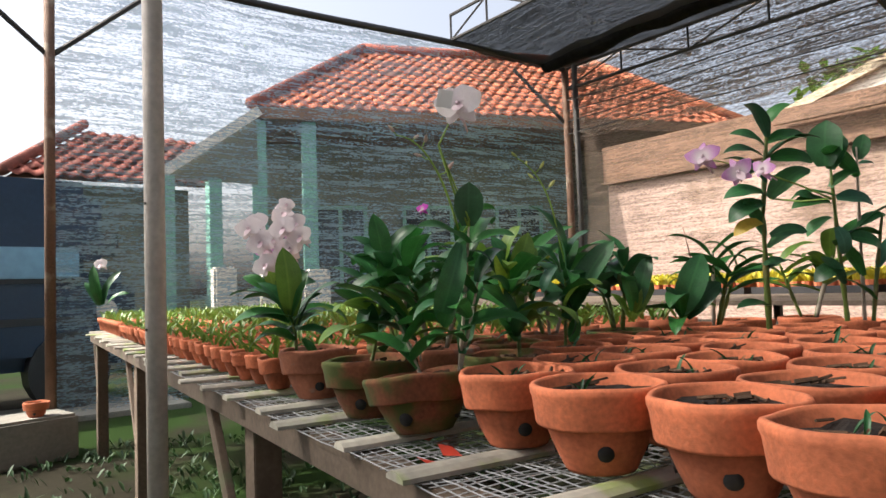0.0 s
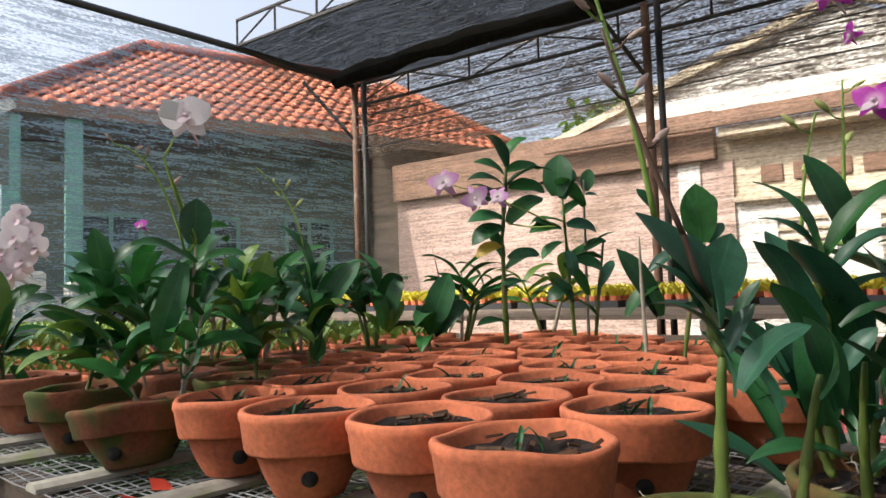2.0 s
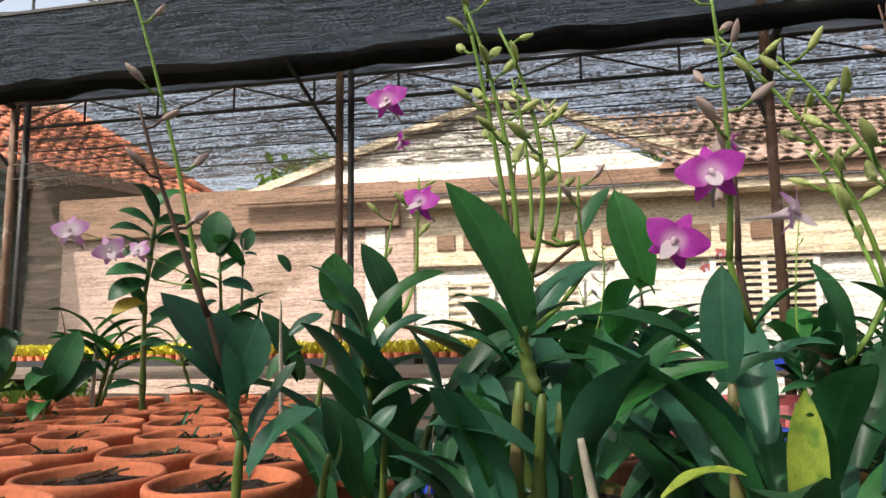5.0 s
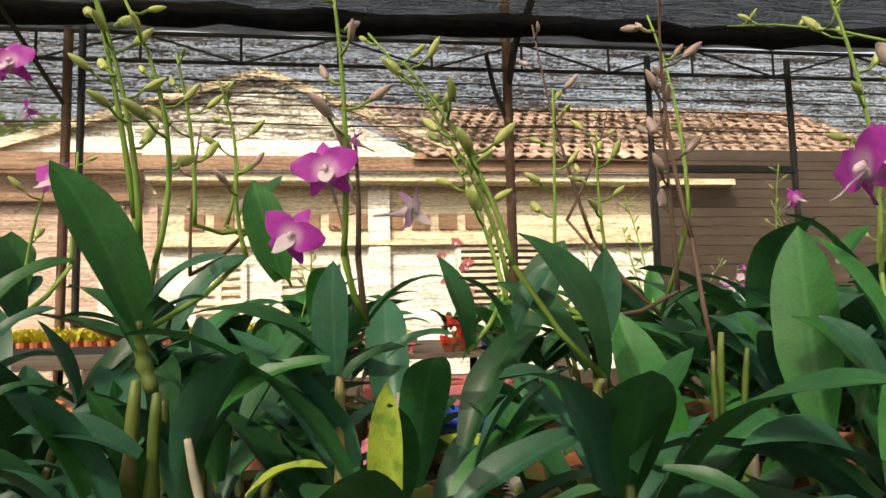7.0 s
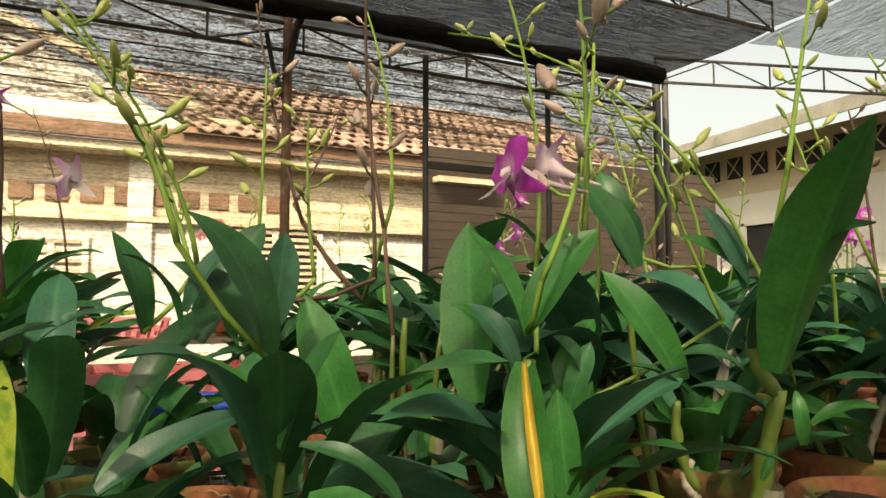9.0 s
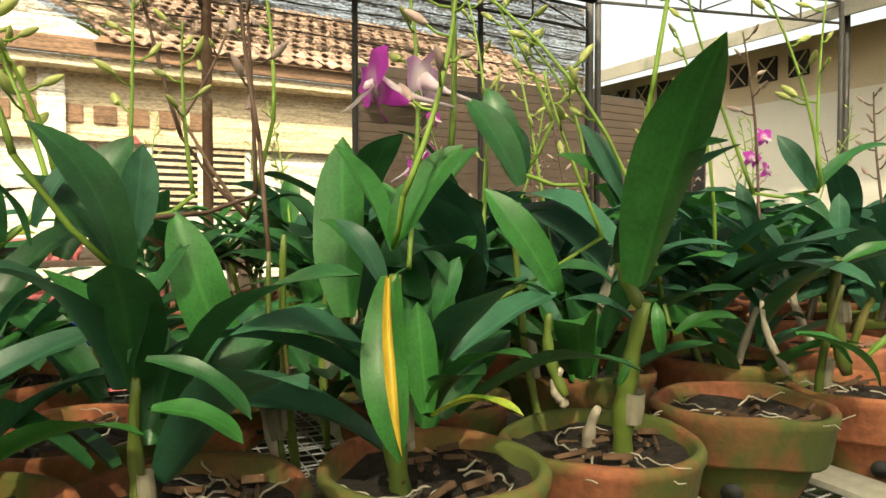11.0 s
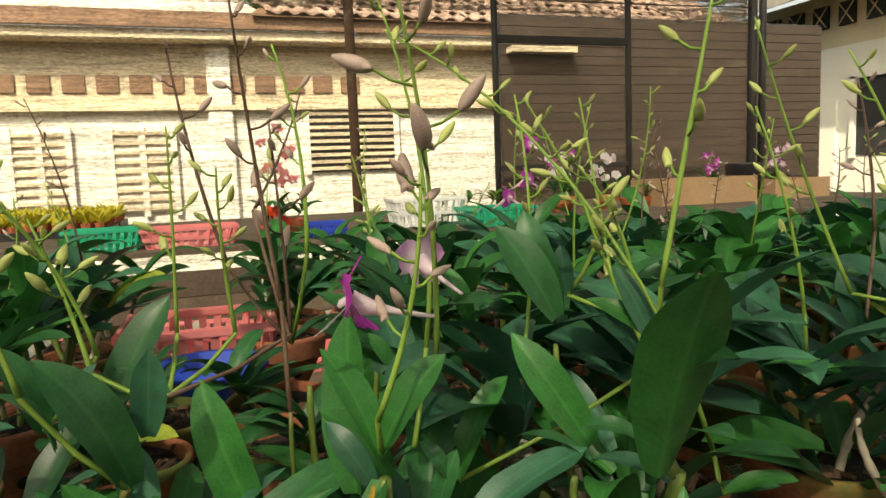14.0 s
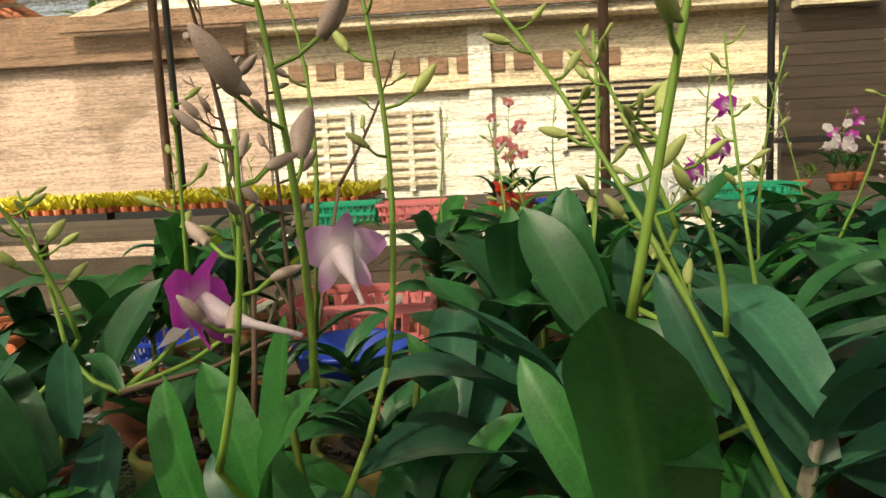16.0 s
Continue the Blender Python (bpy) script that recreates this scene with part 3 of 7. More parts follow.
# the lower wing with its dark roof
porch = thing("porch_house", (0, 11.0, 0), "lower wing with a dark clay tile roof and cream barge board", "house")
ps = Vector((0.1, 2.6, 1.35))
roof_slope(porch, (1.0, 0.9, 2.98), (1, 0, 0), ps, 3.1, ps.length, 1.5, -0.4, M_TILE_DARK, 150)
part("roof_deck", flat((1.0, 0.92, 2.93), (4.1, 0.92, 2.93), (4.6, 3.5, 4.25), (2.5, 3.5, 4.25)), M_BROWN, porch)
part("ridge", tube_bm([(0.95, 0.9, 3.02), (2.5, 3.5, 4.42)], 0.09, 8), M_TILE_DARK, porch, "", True)
part("barge_board", beam_bm((2.95, -0.1, 2.98), (4.5, -0.1, 4.12), 0.06, 0.16), M_WHITE, porch, "cream barge board")
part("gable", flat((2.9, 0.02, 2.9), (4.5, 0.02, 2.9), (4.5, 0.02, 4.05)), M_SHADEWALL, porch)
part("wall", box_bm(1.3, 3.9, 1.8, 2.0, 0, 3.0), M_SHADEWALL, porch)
for cx in (3.05, 3.78):
    part("column", box_bm(cx - 0.10, cx + 0.10, -0.02, 0.2, 0, 2.95, 0.01), M_GREENPAINT, porch, "sea-green painted column")
for wx_ in (1.75, 2.45):
    part("window", box_bm(wx_ - 0.25, wx_ + 0.25, 1.72, 1.79, 1.8, 2.2), M_GLASS, porch)
part("low_wall", box_bm(1.6, 3.0, 0.9, 1.05, 0, 1.3), M_CONCRETE, porch)

# ---- cream building behind the back net ----
BX = 10.5
bank = thing("cream_building", (0, 0, 0), "cream rendered building with a pale gable and square vents", "house")
VENT = [(1.90 - 0.41 * k, 2.62) for k in range(12)]
WINS = [(-2.6, 1.80, 1.35, 0.9), (0.3, 1.45, 0.8, 1.15), (1.55, 1.45, 0.7, 1.15)]
part("wall", box_bm(BX, BX + 0.2, -7.5, 8.6, 0, 3.25), M_CREAM, bank)
part("wall", box_bm(BX - 0.01, BX + 0.19, -5.2, 8.6, 0, 2.25), M_WHITE, bank, "white lower wall")
# Thin slab over the wall carries the painted shade.
part("side_wall", box_bm(BX - 0.06, BX - 0.012, 2.4, 8.6, 0, 2.88), M_PINKSHADE, bank, "pinkish plaster darkened for the partial shade")
part("cornice", box_bm(BX - 0.35, BX, -5.4, 2.5, 3.16, 3.30, 0.015), M_CREAM, bank)
part("cornice", box_bm(BX - 0.12, BX, -5.4, 2.39, 2.25, 2.33, 0.01), M_CREAM, bank)
part("fascia", box_bm(BX - 0.42, BX - 0.36, -9.4, 5.2, 3.30, 3.52, 0.01), M_BROWN, bank)
gb2 = bmesh.new()
for p in [((BX - 0.1, 5.05, 3.5), (BX - 0.1, 0.93, 4.75), (BX - 0.1, -1.6, 3.5)), ]:
    gb2.faces.new([gb2.verts.new(q) for q in p])
g = bmesh.ops.extrude_face_region(gb2, geom=gb2.faces[:])
bmesh.ops.translate(gb2, vec=(0.15, 0, 0), verts=[v for v in g["geom"] if isinstance(v, bmesh.types.BMVert)])
part("gable", gb2, M_WHITE, bank, "pale gable end")
part("barge_board", beam_bm((BX - 0.16, 5.3, 3.45), (BX - 0.16, 0.93, 4.83), 0.1, 0.13), M_CREAM, bank)
part("barge_board", beam_bm((BX - 0.16, 0.93, 4.83), (BX - 0.16, -2.2, 3.60), 0.1, 0.13), M_CREAM, bank)
for y, z in VENT:
    v_ = part("vent", box_bm(BX - 0.03, BX + 0.02, y - 0.14, y + 0.14, z - 0.12, z + 0.12, 0.008), M_BROWN, bank)
for y, z, w, h in WINS:
    w_ = part("window", box_bm(BX - 0.04, BX + 0.02, y - w / 2, y + w / 2, z - h / 2, z + h / 2), M_GLASS if w > 1.32 else M_WHITE, bank)
    for k in range(9):
        part("slat", beam_bm((BX - 0.06, y - w / 2 + 0.04, z - h / 2 + (k + 0.5) * h / 9), (BX - 0.06, y + w / 2 - 0.04, z - h / 2 + (k + 0.5) * h / 9), 0.035, 0.05), M_CREAM, w_)
    for s in (-1, 0, 1):
        part("frame", box_bm(BX - 0.075, BX - 0.045, y + s * w / 2 - 0.04, y + s * w / 2 + 0.04, z - h / 2 - 0.04, z + h / 2 + 0.04), M_WHITE, w_)
for y in (-0.75, 3.0):
    part("pilaster", box_bm(BX - 0.10, BX, y - 0.16, y + 0.16, 0, 3.16, 0.01), M_WHITE, bank)
part("band", box_bm(BX - 0.2, BX - 0.02, 2.6, 8.6, 2.9, 3.6, 0.01), M_BROWN, bank, "brown band along the top of the wall")
roof_slope(bank, (BX - 0.5, -1.4, 3.50), (0, -1, 0), (0.86, 0, 0.5), 8.0, 3.4, -1.6, 0.0, M_TILE_GREY, 100)
part("roof_deck", (lambda b: (b.faces.new([b.verts.new(p) for p in ((BX - 0.5, -1.2, 3.47), (BX - 0.5, -9.6, 3.47), (BX + 2.6, -9.6, 5.2), (BX + 2.6, -2.6, 5.2))]), b)[1])(bmesh.new()), M_BROWN, bank)
# brown plank wall seen through the door in the net
shed = thing("wooden_shed", (0, 0, 0), "brown timber shed wall with a pale ledge", "shed")
for k in range(26):
    part("plank", box_bm(8.6, 8.63, -9.6, -4.22 + 0.01 * math.sin(k), 0.02 + k * 0.125, 0.14 + k * 0.125, 0.004), M_PLANK, shed)
part("ledge", box_bm(8.4, 8.59, -5.25, -4.30, 2.78, 2.86, 0.005), M_CREAM, shed, "pale sunlit ledge")
# Near-black sheet stands in for the shade behind the planks.
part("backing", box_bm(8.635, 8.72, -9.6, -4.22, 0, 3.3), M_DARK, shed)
# wing that closes the yard
WY = -11.2
wing = thing("yard_wing", (0, 0, 0), "cream building wing with a row of square vent openings", "house")
part("wall", box_bm(-6, 12.2, WY - 0.2, WY, 0, 4.15), M_CREAM, wing)
part("wall_band", box_bm(-6, 12.2, WY, WY + 0.03, 0, 3.2), M_WHITE, wing, "white lower wall")
# Vents and window are solid panels with their inner shade painted on.
for k in range(9):
    vx = 11.2 - 0.55 * k
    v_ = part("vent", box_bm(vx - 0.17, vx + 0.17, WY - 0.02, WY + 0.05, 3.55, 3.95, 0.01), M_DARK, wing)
    part("grille", beam_bm((vx - 0.15, WY + 0.06, 3.57), (vx + 0.15, WY + 0.06, 3.93), 0.02, 0.02), M_CREAM, v_)
    part("grille", beam_bm((vx - 0.15, WY + 0.06, 3.93), (vx + 0.15, WY + 0.06, 3.57), 0.02, 0.02), M_CREAM, v_)
w_ = part("window", box_bm(8.5, 9.3, WY + 0.0, WY + 0.05, 1.3, 2.6), M_DARK, wing, "open window with its inner shade painted dark")
for a, b in (((8.45, 1.25), (8.45, 2.65)), ((9.35, 1.25), (9.35, 2.65)), ((8.4, 2.65), (9.4, 2.65))):
    part("frame", beam_bm((a[0], WY + 0.07, a[1]), (b[0], WY + 0.07, b[1]), 0.08, 0.1), M_WHITE, w_)
d_ = part("door", box_bm(9.7, 10.6, WY + 0.03, WY + 0.08, 0, 2.3), M_WHITE, wing, "white door")
part("eave", (lambda b: (b.faces.new([b.verts.new(p) for p in ((-6, WY + 1.1, 4.28), (11.9, WY + 1.1, 4.05), (11.9, WY, 4.45), (-6, WY, 4.7))]), b)[1])(bmesh.new()), M_CONCRETE, wing, "grey sheet awning")
part("fascia", beam_bm((-6, WY + 1.12, 4.30), (11.9, WY + 1.12, 4.0), 0.04, 0.22), M_CONCRETE, wing)
aw = part("backing_wall", box_bm(-6, -5.8, WY, 9, 0, 3.0), M_CREAM, wing)

# ---- distance: trees over the roofs, a parked car ----
def leaf_blade(bm, base, d, up, L, w, bend=0.3, fold=0.25, n=6, wave=0.0):
    """One leaf blade from base along d: clasping and deeply folded at the foot, strap-shaped, arching over more and more towards the tip."""
    d, up = Vector(d).normalized(), Vector(up)
    side = d.cross(up).normalized()
    up = side.cross(d).normalized()
    rows = []
    p = Vector(base)
    ang = 0.0
    for i in range(n + 1):
        s = i / n
        ww = w * (0.42 + 0.58 * math.sin(min(1.0, s * 2.4) * math.pi / 2)) * (1 - max(0, (s - 0.5) / 0.5) ** 2.6) + 0.0004
        lift = fold * (1.5 - 1.1 * s)
        dn = (d * math.cos(ang) - up * math.sin(ang))
        un = (up * math.cos(ang) + d * math.sin(ang))
        row = []
        for k in (-1, -0.5, 0, 0.5, 1):
            rip = wave * w * math.sin(s * 11 + k * 1.9) * abs(k) * min(1, s * 3)
            row.append(bm.verts.new(p + side * (ww * 0.5 * k * (1 - 0.22 * lift)) + un * (abs(k) ** 1.5 * ww * 0.5 * lift + rip)))
        rows.append(row)
        p = p + dn * (L / n)
        ang += bend * (0.35 + 1.3 * s) / n
    for a, b in zip(rows, rows[1:]):
        for k in range(4):
            bm.faces.new((a[k], a[k + 1], b[k + 1], b[k]))
    return bm


def tree(at, height, crown, label, seed):
    rnd = random.Random(seed)
    t = thing("tree", at, label, "tree", "trees behind the houses")
    tb = tube_bm([(0, 0, 0), (0.1, 0.05, height * 0.4), (0.0, 0.1, height * 0.75)], [0.16, 0.12, 0.06], 8)
    for k in range(7):
        a = rnd.uniform(0, 6.28)
        z0 = height * rnd.uniform(0.4, 0.7)
        tube_bm([(0.05, 0.05, z0), (math.cos(a) * crown * 0.7, math.sin(a) * crown * 0.7, z0 + crown * 0.6)], [0.05, 0.015], 5, tb)
    part("trunk", tb, M_WOOD, t, smooth=True)
    cb = bmesh.new()
    for k in range(700):
        a, b = rnd.uniform(0, 6.28), rnd.uniform(-1, 1)
        r = crown * rnd.uniform(0.35, 1.0) ** 0.6 * (1 + 0.25 * math.sin(a * 3) * b)
        p = Vector((math.cos(a) * r * math.sqrt(1 - b * b), math.sin(a) * r * math.sqrt(1 - b * b), height * 0.8 + b * crown * 0.75))
        leaf_blade(cb, p, (rnd.uniform(-1, 1), rnd.uniform(-1, 1), rnd.uniform(-0.8, 0.4)), (0, 0.1, 1), rnd.uniform(0.2, 0.4), rnd.uniform(0.1, 0.2), 0.5, 0.2, 2)
    part("crown", cb, M_LEAF_LIGHT, t, "many small light green leaves")
    return t


path = box_bm(-5.0, 2.2, 7.2, 8.2, -0.06, 0.035, 0.01)
tagged(obj("pavement", path, M_CONCRETE), "pale concrete path in the sun beyond the net", "pavement", kind="structure")
tree((13.5, 5.0, 0), 4.6, 1.7, "leafy green tree rising behind the cream building", 3)
tree((14.5, -2.5, 0), 5.4, 1.6, "leafy green tree behind the building roof", 5)
tree((-1.6, 22.0, 0), 4.0, 2.0, "leafy green tree far behind the yard", 7)

car = thing("parked_car", (0.0, 8.6, 0), "dark blue parked van seen past the net", "car", rz=8)
car.scale = (1.15, 1.15, 1.2)
cb = box_bm(-1.9, 1.55, -0.8, 0.8, 0.35, 1.15, 0.12)
box_bm(-1.6, 1.3, -0.72, 0.72, 1.1, 1.95, 0.16, cb)
part("body", cb, M_CAR, car, smooth=False)
for x0_, x1_ in ((-1.45, -0.55), (-0.50, 0.35), (0.40, 1.05)):
    w_ = part("window", box_bm(x0_, x1_, -0.745, -0.722, 1.10, 1.36, 0.01), M_CARGLASS, car, "pale blue side window")
    part("frame", box_bm(x0_ - 0.03, x1_ + 0.03, -0.735, -0.721, 1.06, 1.098), M_BLACKPL, w_)
part("rub_strip", box_bm(-1.85, 1.5, -0.815, -0.795, 0.72, 0.78, 0.005), M_BLACKPL, car)
part("head_lamp", tube_bm([(1.25, -0.83, 0.82), (1.25, -0.78, 0.82)], 0.09, 14), M_STEEL, car)
for x in (-1.1, 0.95):
    w_ = part("wheel", tube_bm([(x, -0.82, 0.33), (x, -0.60, 0.33)], 0.33, 20), M_BLACKPL, car)
    part("rim", tube_bm([(x, -0.835, 0.33), (x, -0.80, 0.33)], 0.18, 14), M_IRON, w_)

# ---- benches ----
BD = Vector((0.098, 1, 0)).normalized()     # along the near bench
BV = Vector((BD.y, -BD.x, 0))              # across it
B0 = Vector((0.440, 0, 0))
BZ = 0.880


def on_bench(u, v, z=BZ):
    return B0 + BD * u + BV * v + Vector((0, 0, z))


def bench(name, u0, u1, v0, v1, label, legs=True):
    t = thing(name, (0, 0, 0), label, "bench")
    for v in (v0 + 0.03, (v0 + v1) / 2, v1 - 0.03):
        part("rail", beam_bm(on_bench(u0, v, BZ - 0.055), on_bench(u1, v, BZ - 0.055), 0.05, 0.055), M_WOOD, t)
    n = int((u1 - u0) / 0.205)
    for k in range(n + 1):
        u = u0 + 0.06 + k * 0.205
        j = random.uniform(-0.02, 0.02)
        w = random.uniform(0.034, 0.050)
        a, b = on_bench(u + j, v0 - 0.035 + random.uniform(-0.03, 0.025), BZ - 0.012), on_bench(u - j, v1 + 0.02, BZ - 0.012)
        bm = bmesh.new()
        rows = []
        for i in range(15):
            c = a.lerp(b, i / 14) + BD * random.uniform(-0.002, 0.002)
            ww = w * (1 + 0.10 * (i % 4 == 1)) * random.uniform(0.94, 1.05)
            rows.append([bm.verts.new(c + BD * (ww * 0.5 * x) + Vector((0, 0, h))) for x, h in ((-1, -0.006), (-0.96, 0.0), (-0.5, 0.0055), (0, 0.007), (0.5, 0.0055), (0.96, 0.0), (1, -0.006))])
        for r0, r1 in zip(rows, rows[1:]):
            for i in range(6):
                bm.faces.new((r0[i], r0[i + 1], r1[i + 1], r1[i]))
            bm.faces.new((r0[6], r0[0], r1[0], r1[6]))
        bm.faces.new(rows[0][::-1])
        bm.faces.new(rows[-1])
        bmesh.ops.recalc_face_normals(bm, faces=bm.faces[:])
        part("slat", bm, M_BAMBOO, t)
    for u in [u0 + 0.1 + i * (u1 - u0 - 0.2) / 5 for i in range(6)]:
        for v in (v0 + 0.07, v1 - 0.07):
            p = on_bench(u, v, 0)
            part("leg", beam_bm(p + Vector((0, 0, -0.02)), p + Vector((0, 0, BZ - 0.085)), 0.06, 0.07), M_WOOD, t)
        p, q = on_bench(u, v0 + 0.07, 0.15), on_bench(u + 0.55, v0 + 0.07, BZ - 0.1)
        part("brace", beam_bm(p, q, 0.022, 0.06), M_WOOD, t)
    return t


near_bench = bench("plant_bench", -4.2, 5.6, 0.0, 1.85, "long timber bench with bamboo slats and grey wire mesh")


def mesh_lattice(u0, u1, v0, v1, pitch):
    """Square plastic netting with real strands."""
    bm = bmesh.new()
    for k in range(int((u1 - u0) / pitch) + 1):
        u = u0 + k * pitch
        pts = [on_bench(u, v0 + (v1 - v0) * i / 12, BZ - 0.021 + 0.003 * math.sin(k * 1.3 + i * 2.1)) for i in range(13)]
        tube_bm(pts, 0.0011, 3, bm, False)
    for k in range(int((v1 - v0) / pitch) + 1):
        v = v0 + k * pitch
        n = int((u1 - u0) / 0.12)
        pts = [on_bench(u0 + (u1 - u0) * i / n, v, BZ - 0.021 + 0.003 * math.sin(k * 1.7 + i * 1.9)) for i in range(n + 1)]
        tube_bm(pts, 0.0011, 3, bm, False)
    return bm


part("wire_mesh", mesh_lattice(-1.6, 3.0, -0.01, 0.9, 0.017), M_WIRE, near_bench, "grey square-mesh plastic netting")

# ---- pots ----
def pot_parts(tag, R, h, material, wob):
    body = lathe_bm([(R * 0.50, 0.0), (R * 0.535, 0.005), (R * 0.67, h * 0.28), (R * 0.795, h * 0.545), (R * 0.80, h * 0.56)], 36, wob=wob)
    bmesh.ops.contextual_create(body, geom=[v for v in body.verts[:36]])
    rim = lathe_bm([(R * 0.785, h * 0.545), (R * 0.905, h * 0.535), (R * 0.925, h * 0.565), (R * 0.975, h * 0.86), (R * 1.0, h * 0.905), (R * 1.002, h * 0.965), (R * 0.975, h), (R * 0.915, h), (R * 0.89, h * 0.965), (R * 0.80, h * 0.60)], 36, wob=wob)
    soil = bmesh.new()
    rings = [[soil.verts.new((R * 0.86 * s * math.cos(2 * math.pi * k / 20), R * 0.86 * s * math.sin(2 * math.pi * k / 20), h * 0.84 + 0.012 * noise.noise(Vector((s * 9 * math.cos(k), s * 9 * math.sin(k), R * 99 + wob * 50))))) for k in range(20)] for s in (1.0, 0.75, 0.5, 0.25)]
    c = soil.verts.new((0, 0, h * 0.85))
    for a, b in zip(rings, rings[1:]):
        for k in range(20):
            soil.faces.new((a[k], a[(k + 1) % 20], b[(k + 1) % 20], b[k]))
    for k in range(20):
        soil.faces.new((rings[-1][k], rings[-1][(k + 1) % 20], c))
    # Dark plug on the pot wall, painted as the shade in a drain hole.
    hole = bmesh.new()
    tube_bm([(R * 0.60, 0, h * 0.29), (R * 0.682, 0, h * 0.275)], [R * 0.10, R * 0.118], 16, hole)
    chips = bmesh.new()
    rnd = random.Random(tag)
    for k in range(16):
        a, r = rnd.uniform(0, 6.28), R * 0.75 * math.sqrt(rnd.random())
        tmp = rnd.uniform(0, 3.14)
        L = rnd.uniform(0.008, 0.03)
        p = Vector((r * math.cos(a), r * math.sin(a), h * 0.85 + rnd.uniform(0.002, 0.008)))
        q = p + Vector((math.cos(tmp) * L, math.sin(tmp) * L, rnd.uniform(-0.003, 0.008)))
        tube_bm([p, q], rnd.uniform(0.0015, 0.004), 4, chips)
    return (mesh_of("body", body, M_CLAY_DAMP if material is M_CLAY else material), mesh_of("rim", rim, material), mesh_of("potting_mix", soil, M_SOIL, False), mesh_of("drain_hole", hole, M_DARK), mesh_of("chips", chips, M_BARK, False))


POT_KINDS = {}
for kind_, R, h, m_ in (("clean", 0.084, 0.106, M_CLAY), ("old", 0.086, 0.103, M_CLAY_OLD), ("pale", 0.084, 0.105, M_CLAY_PALE), ("small", 0.05, 0.075, M_CLAY), ("low", 0.09, 0.092, M_CLAY_OLD)):
    POT_KINDS[kind_] = [pot_parts(i, R, h, m_, w) for i, w in enumerate((0.010, 0.016, 0.024))] + [h, R]
POT_LABEL = {"clean": "bright terracotta pot with drain holes and dark potting mix", "old": "mossy green-stained terracotta pot on the bench", "pale": "weathered terracotta pot with a whitish bloom",
             "small": "small terracotta seedling pot on the bench", "low": "squat mossy terracotta pot on the bench"}
POTS = []


def pot(x, y, kind_="clean", z=BZ - 0.004, tilt=0.0, group="pots on the near bench"):
    rnd = random.Random(int(x * 1000) * 7 + int(y * 1000))
    *vs, h, R = POT_KINDS[kind_]
    body, rim, soil, hole, chips = vs[rnd.randrange(3)]
    t = thing("clay_pot", (x, y, z), POT_LABEL[kind_], "pot", group)
    rz = math.degrees(math.atan2(-y - 0.1, -x)) - 15 + rnd.uniform(-32, 32)      # a drain hole towards the path
    t.matrix_basis = pose(x, y, z, tilt, 0, rz)
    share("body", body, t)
    share("rim", rim, t)
    share("potting_mix", soil, t)
    if kind_ != "small":
        tagged(share("bark_mulch", chips, t), kind="stuff")
    for a in (0, 90, 180, 270) if kind_ != "small" else ():
        share("drain_hole", hole, t, Matrix.Rotation(radians(a + 15), 4, 'Z'))
    POTS.append((x, y, R))
    return z + h * 0.85


def free_spot(x, y, r):
    return all((x - a) ** 2 + (y - b) ** 2 > (r + c) ** 2 * 0.97 for a, b, c in POTS)

# ---- orchid parts ----
LEAVES = {}
for nm, m_ in (("dark", M_LEAF), ("mid", M_LEAF_MID), ("blue", M_LEAF_BLUE), ("light", M_LEAF_LIGHT), ("yellow", M_LEAF_YELLOW), ("gold", M_LEAF_GOLD)):
    LEAVES[nm] = [mesh_of("leaf", leaf_blade(bmesh.new(), (0, 0, 0), (1, 0, 0), (0, 0, 1), 1.0, w, b, f, 11, v), m_) for w, b, f, v in ((0.27, 0.75, 0.42, 0.03), (0.26, 1.35, 0.36, 0.05), (0.32, 0.45, 0.44, 0.03), (0.25, 1.9, 0.36, 0.05), (0.30, 0.2, 0.40, 0.02))]


def petal(bm, d, L, w, cup=0.2, tilt=0.15):
    """One rounded petal from the middle of a flower that faces +x."""
    d = Vector((0, d[0], d[1])).normalized()
    s = Vector((1, 0, 0)).cross(d)
    rows = []
    for i in range(6):
        t = i / 5
        ww = w * math.sin(math.pi * (0.12 + 0.85 * t) ** 0.8) ** 0.7
        c = d * (L * t) + Vector((tilt * L * t - cup * L * t * t, 0, 0))
        rows.append([bm.verts.new(c + s * (ww * 0.5 * k) + Vector((abs(k) ** 1.6 * ww * 0.16 * (1 - 1.6 * t) + 0.025 * math.sin(t * 9 + k * 2.3) * abs(k), 0, 0))) for k in (-1, -0.6, 0, 0.6, 1)])
    for a, b in zip(rows, rows[1:]):
        for k in range(4):
            bm.faces.new((a[k], a[k + 1], b[k + 1], b[k]))


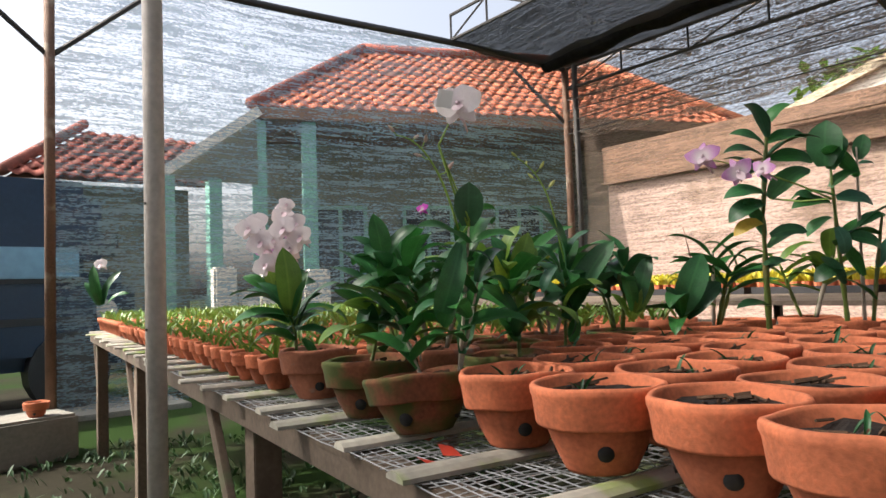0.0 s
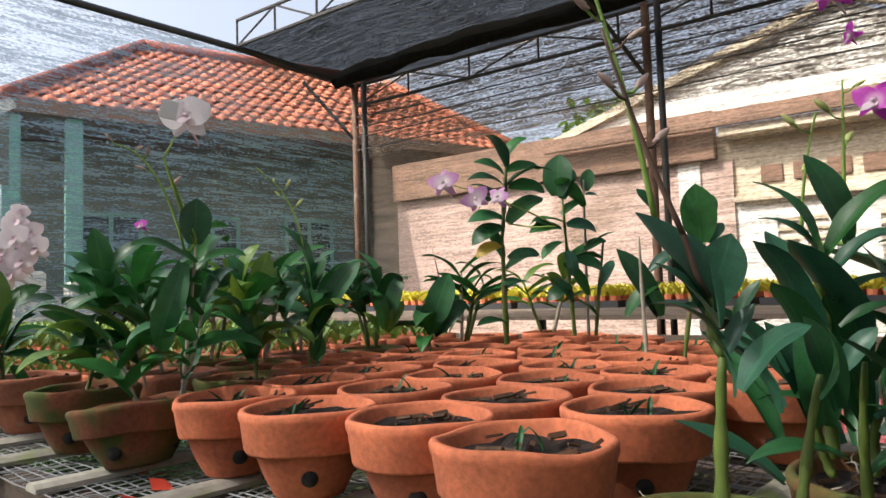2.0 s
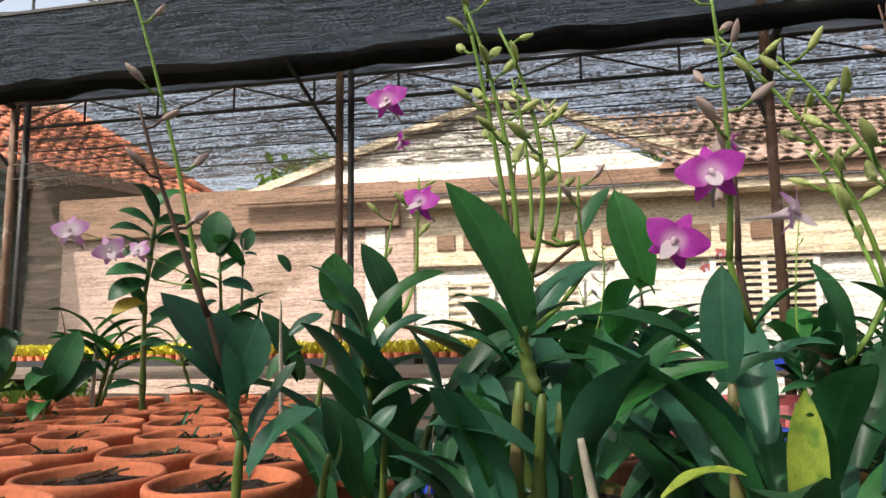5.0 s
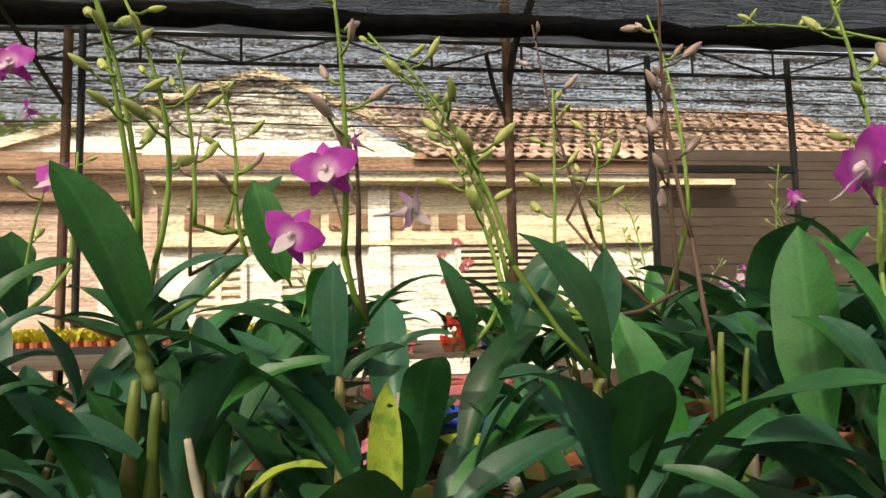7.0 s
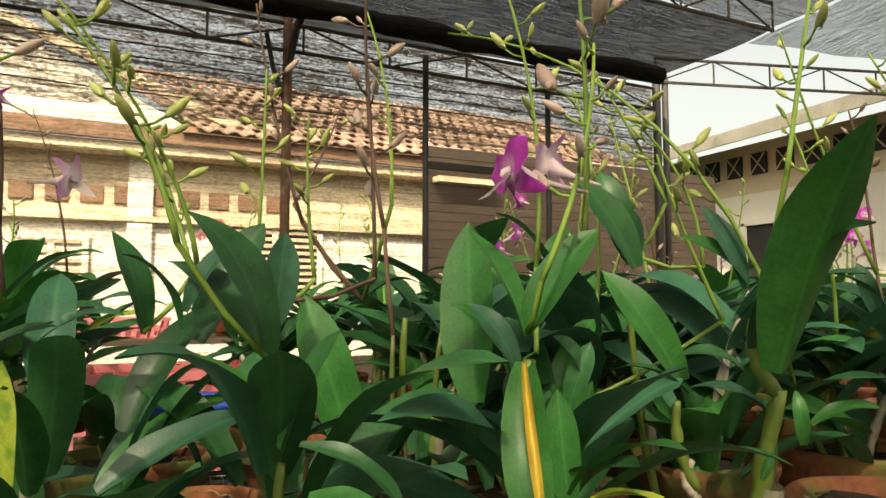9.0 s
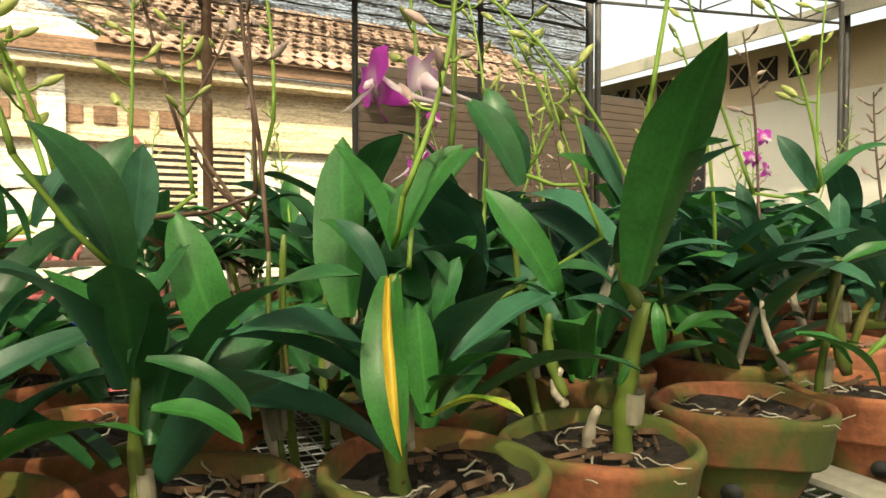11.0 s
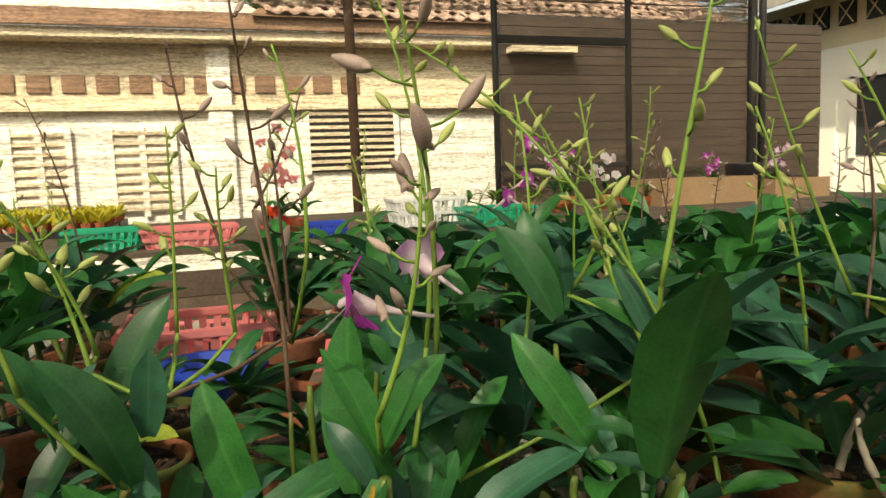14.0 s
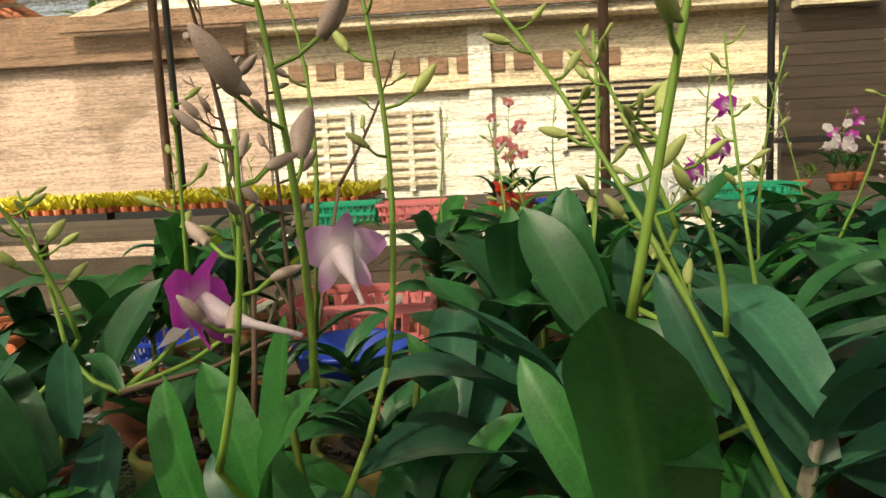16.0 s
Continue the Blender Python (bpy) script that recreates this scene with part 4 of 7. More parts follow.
def flower_meshes(material, lip, full=1.0):
    """Meshes of a dendrobium flower one unit across: two broad petals, three sepals, a lip and the spur behind."""
    pet = bmesh.new()
    petal(pet, (1, 0.32), 0.52, 0.46 * full, 0.35, 0.30)
    pet2 = bmesh.new()
    petal(pet2, (-1, 0.28), 0.50, 0.44 * full, 0.15, 0.28)
    sep = bmesh.new()
    petal(sep, (0.06, 1), 0.46, 0.26 * full, 0.55, 0.18)
    sep2 = bmesh.new()
    petal(sep2, (0.62, -0.8), 0.44, 0.25 * full, 0.5, 0.0)
    sep3 = bmesh.new()
    petal(sep3, (-0.7, -0.75), 0.42, 0.25 * full, 0.35, 0.05)
    lp = bmesh.new()
    petal(lp, (0, -1), 0.30, 0.24, -0.5, 0.95)
    tube_bm([(0.02, 0, 0.03), (0.10, 0, 0.0), (0.14, 0, -0.04)], [0.045, 0.04, 0.02], 8, lp)
    spur = tube_bm([(0.0, 0, 0), (-0.2, 0, -0.10), (-0.45, 0, -0.18), (-0.85, 0, -0.30)], [0.13, 0.09, 0.035, 0.022], 8)
    return [("petal", mesh_of("petal", pet, material)), ("petal", mesh_of("petal", pet2, material)), ("sepal", mesh_of("sepal", sep, material)), ("sepal", mesh_of("sepal", sep2, material)),
            ("sepal", mesh_of("sepal", sep3, material)), ("lip", mesh_of("lip", lp, lip)), ("spur", mesh_of("spur", spur, M_PETAL_LIP))]


FLOWERS = {"magenta": flower_meshes(M_PETAL, M_PETAL_LIP), "lilac": flower_meshes(M_PETAL_PALE, M_PETAL_LIP), "white": flower_meshes(M_PETAL_WHITE, M_PETAL_LIP, 1.45), "red": flower_meshes(M_PETAL_RED, M_PETAL_RED), "coral": flower_meshes(M_PETAL_CORAL, M_PETAL_LIP)}
FLOWER_LABEL = {"magenta": "magenta flower with a pale throat", "lilac": "lilac-pink flower with a white throat", "white": "white flower with a pinkish lip", "red": "scarlet flower", "coral": "coral-pink flower"}
def bud_bm():
    """A closed bud: a swollen chin at the foot, a slanting body and a blunt point."""
    bm = tube_bm([(0, 0, 0), (0.03, 0, 0.10), (0.05, 0, 0.28), (0.02, 0, 0.52), (-0.03, 0, 0.78), (-0.07, 0, 0.97), (-0.08, 0, 1.0)], [0.05, 0.12, 0.17, 0.175, 0.125, 0.05, 0.015], 10)
    tube_bm([(0.02, 0, 0.20), (0.14, 0, 0.10), (0.22, 0, -0.02)], [0.13, 0.085, 0.03], 8, bm)
    return bm


BUDS = {n: mesh_of("bud", bud_bm(), m_) for n, m_ in (("green", M_BUD), ("pink", M_BUD_PINK))}


def aim(at, d, size, roll=0.0, axis='X'):
    q = Vector(d).to_track_quat(axis, 'Z' if axis == 'X' else 'Y').to_matrix().to_4x4()
    turn = Matrix.Rotation(roll, 4, 'X' if axis == 'X' else 'Z')
    return Matrix.Translation(at) @ q @ turn @ Matrix.Scale(size, 4)


def add_leaf(parent, base, tip, colour="dark", wide=1.0, style=0, twist=0.0, label=""):
    """A leaf whose base and tip lie where given, in the parent's space."""
    base, tip = Vector(base), Vector(tip)
    me = LEAVES[colour][style]
    end = Vector(me.vertices[len(me.vertices) - 3].co)          # the tip of the unit leaf
    d = tip - base
    k = d.length / end.length
    x = d.normalized()
    upv = Vector((0, 0, 1)) if abs(x.z) < 0.97 else Vector((-1, 0.2, 0))
    y = upv.cross(x).normalized()
    z = x.cross(y)
    rot = Matrix((x, y, z)).transposed().to_4x4()
    back = Matrix.Rotation(math.atan2(-end.z, end.x), 4, 'Y').inverted()
    m = Matrix.Translation(base) @ rot @ Matrix.Rotation(twist, 4, 'X') @ back @ Matrix.Diagonal((k, k * wide, k, 1))
    return share("leaf", me, parent, m, label)


def add_flower(parent, at, facing, size, colour, roll=0.0):
    f = new("flower")
    f.empty_display_size = 0.01
    f.parent = parent
    f.matrix_basis = aim(at, facing, size, roll)
    f["label"] = FLOWER_LABEL[colour]
    for n, me in FLOWERS[colour]:
        share(n, me, f)
    return f


def add_bud(parent, at, d, size, kind_="green"):
    return share("bud", BUDS[kind_], parent, aim(at, d, size, 0, 'Z'))


def bend_points(a, b, sag, n=8):
    a, b = Vector(a), Vector(b)
    side = Vector(sag)
    return [a.lerp(b, i / n) + side * (4 * (i / n) * (1 - i / n)) for i in range(n + 1)]


def add_spike(parent, base, top, sag=(0, 0, 0), buds=6, r=0.0024, dark=False, kind_="green", rnd=random, start=0.45, bud=0.016):
    pts = bend_points(base, top, sag, 10)
    stem = tube_bm(pts, [r * (1 - 0.55 * i / 10) for i in range(11)], 6)
    for k in range(buds):
        s = start + (1 - start) * (k + 0.5) / max(1, buds)
        i = min(9, int(s * 10))
        p = pts[i].lerp(pts[i + 1], s * 10 - i)
        a = k * 2.4 + rnd.uniform(-0.4, 0.4)
        d = Vector((math.cos(a), math.sin(a), 0.45))
        L = bud * rnd.uniform(0.75, 1.15) * (1.35 - 0.65 * s)
        q = p + d * L * 0.9
        tube_bm([p, p + d * L * 0.5 + Vector((0, 0, -0.002)), q], 0.0011, 4, stem)
        add_bud(parent, q, d + Vector((0, 0, rnd.uniform(-0.2, 0.9))), L, kind_)
    part("flower_spike", stem, M_SPIKE_DARK if dark else M_SPIKE, parent, smooth=True)
    return pts


def add_cane(parent, base, top, r=0.009, dry=False, bulge=1.0, label=""):
    pts = bend_points(base, top, (0.006, 0.004, 0), 12)
    rad = []
    for i in range(13):
        s = i / 12
        rad.append(r * (0.7 + (bulge - 0.7) * math.sin(math.pi * min(1, s * 1.15)) ** 0.8) * (1.0 - 0.22 * (i % 3 == 0)) * (1 - 0.25 * s) * 0.85)
    return part("cane", tube_bm(pts, rad, 9), M_CANE_DRY if dry else M_CANE, parent, label, smooth=True)


def orchid(x, y, z, seed, height=0.22, canes=3, leaf=0.16, colour="dark", spikes=0, flower="", label="", lean=(0, 0), group="orchids on the near bench", per_cane=5, wide=1.0):
    """A dendrobium: a few jointed canes, paired arching leaves along each, bud spikes above."""
    rnd = random.Random(seed)
    t = thing("orchid_plant", (x, y, z), label or "dendrobium orchid with thick dark green leaves", "orchid", group)
    for c in range(canes):
        a = rnd.uniform(0, 6.28)
        b = Vector((0.02 * math.cos(a), 0.02 * math.sin(a), -0.01))
        hh = height * rnd.uniform(0.7, 1.1)
        top = b + Vector((math.cos(a) * 0.05 + lean[0], math.sin(a) * 0.05 + lean[1], hh))
        add_cane(t, b, top, rnd.uniform(0.006, 0.009), dry=(c > 0 and rnd.random() < 0.5))
        turn = rnd.uniform(0, 6.28)
        for k in range(per_cane):
            s = 0.42 + 0.58 * (k + 1) / per_cane
            p = b.lerp(top, s)
            aa = turn + k * 3.14159 + rnd.uniform(-0.5, 0.5)
            up = (0.15 + 0.9 * (s - 0.4)) * rnd.uniform(0.6, 1.3)
            L = leaf * rnd.uniform(0.75, 1.15) * (1.05 - 0.25 * s)
            d = Vector((math.cos(aa), math.sin(aa), up)).normalized() * L
            add_leaf(t, p, p + d, colour if rnd.random() > 0.008 else "yellow", rnd.uniform(0.85, 1.15) * wide, rnd.choice((0, 1, 1, 2, 3)), rnd.uniform(-0.3, 0.3))
        if c < spikes:
            tip = top + Vector((rnd.uniform(-0.08, 0.08), rnd.uniform(-0.08, 0.08), rnd.uniform(0.2, 0.34)))
            dk = rnd.random() < 0.3
            pts = add_spike(t, top, tip, (rnd.uniform(-0.02, 0.02), rnd.uniform(-0.02, 0.02), 0), rnd.randint(6, 10), 0.0024, dk, "pink" if dk or rnd.random() < 0.35 else "green", rnd)
            if flower:
                for q in (5, 6, 8):
                    add_flower(t, pts[q] + Vector((-0.03, rnd.uniform(-0.03, 0.03), 0)), (-1, rnd.uniform(-0.8, 0.8), rnd.uniform(-0.1, 0.3)), rnd.uniform(0.045, 0.06), flower, rnd.uniform(-0.4, 0.4))
    return t


def add_roots(parent, R, h, rnd, n=5):
    bm = bmesh.new()
    for k in range(n):
        a = rnd.uniform(0, 6.28)
        p = Vector((math.cos(a) * R * 0.3, math.sin(a) * R * 0.3, h))
        pts = [p]
        for j in range(14):
            a += rnd.uniform(-0.7, 0.7)
            p = p + Vector((math.cos(a) * 0.006, math.sin(a) * 0.006, rnd.uniform(-0.003, 0.0038)))
            pts.append(p)
        tube_bm(pts, [0.0011 - 0.00004 * i for i in range(15)], 5, bm)
    tagged(part("root_mass", bm, M_ROOT, parent, "thin pale aerial roots", smooth=True), kind="stuff")


def seedling(x, y, z, seed, n=9, L=0.05, colour="light", label="", group="seedlings on the near bench"):
    rnd = random.Random(seed)
    t = thing("seedling", (x, y, z), label or "young light green orchid seedling", "seedling", group)
    for k in range(n):
        a = k * 2.4 + rnd.uniform(-0.4, 0.4)
        d = Vector((math.cos(a), math.sin(a), rnd.uniform(0.5, 1.6))).normalized() * L * rnd.uniform(0.6, 1.2)
        b = Vector((rnd.uniform(-0.02, 0.02), rnd.uniform(-0.02, 0.02), 0))
        add_leaf(t, b, b + d, colour, 0.7, rnd.choice((0, 1, 2)), rnd.uniform(-0.4, 0.4))
    return t


# ---- near bench: bare clay pots ----
CLEAN = [(.635, .262), (.687, .423), (.676, .590), (.70, .765), (.85, .41), (.855, .60), (.84, .235), (.99, .27), (1.03, .44), (1.02, .615), (1.12, .15), (1.17, .33), (1.20, .50), (1.19, .68), (.875, .79), (1.04, .80),
         (1.345, .42), (1.37, .60), (1.36, .79), (1.21, .86), (1.53, .50), (1.54, .70), (1.52, .88), (1.70, .60), (1.38, .97), (1.87, .64), (1.30, .22), (1.05, .98), (1.22, 1.04), (1.70, .42), (1.50, .30)]
for i, (x, y) in enumerate(CLEAN):
    z = pot(x, y, "clean")
    if i % 3 != 1:
        seedling(x, y, z, i, 3, 0.035, "dark", "tiny orchid sprout in dark potting mix")
# mossy pots that hold the orchids further along
for x, y, k_, tl in [(.655, .935, "low", 7), (.665, 1.12, "old", 0), (.70, 1.40, "pale", 0), (.87, .97, "old", 0), (.86, 1.17, "pale", 0), (.90, 1.36, "old", 0), (1.06, 1.17, "old", 0), (1.08, 1.36, "old", 0), (1.26, 1.24, "pale", 0), (1.45, 1.18, "old", 0)]:
    pot(x, y, k_, tilt=tl)
for x, y in [(1.72, .83), (1.95, .82), (2.08, 1.0), (1.90, 1.10), (1.68, 1.06)]:
    pot(x, y, "clean")
for i, (x, y) in enumerate([(.86, 1.17), (.90, 1.36), (1.06, 1.17), (1.08, 1.36), (1.26, 1.24), (1.45, 1.18), (1.68, 1.06), (2.08, 1.0)]):
    orchid(x, y, BZ + 0.11, 40 + i, 0.18, 3, 0.15, ("mid", "dark", "mid", "light")[i % 4], 0, "", "small leafy orchid in a weathered pot", per_cane=6, wide=1.2)
# rows of small seedling pots to the far end: the near rows one by one, the rest as one
far_pots, far_leaves = bmesh.new(), bmesh.new()
k = 0
for iu in range(34):
    for iv in range(13):
        u, v = 1.62 + iu * 0.118, 0.10 + iv * 0.122
        p = on_bench(u + random.uniform(-0.01, 0.01), v + random.uniform(-0.008, 0.008))
        if not free_spot(p.x, p.y, 0.05):
            continue
        k += 1
        if iv < 3 and iu < 24 or iv < 5 and iu < 8:
            z = pot(p.x, p.y, "small")
            seedling(p.x, p.y, z, 1000 + k, 5, 0.07, "light")
        else:
            b_ = lathe_bm([(0.031, 0), (0.043, 0.055), (0.05, 0.057), (0.05, 0.088), (0.045, 0.088), (0.043, 0.078), (0.0, 0.078)], 10)
            for v_ in b_.verts:
                v_.co += p
            me = bpy.data.meshes.new("tmp")
            b_.to_mesh(me)
            b_.free()
            far_pots.from_mesh(me)
            bpy.data.meshes.remove(me)
            for j in range(9):
                a = random.uniform(0, 6.28)
                leaf_blade(far_leaves, p + Vector((random.uniform(-0.03, 0.03), random.uniform(-0.03, 0.03), 0.085)), (math.cos(a), math.sin(a), random.uniform(0.7, 2.0)), (0, 0.1, 1), random.uniform(0.04, 0.085), 0.016, 0.9, 0.2, 3)
tagged(obj("seedling_pots", far_pots, M_CLAY, True), "rows of small terracotta seedling pots", "pots", kind="stuff")
tagged(obj("seedling_leaves", far_leaves, M_LEAF_LIGHT, True), "light green seedling leaves above small pots", "seedlings", kind="stuff")

# ---- near bench: the dense rows of dendrobium ----
def dense_rows():
    k = 0
    for iu in range(12):
        for iv in range(1, 7):
            u, v = -0.10 - iu * 0.20, 0.12 + iv * 0.21
            p = on_bench(u + random.uniform(-0.02, 0.02), v + random.uniform(-0.02, 0.02))
            if not free_spot(p.x, p.y, 0.08):
                continue
            if p.x > 1.22 and -0.60 < p.y < -0.30:
                continue
            z = pot(p.x, p.y, ("old", "old", "low", "pale")[(iu * 3 + iv) % 4], z=BZ - 0.02)
            if p.x > 0.9 and -0.58 < p.y < -0.33:          # a row of shorter plants, with tubs behind it
                orchid(p.x, p.y, z, 200 + k, 0.06, 2, 0.13, "dark", 0, "", "short young orchid with dark leaves", per_cane=5, wide=1.2)
                k += 1
                continue
            orchid(p.x, p.y, z, 200 + k, 0.17, 3, 0.18, ("dark", "mid", "blue")[k % 3], 1 if k % 3 else 0, "magenta" if k % 17 == 3 else "", "dendrobium orchid with thick dark leaves and upright bud spikes", per_cane=6, wide=1.2)
            k += 1


# ---- named plants at the front of the bench and round the bare pots ----


def hero(label, base, leaves=(), canes=(), spikes=(), flowers=(), front=None):
    """An orchid whose leaves, canes, spikes and flowers are placed one by one from its base."""
    t = thing("orchid_plant", base, label, "orchid", "orchids on the near bench")
    rnd = random.Random(label)
    face = (Vector((0.1, -0.3, 1.5)) - Vector(base)).normalized()
    for k_, (bx, by, bz, tx, ty, tz, wide, style, colour) in enumerate(leaves):
        b, p = Vector((bx, by, bz)), Vector((tx, ty, tz))
        x = (p - b).normalized()
        f_, u_ = (0.45, 0.85) if style in (1, 3) and base[0] < 1.2 else (0.75, 0.6)
        n = face * f_ + Vector((rnd.uniform(-0.35, 0.35), rnd.uniform(-0.35, 0.35), u_))
        if front and k_ == 0:
            n = Vector(front)
        y = n.cross(x).normalized()
        z = x.cross(y)
        me = LEAVES[colour][style]
        end = Vector(me.vertices[len(me.vertices) - 3].co)
        k = (p - b).length / end.length
        m = Matrix.Translation(b) @ Matrix((x, y, z)).transposed().to_4x4() @ Matrix.Rotation(math.atan2(-end.z, end.x), 4, 'Y').inverted() @ Matrix.Diagonal((k, k * wide * (1.75 if base[0] > 1.2 else 1.5 if base[1] > 0.6 else 1.12), k, 1))
        share("leaf", me, t, m, {"yellow": "blotched yellowing leaf", "gold": "bright yellow leaf edge"}.get(colour, ""))
    if base[0] < 0.8 and -0.30 < base[1] < 0.05:         # crowded upright leaves between the canes
        for k in range(16):
            a = k * 2.4 + rnd.uniform(-0.5, 0.5)
            b = Vector((0.05 + 0.05 * math.cos(a), 0.05 * math.sin(a), rnd.uniform(0.0, 0.12)))
            d = Vector((math.cos(a) * 0.8 + 0.25, math.sin(a) * 0.8, rnd.uniform(0.4, 1.3))).normalized() * rnd.uniform(0.08, 0.14)
            add_leaf(t, b, b + d, rnd.choice(("dark", "blue", "blue")), 1.0, rnd.choice((0, 1, 2)), rnd.uniform(-0.4, 0.4))
    if base[0] < 0.8 and base[1] < -0.25:                # low leaves round the foot of the plant
        for k in range(12):
            a = k * 2.4 + rnd.uniform(-0.5, 0.5)
            b = Vector((0.03 * math.cos(a), 0.03 * math.sin(a), rnd.uniform(0.02, 0.09)))
            d = Vector((math.cos(a), math.sin(a), rnd.uniform(0.1, 0.9))).normalized() * rnd.uniform(0.09, 0.17)
            add_leaf(t, b, b + d, rnd.choice(("dark", "mid", "blue", "dark")), 1.0, rnd.choice((0, 1, 1, 2)), rnd.uniform(-0.4, 0.4))
    tops = [Vector(c[3:6]) for c in canes]
    for bx, by, bz, tx, ty, tz, r, dry in canes:
        foot = Vector((bx, by, bz))
        if bz > 0.03 and min((p - foot).length for p in tops) > 0.035:      # carried down into the pot
            bx, by, bz = bx * 0.7, by * 0.7, -0.03
        add_cane(t, (bx, by, bz), (tx, ty, tz), r * (0.75 if dry else 0.9), dry)
        foot, top = Vector((bx, by, bz)), Vector((tx, ty, tz))
        if base[0] < 0.8 and base[1] < -0.35 and (top - foot).length > 0.09:      # papery sheath left on the cane
            s = rnd.uniform(0.25, 0.45)
            a_, b_, c_ = foot.lerp(top, s), foot.lerp(top, s + 0.08), foot.lerp(top, s + 0.17)
            part("sheath", tube_bm([a_, b_, c_], [r * 0.64, r * 0.69, r * 0.63], 12, None, False), M_SHEATH, t, "pale papery sheath")
        if base[0] < 1.4 and base[1] > 0.6 and (top - foot).length > 0.06:         # arching leaves in two ranks
            turn = rnd.uniform(0, 3.14)
            for k in range(7):
                a_ = foot.lerp(top, 0.45 + 0.55 * k / 6)
                w_ = turn + (k % 2) * 3.14 + rnd.uniform(-0.6, 0.6)
                d = Vector((math.cos(w_), math.sin(w_), rnd.uniform(-0.2, 0.7))).normalized()
                add_leaf(t, a_, a_ + d * rnd.uniform(0.08, 0.14), rnd.choice(("dark", "mid", "mid", "light")), 1.3, rnd.choice((0, 1, 1, 3)), rnd.uniform(-0.5, 0.5))
        if base[0] > 1.5 and (top - foot).length > 0.12:                          # leaves in two ranks up the cane
            for k in range(3):
                a_ = foot.lerp(top, 0.35 + 0.5 * k / 2)
                sgn = 1 if k % 2 else -1
                d = Vector((sgn * rnd.uniform(0.6, 1.0), -sgn * rnd.uniform(-0.2, 0.7), rnd.uniform(-0.1, 0.8))).normalized()
                add_leaf(t, a_, a_ + d * rnd.uniform(0.09, 0.15), rnd.choice(("dark", "mid", "blue")), 1.15, rnd.choice((0, 1, 1)), rnd.uniform(-0.5, 0.5))
    holds = tops + [Vector(l[:3]) for l in leaves]
    for bx, by, bz, tx, ty, tz, sx, sy, sz, n, dark, kind_ in spikes:
        pts = add_spike(t, (bx, by, bz), (tx, ty, tz), (sx, sy, sz), n, 0.0022, dark, kind_, rnd, 0.3, 0.019)
        hold = min(holds, key=lambda p: (p - pts[0]).length) if holds else Vector((0, 0, 0))
        if 0.01 < (hold - pts[0]).length < 0.3:         # joined to the nearest joint of the plant
            mid = hold.lerp(pts[0], 0.5) - Vector((0, 0, 0.006))
            part("stem", tube_bm([hold, mid, pts[0], pts[1]], [0.0022, 0.0021, 0.0020, 0.0018], 6), M_SPIKE_DARK if dark else M_SPIKE, t, smooth=True)
    for px_, py_, pz_, fx, fy, fz, size, colour, roll in flowers:
        add_flower(t, (px_, py_, pz_), (fx, fy, fz), size, colour, roll)
    return t


for x, y, k_ in ((0.515, -0.612, 'old'), (0.525, -0.787, 'low'), (0.512, -0.965, 'old'), (0.480, -1.145, 'old'), (0.560, 0.065, 'old'), (0.600, -0.120, 'old'), (0.580, -0.300, 'old'), (0.545, -0.440, 'old'), (0.760, -0.020, 'old'), (0.765, -0.200, 'pale'), (0.750, -0.385, 'old')):
    z = pot(x, y, k_, z=BZ - 0.03)
    add_roots(thing("root_tangle", (x, y, z), "pale wiry roots creeping over dark potting mix", "roots", "roots in the pots"), 0.075, 0.004, random.Random(int(x * 999)), 6)
dense_rows()

hero('blue-green leaved dendrobium with a tall bare flower stem', (0.505, 0.065, 0.950),
     leaves=[
         (0.017, -0.007, 0.152, -0.007, 0.029, 0.211, 1.9, 2, 'blue'),
         (0.027, -0.003, 0.150, 0.030, -0.019, 0.196, 1.8, 2, 'blue'),
         (0.010, -0.013, 0.138, -0.010, 0.019, 0.179, 1.8, 0, 'blue'),
         (0.001, -0.016, 0.139, -0.005, -0.014, 0.180, 2, 4, 'blue'),
         (0.037, -0.001, 0.144, 0.023, 0.017, 0.201, 1.9, 2, 'blue'),
         (0.022, -0.012, 0.130, -0.000, 0.028, 0.152, 1.3, 1, 'blue'),
         (0.027, -0.015, 0.094, 0.016, -0.001, 0.134, 1.3, 1, 'blue'),
         (0.009, -0.025, 0.100, 0.024, -0.062, 0.138, 1.5, 1, 'blue'),
         (0.044, -0.008, 0.117, 0.050, -0.026, 0.151, 1.2, 0, 'blue'),
         (0.049, -0.059, 0.093, 0.043, -0.057, 0.144, 1.2, 3, 'dark'),
         (0.076, -0.007, 0.134, 0.080, -0.024, 0.166, 1.1, 0, 'dark'),
     ],
     canes=[
         (0.029, -0.011, 0.057, 0.023, -0.011, 0.119, 0.0075, False),
         (0.023, -0.011, 0.119, 0.017, -0.007, 0.156, 0.006, False),
         (0.055, -0.061, 0.057, 0.049, -0.061, 0.107, 0.006, False),
     ],
     spikes=[
         (0.007, 0.004, 0.196, -0.024, 0.038, 0.327, -0.001, 0.002, 0.000, 3, True, 'pink'),
         (0.054, 0.037, 0.208, 0.018, 0.078, 0.431, 0.000, -0.005, -0.000, 3, False, 'pink'),
     ],
     flowers=[
     ])

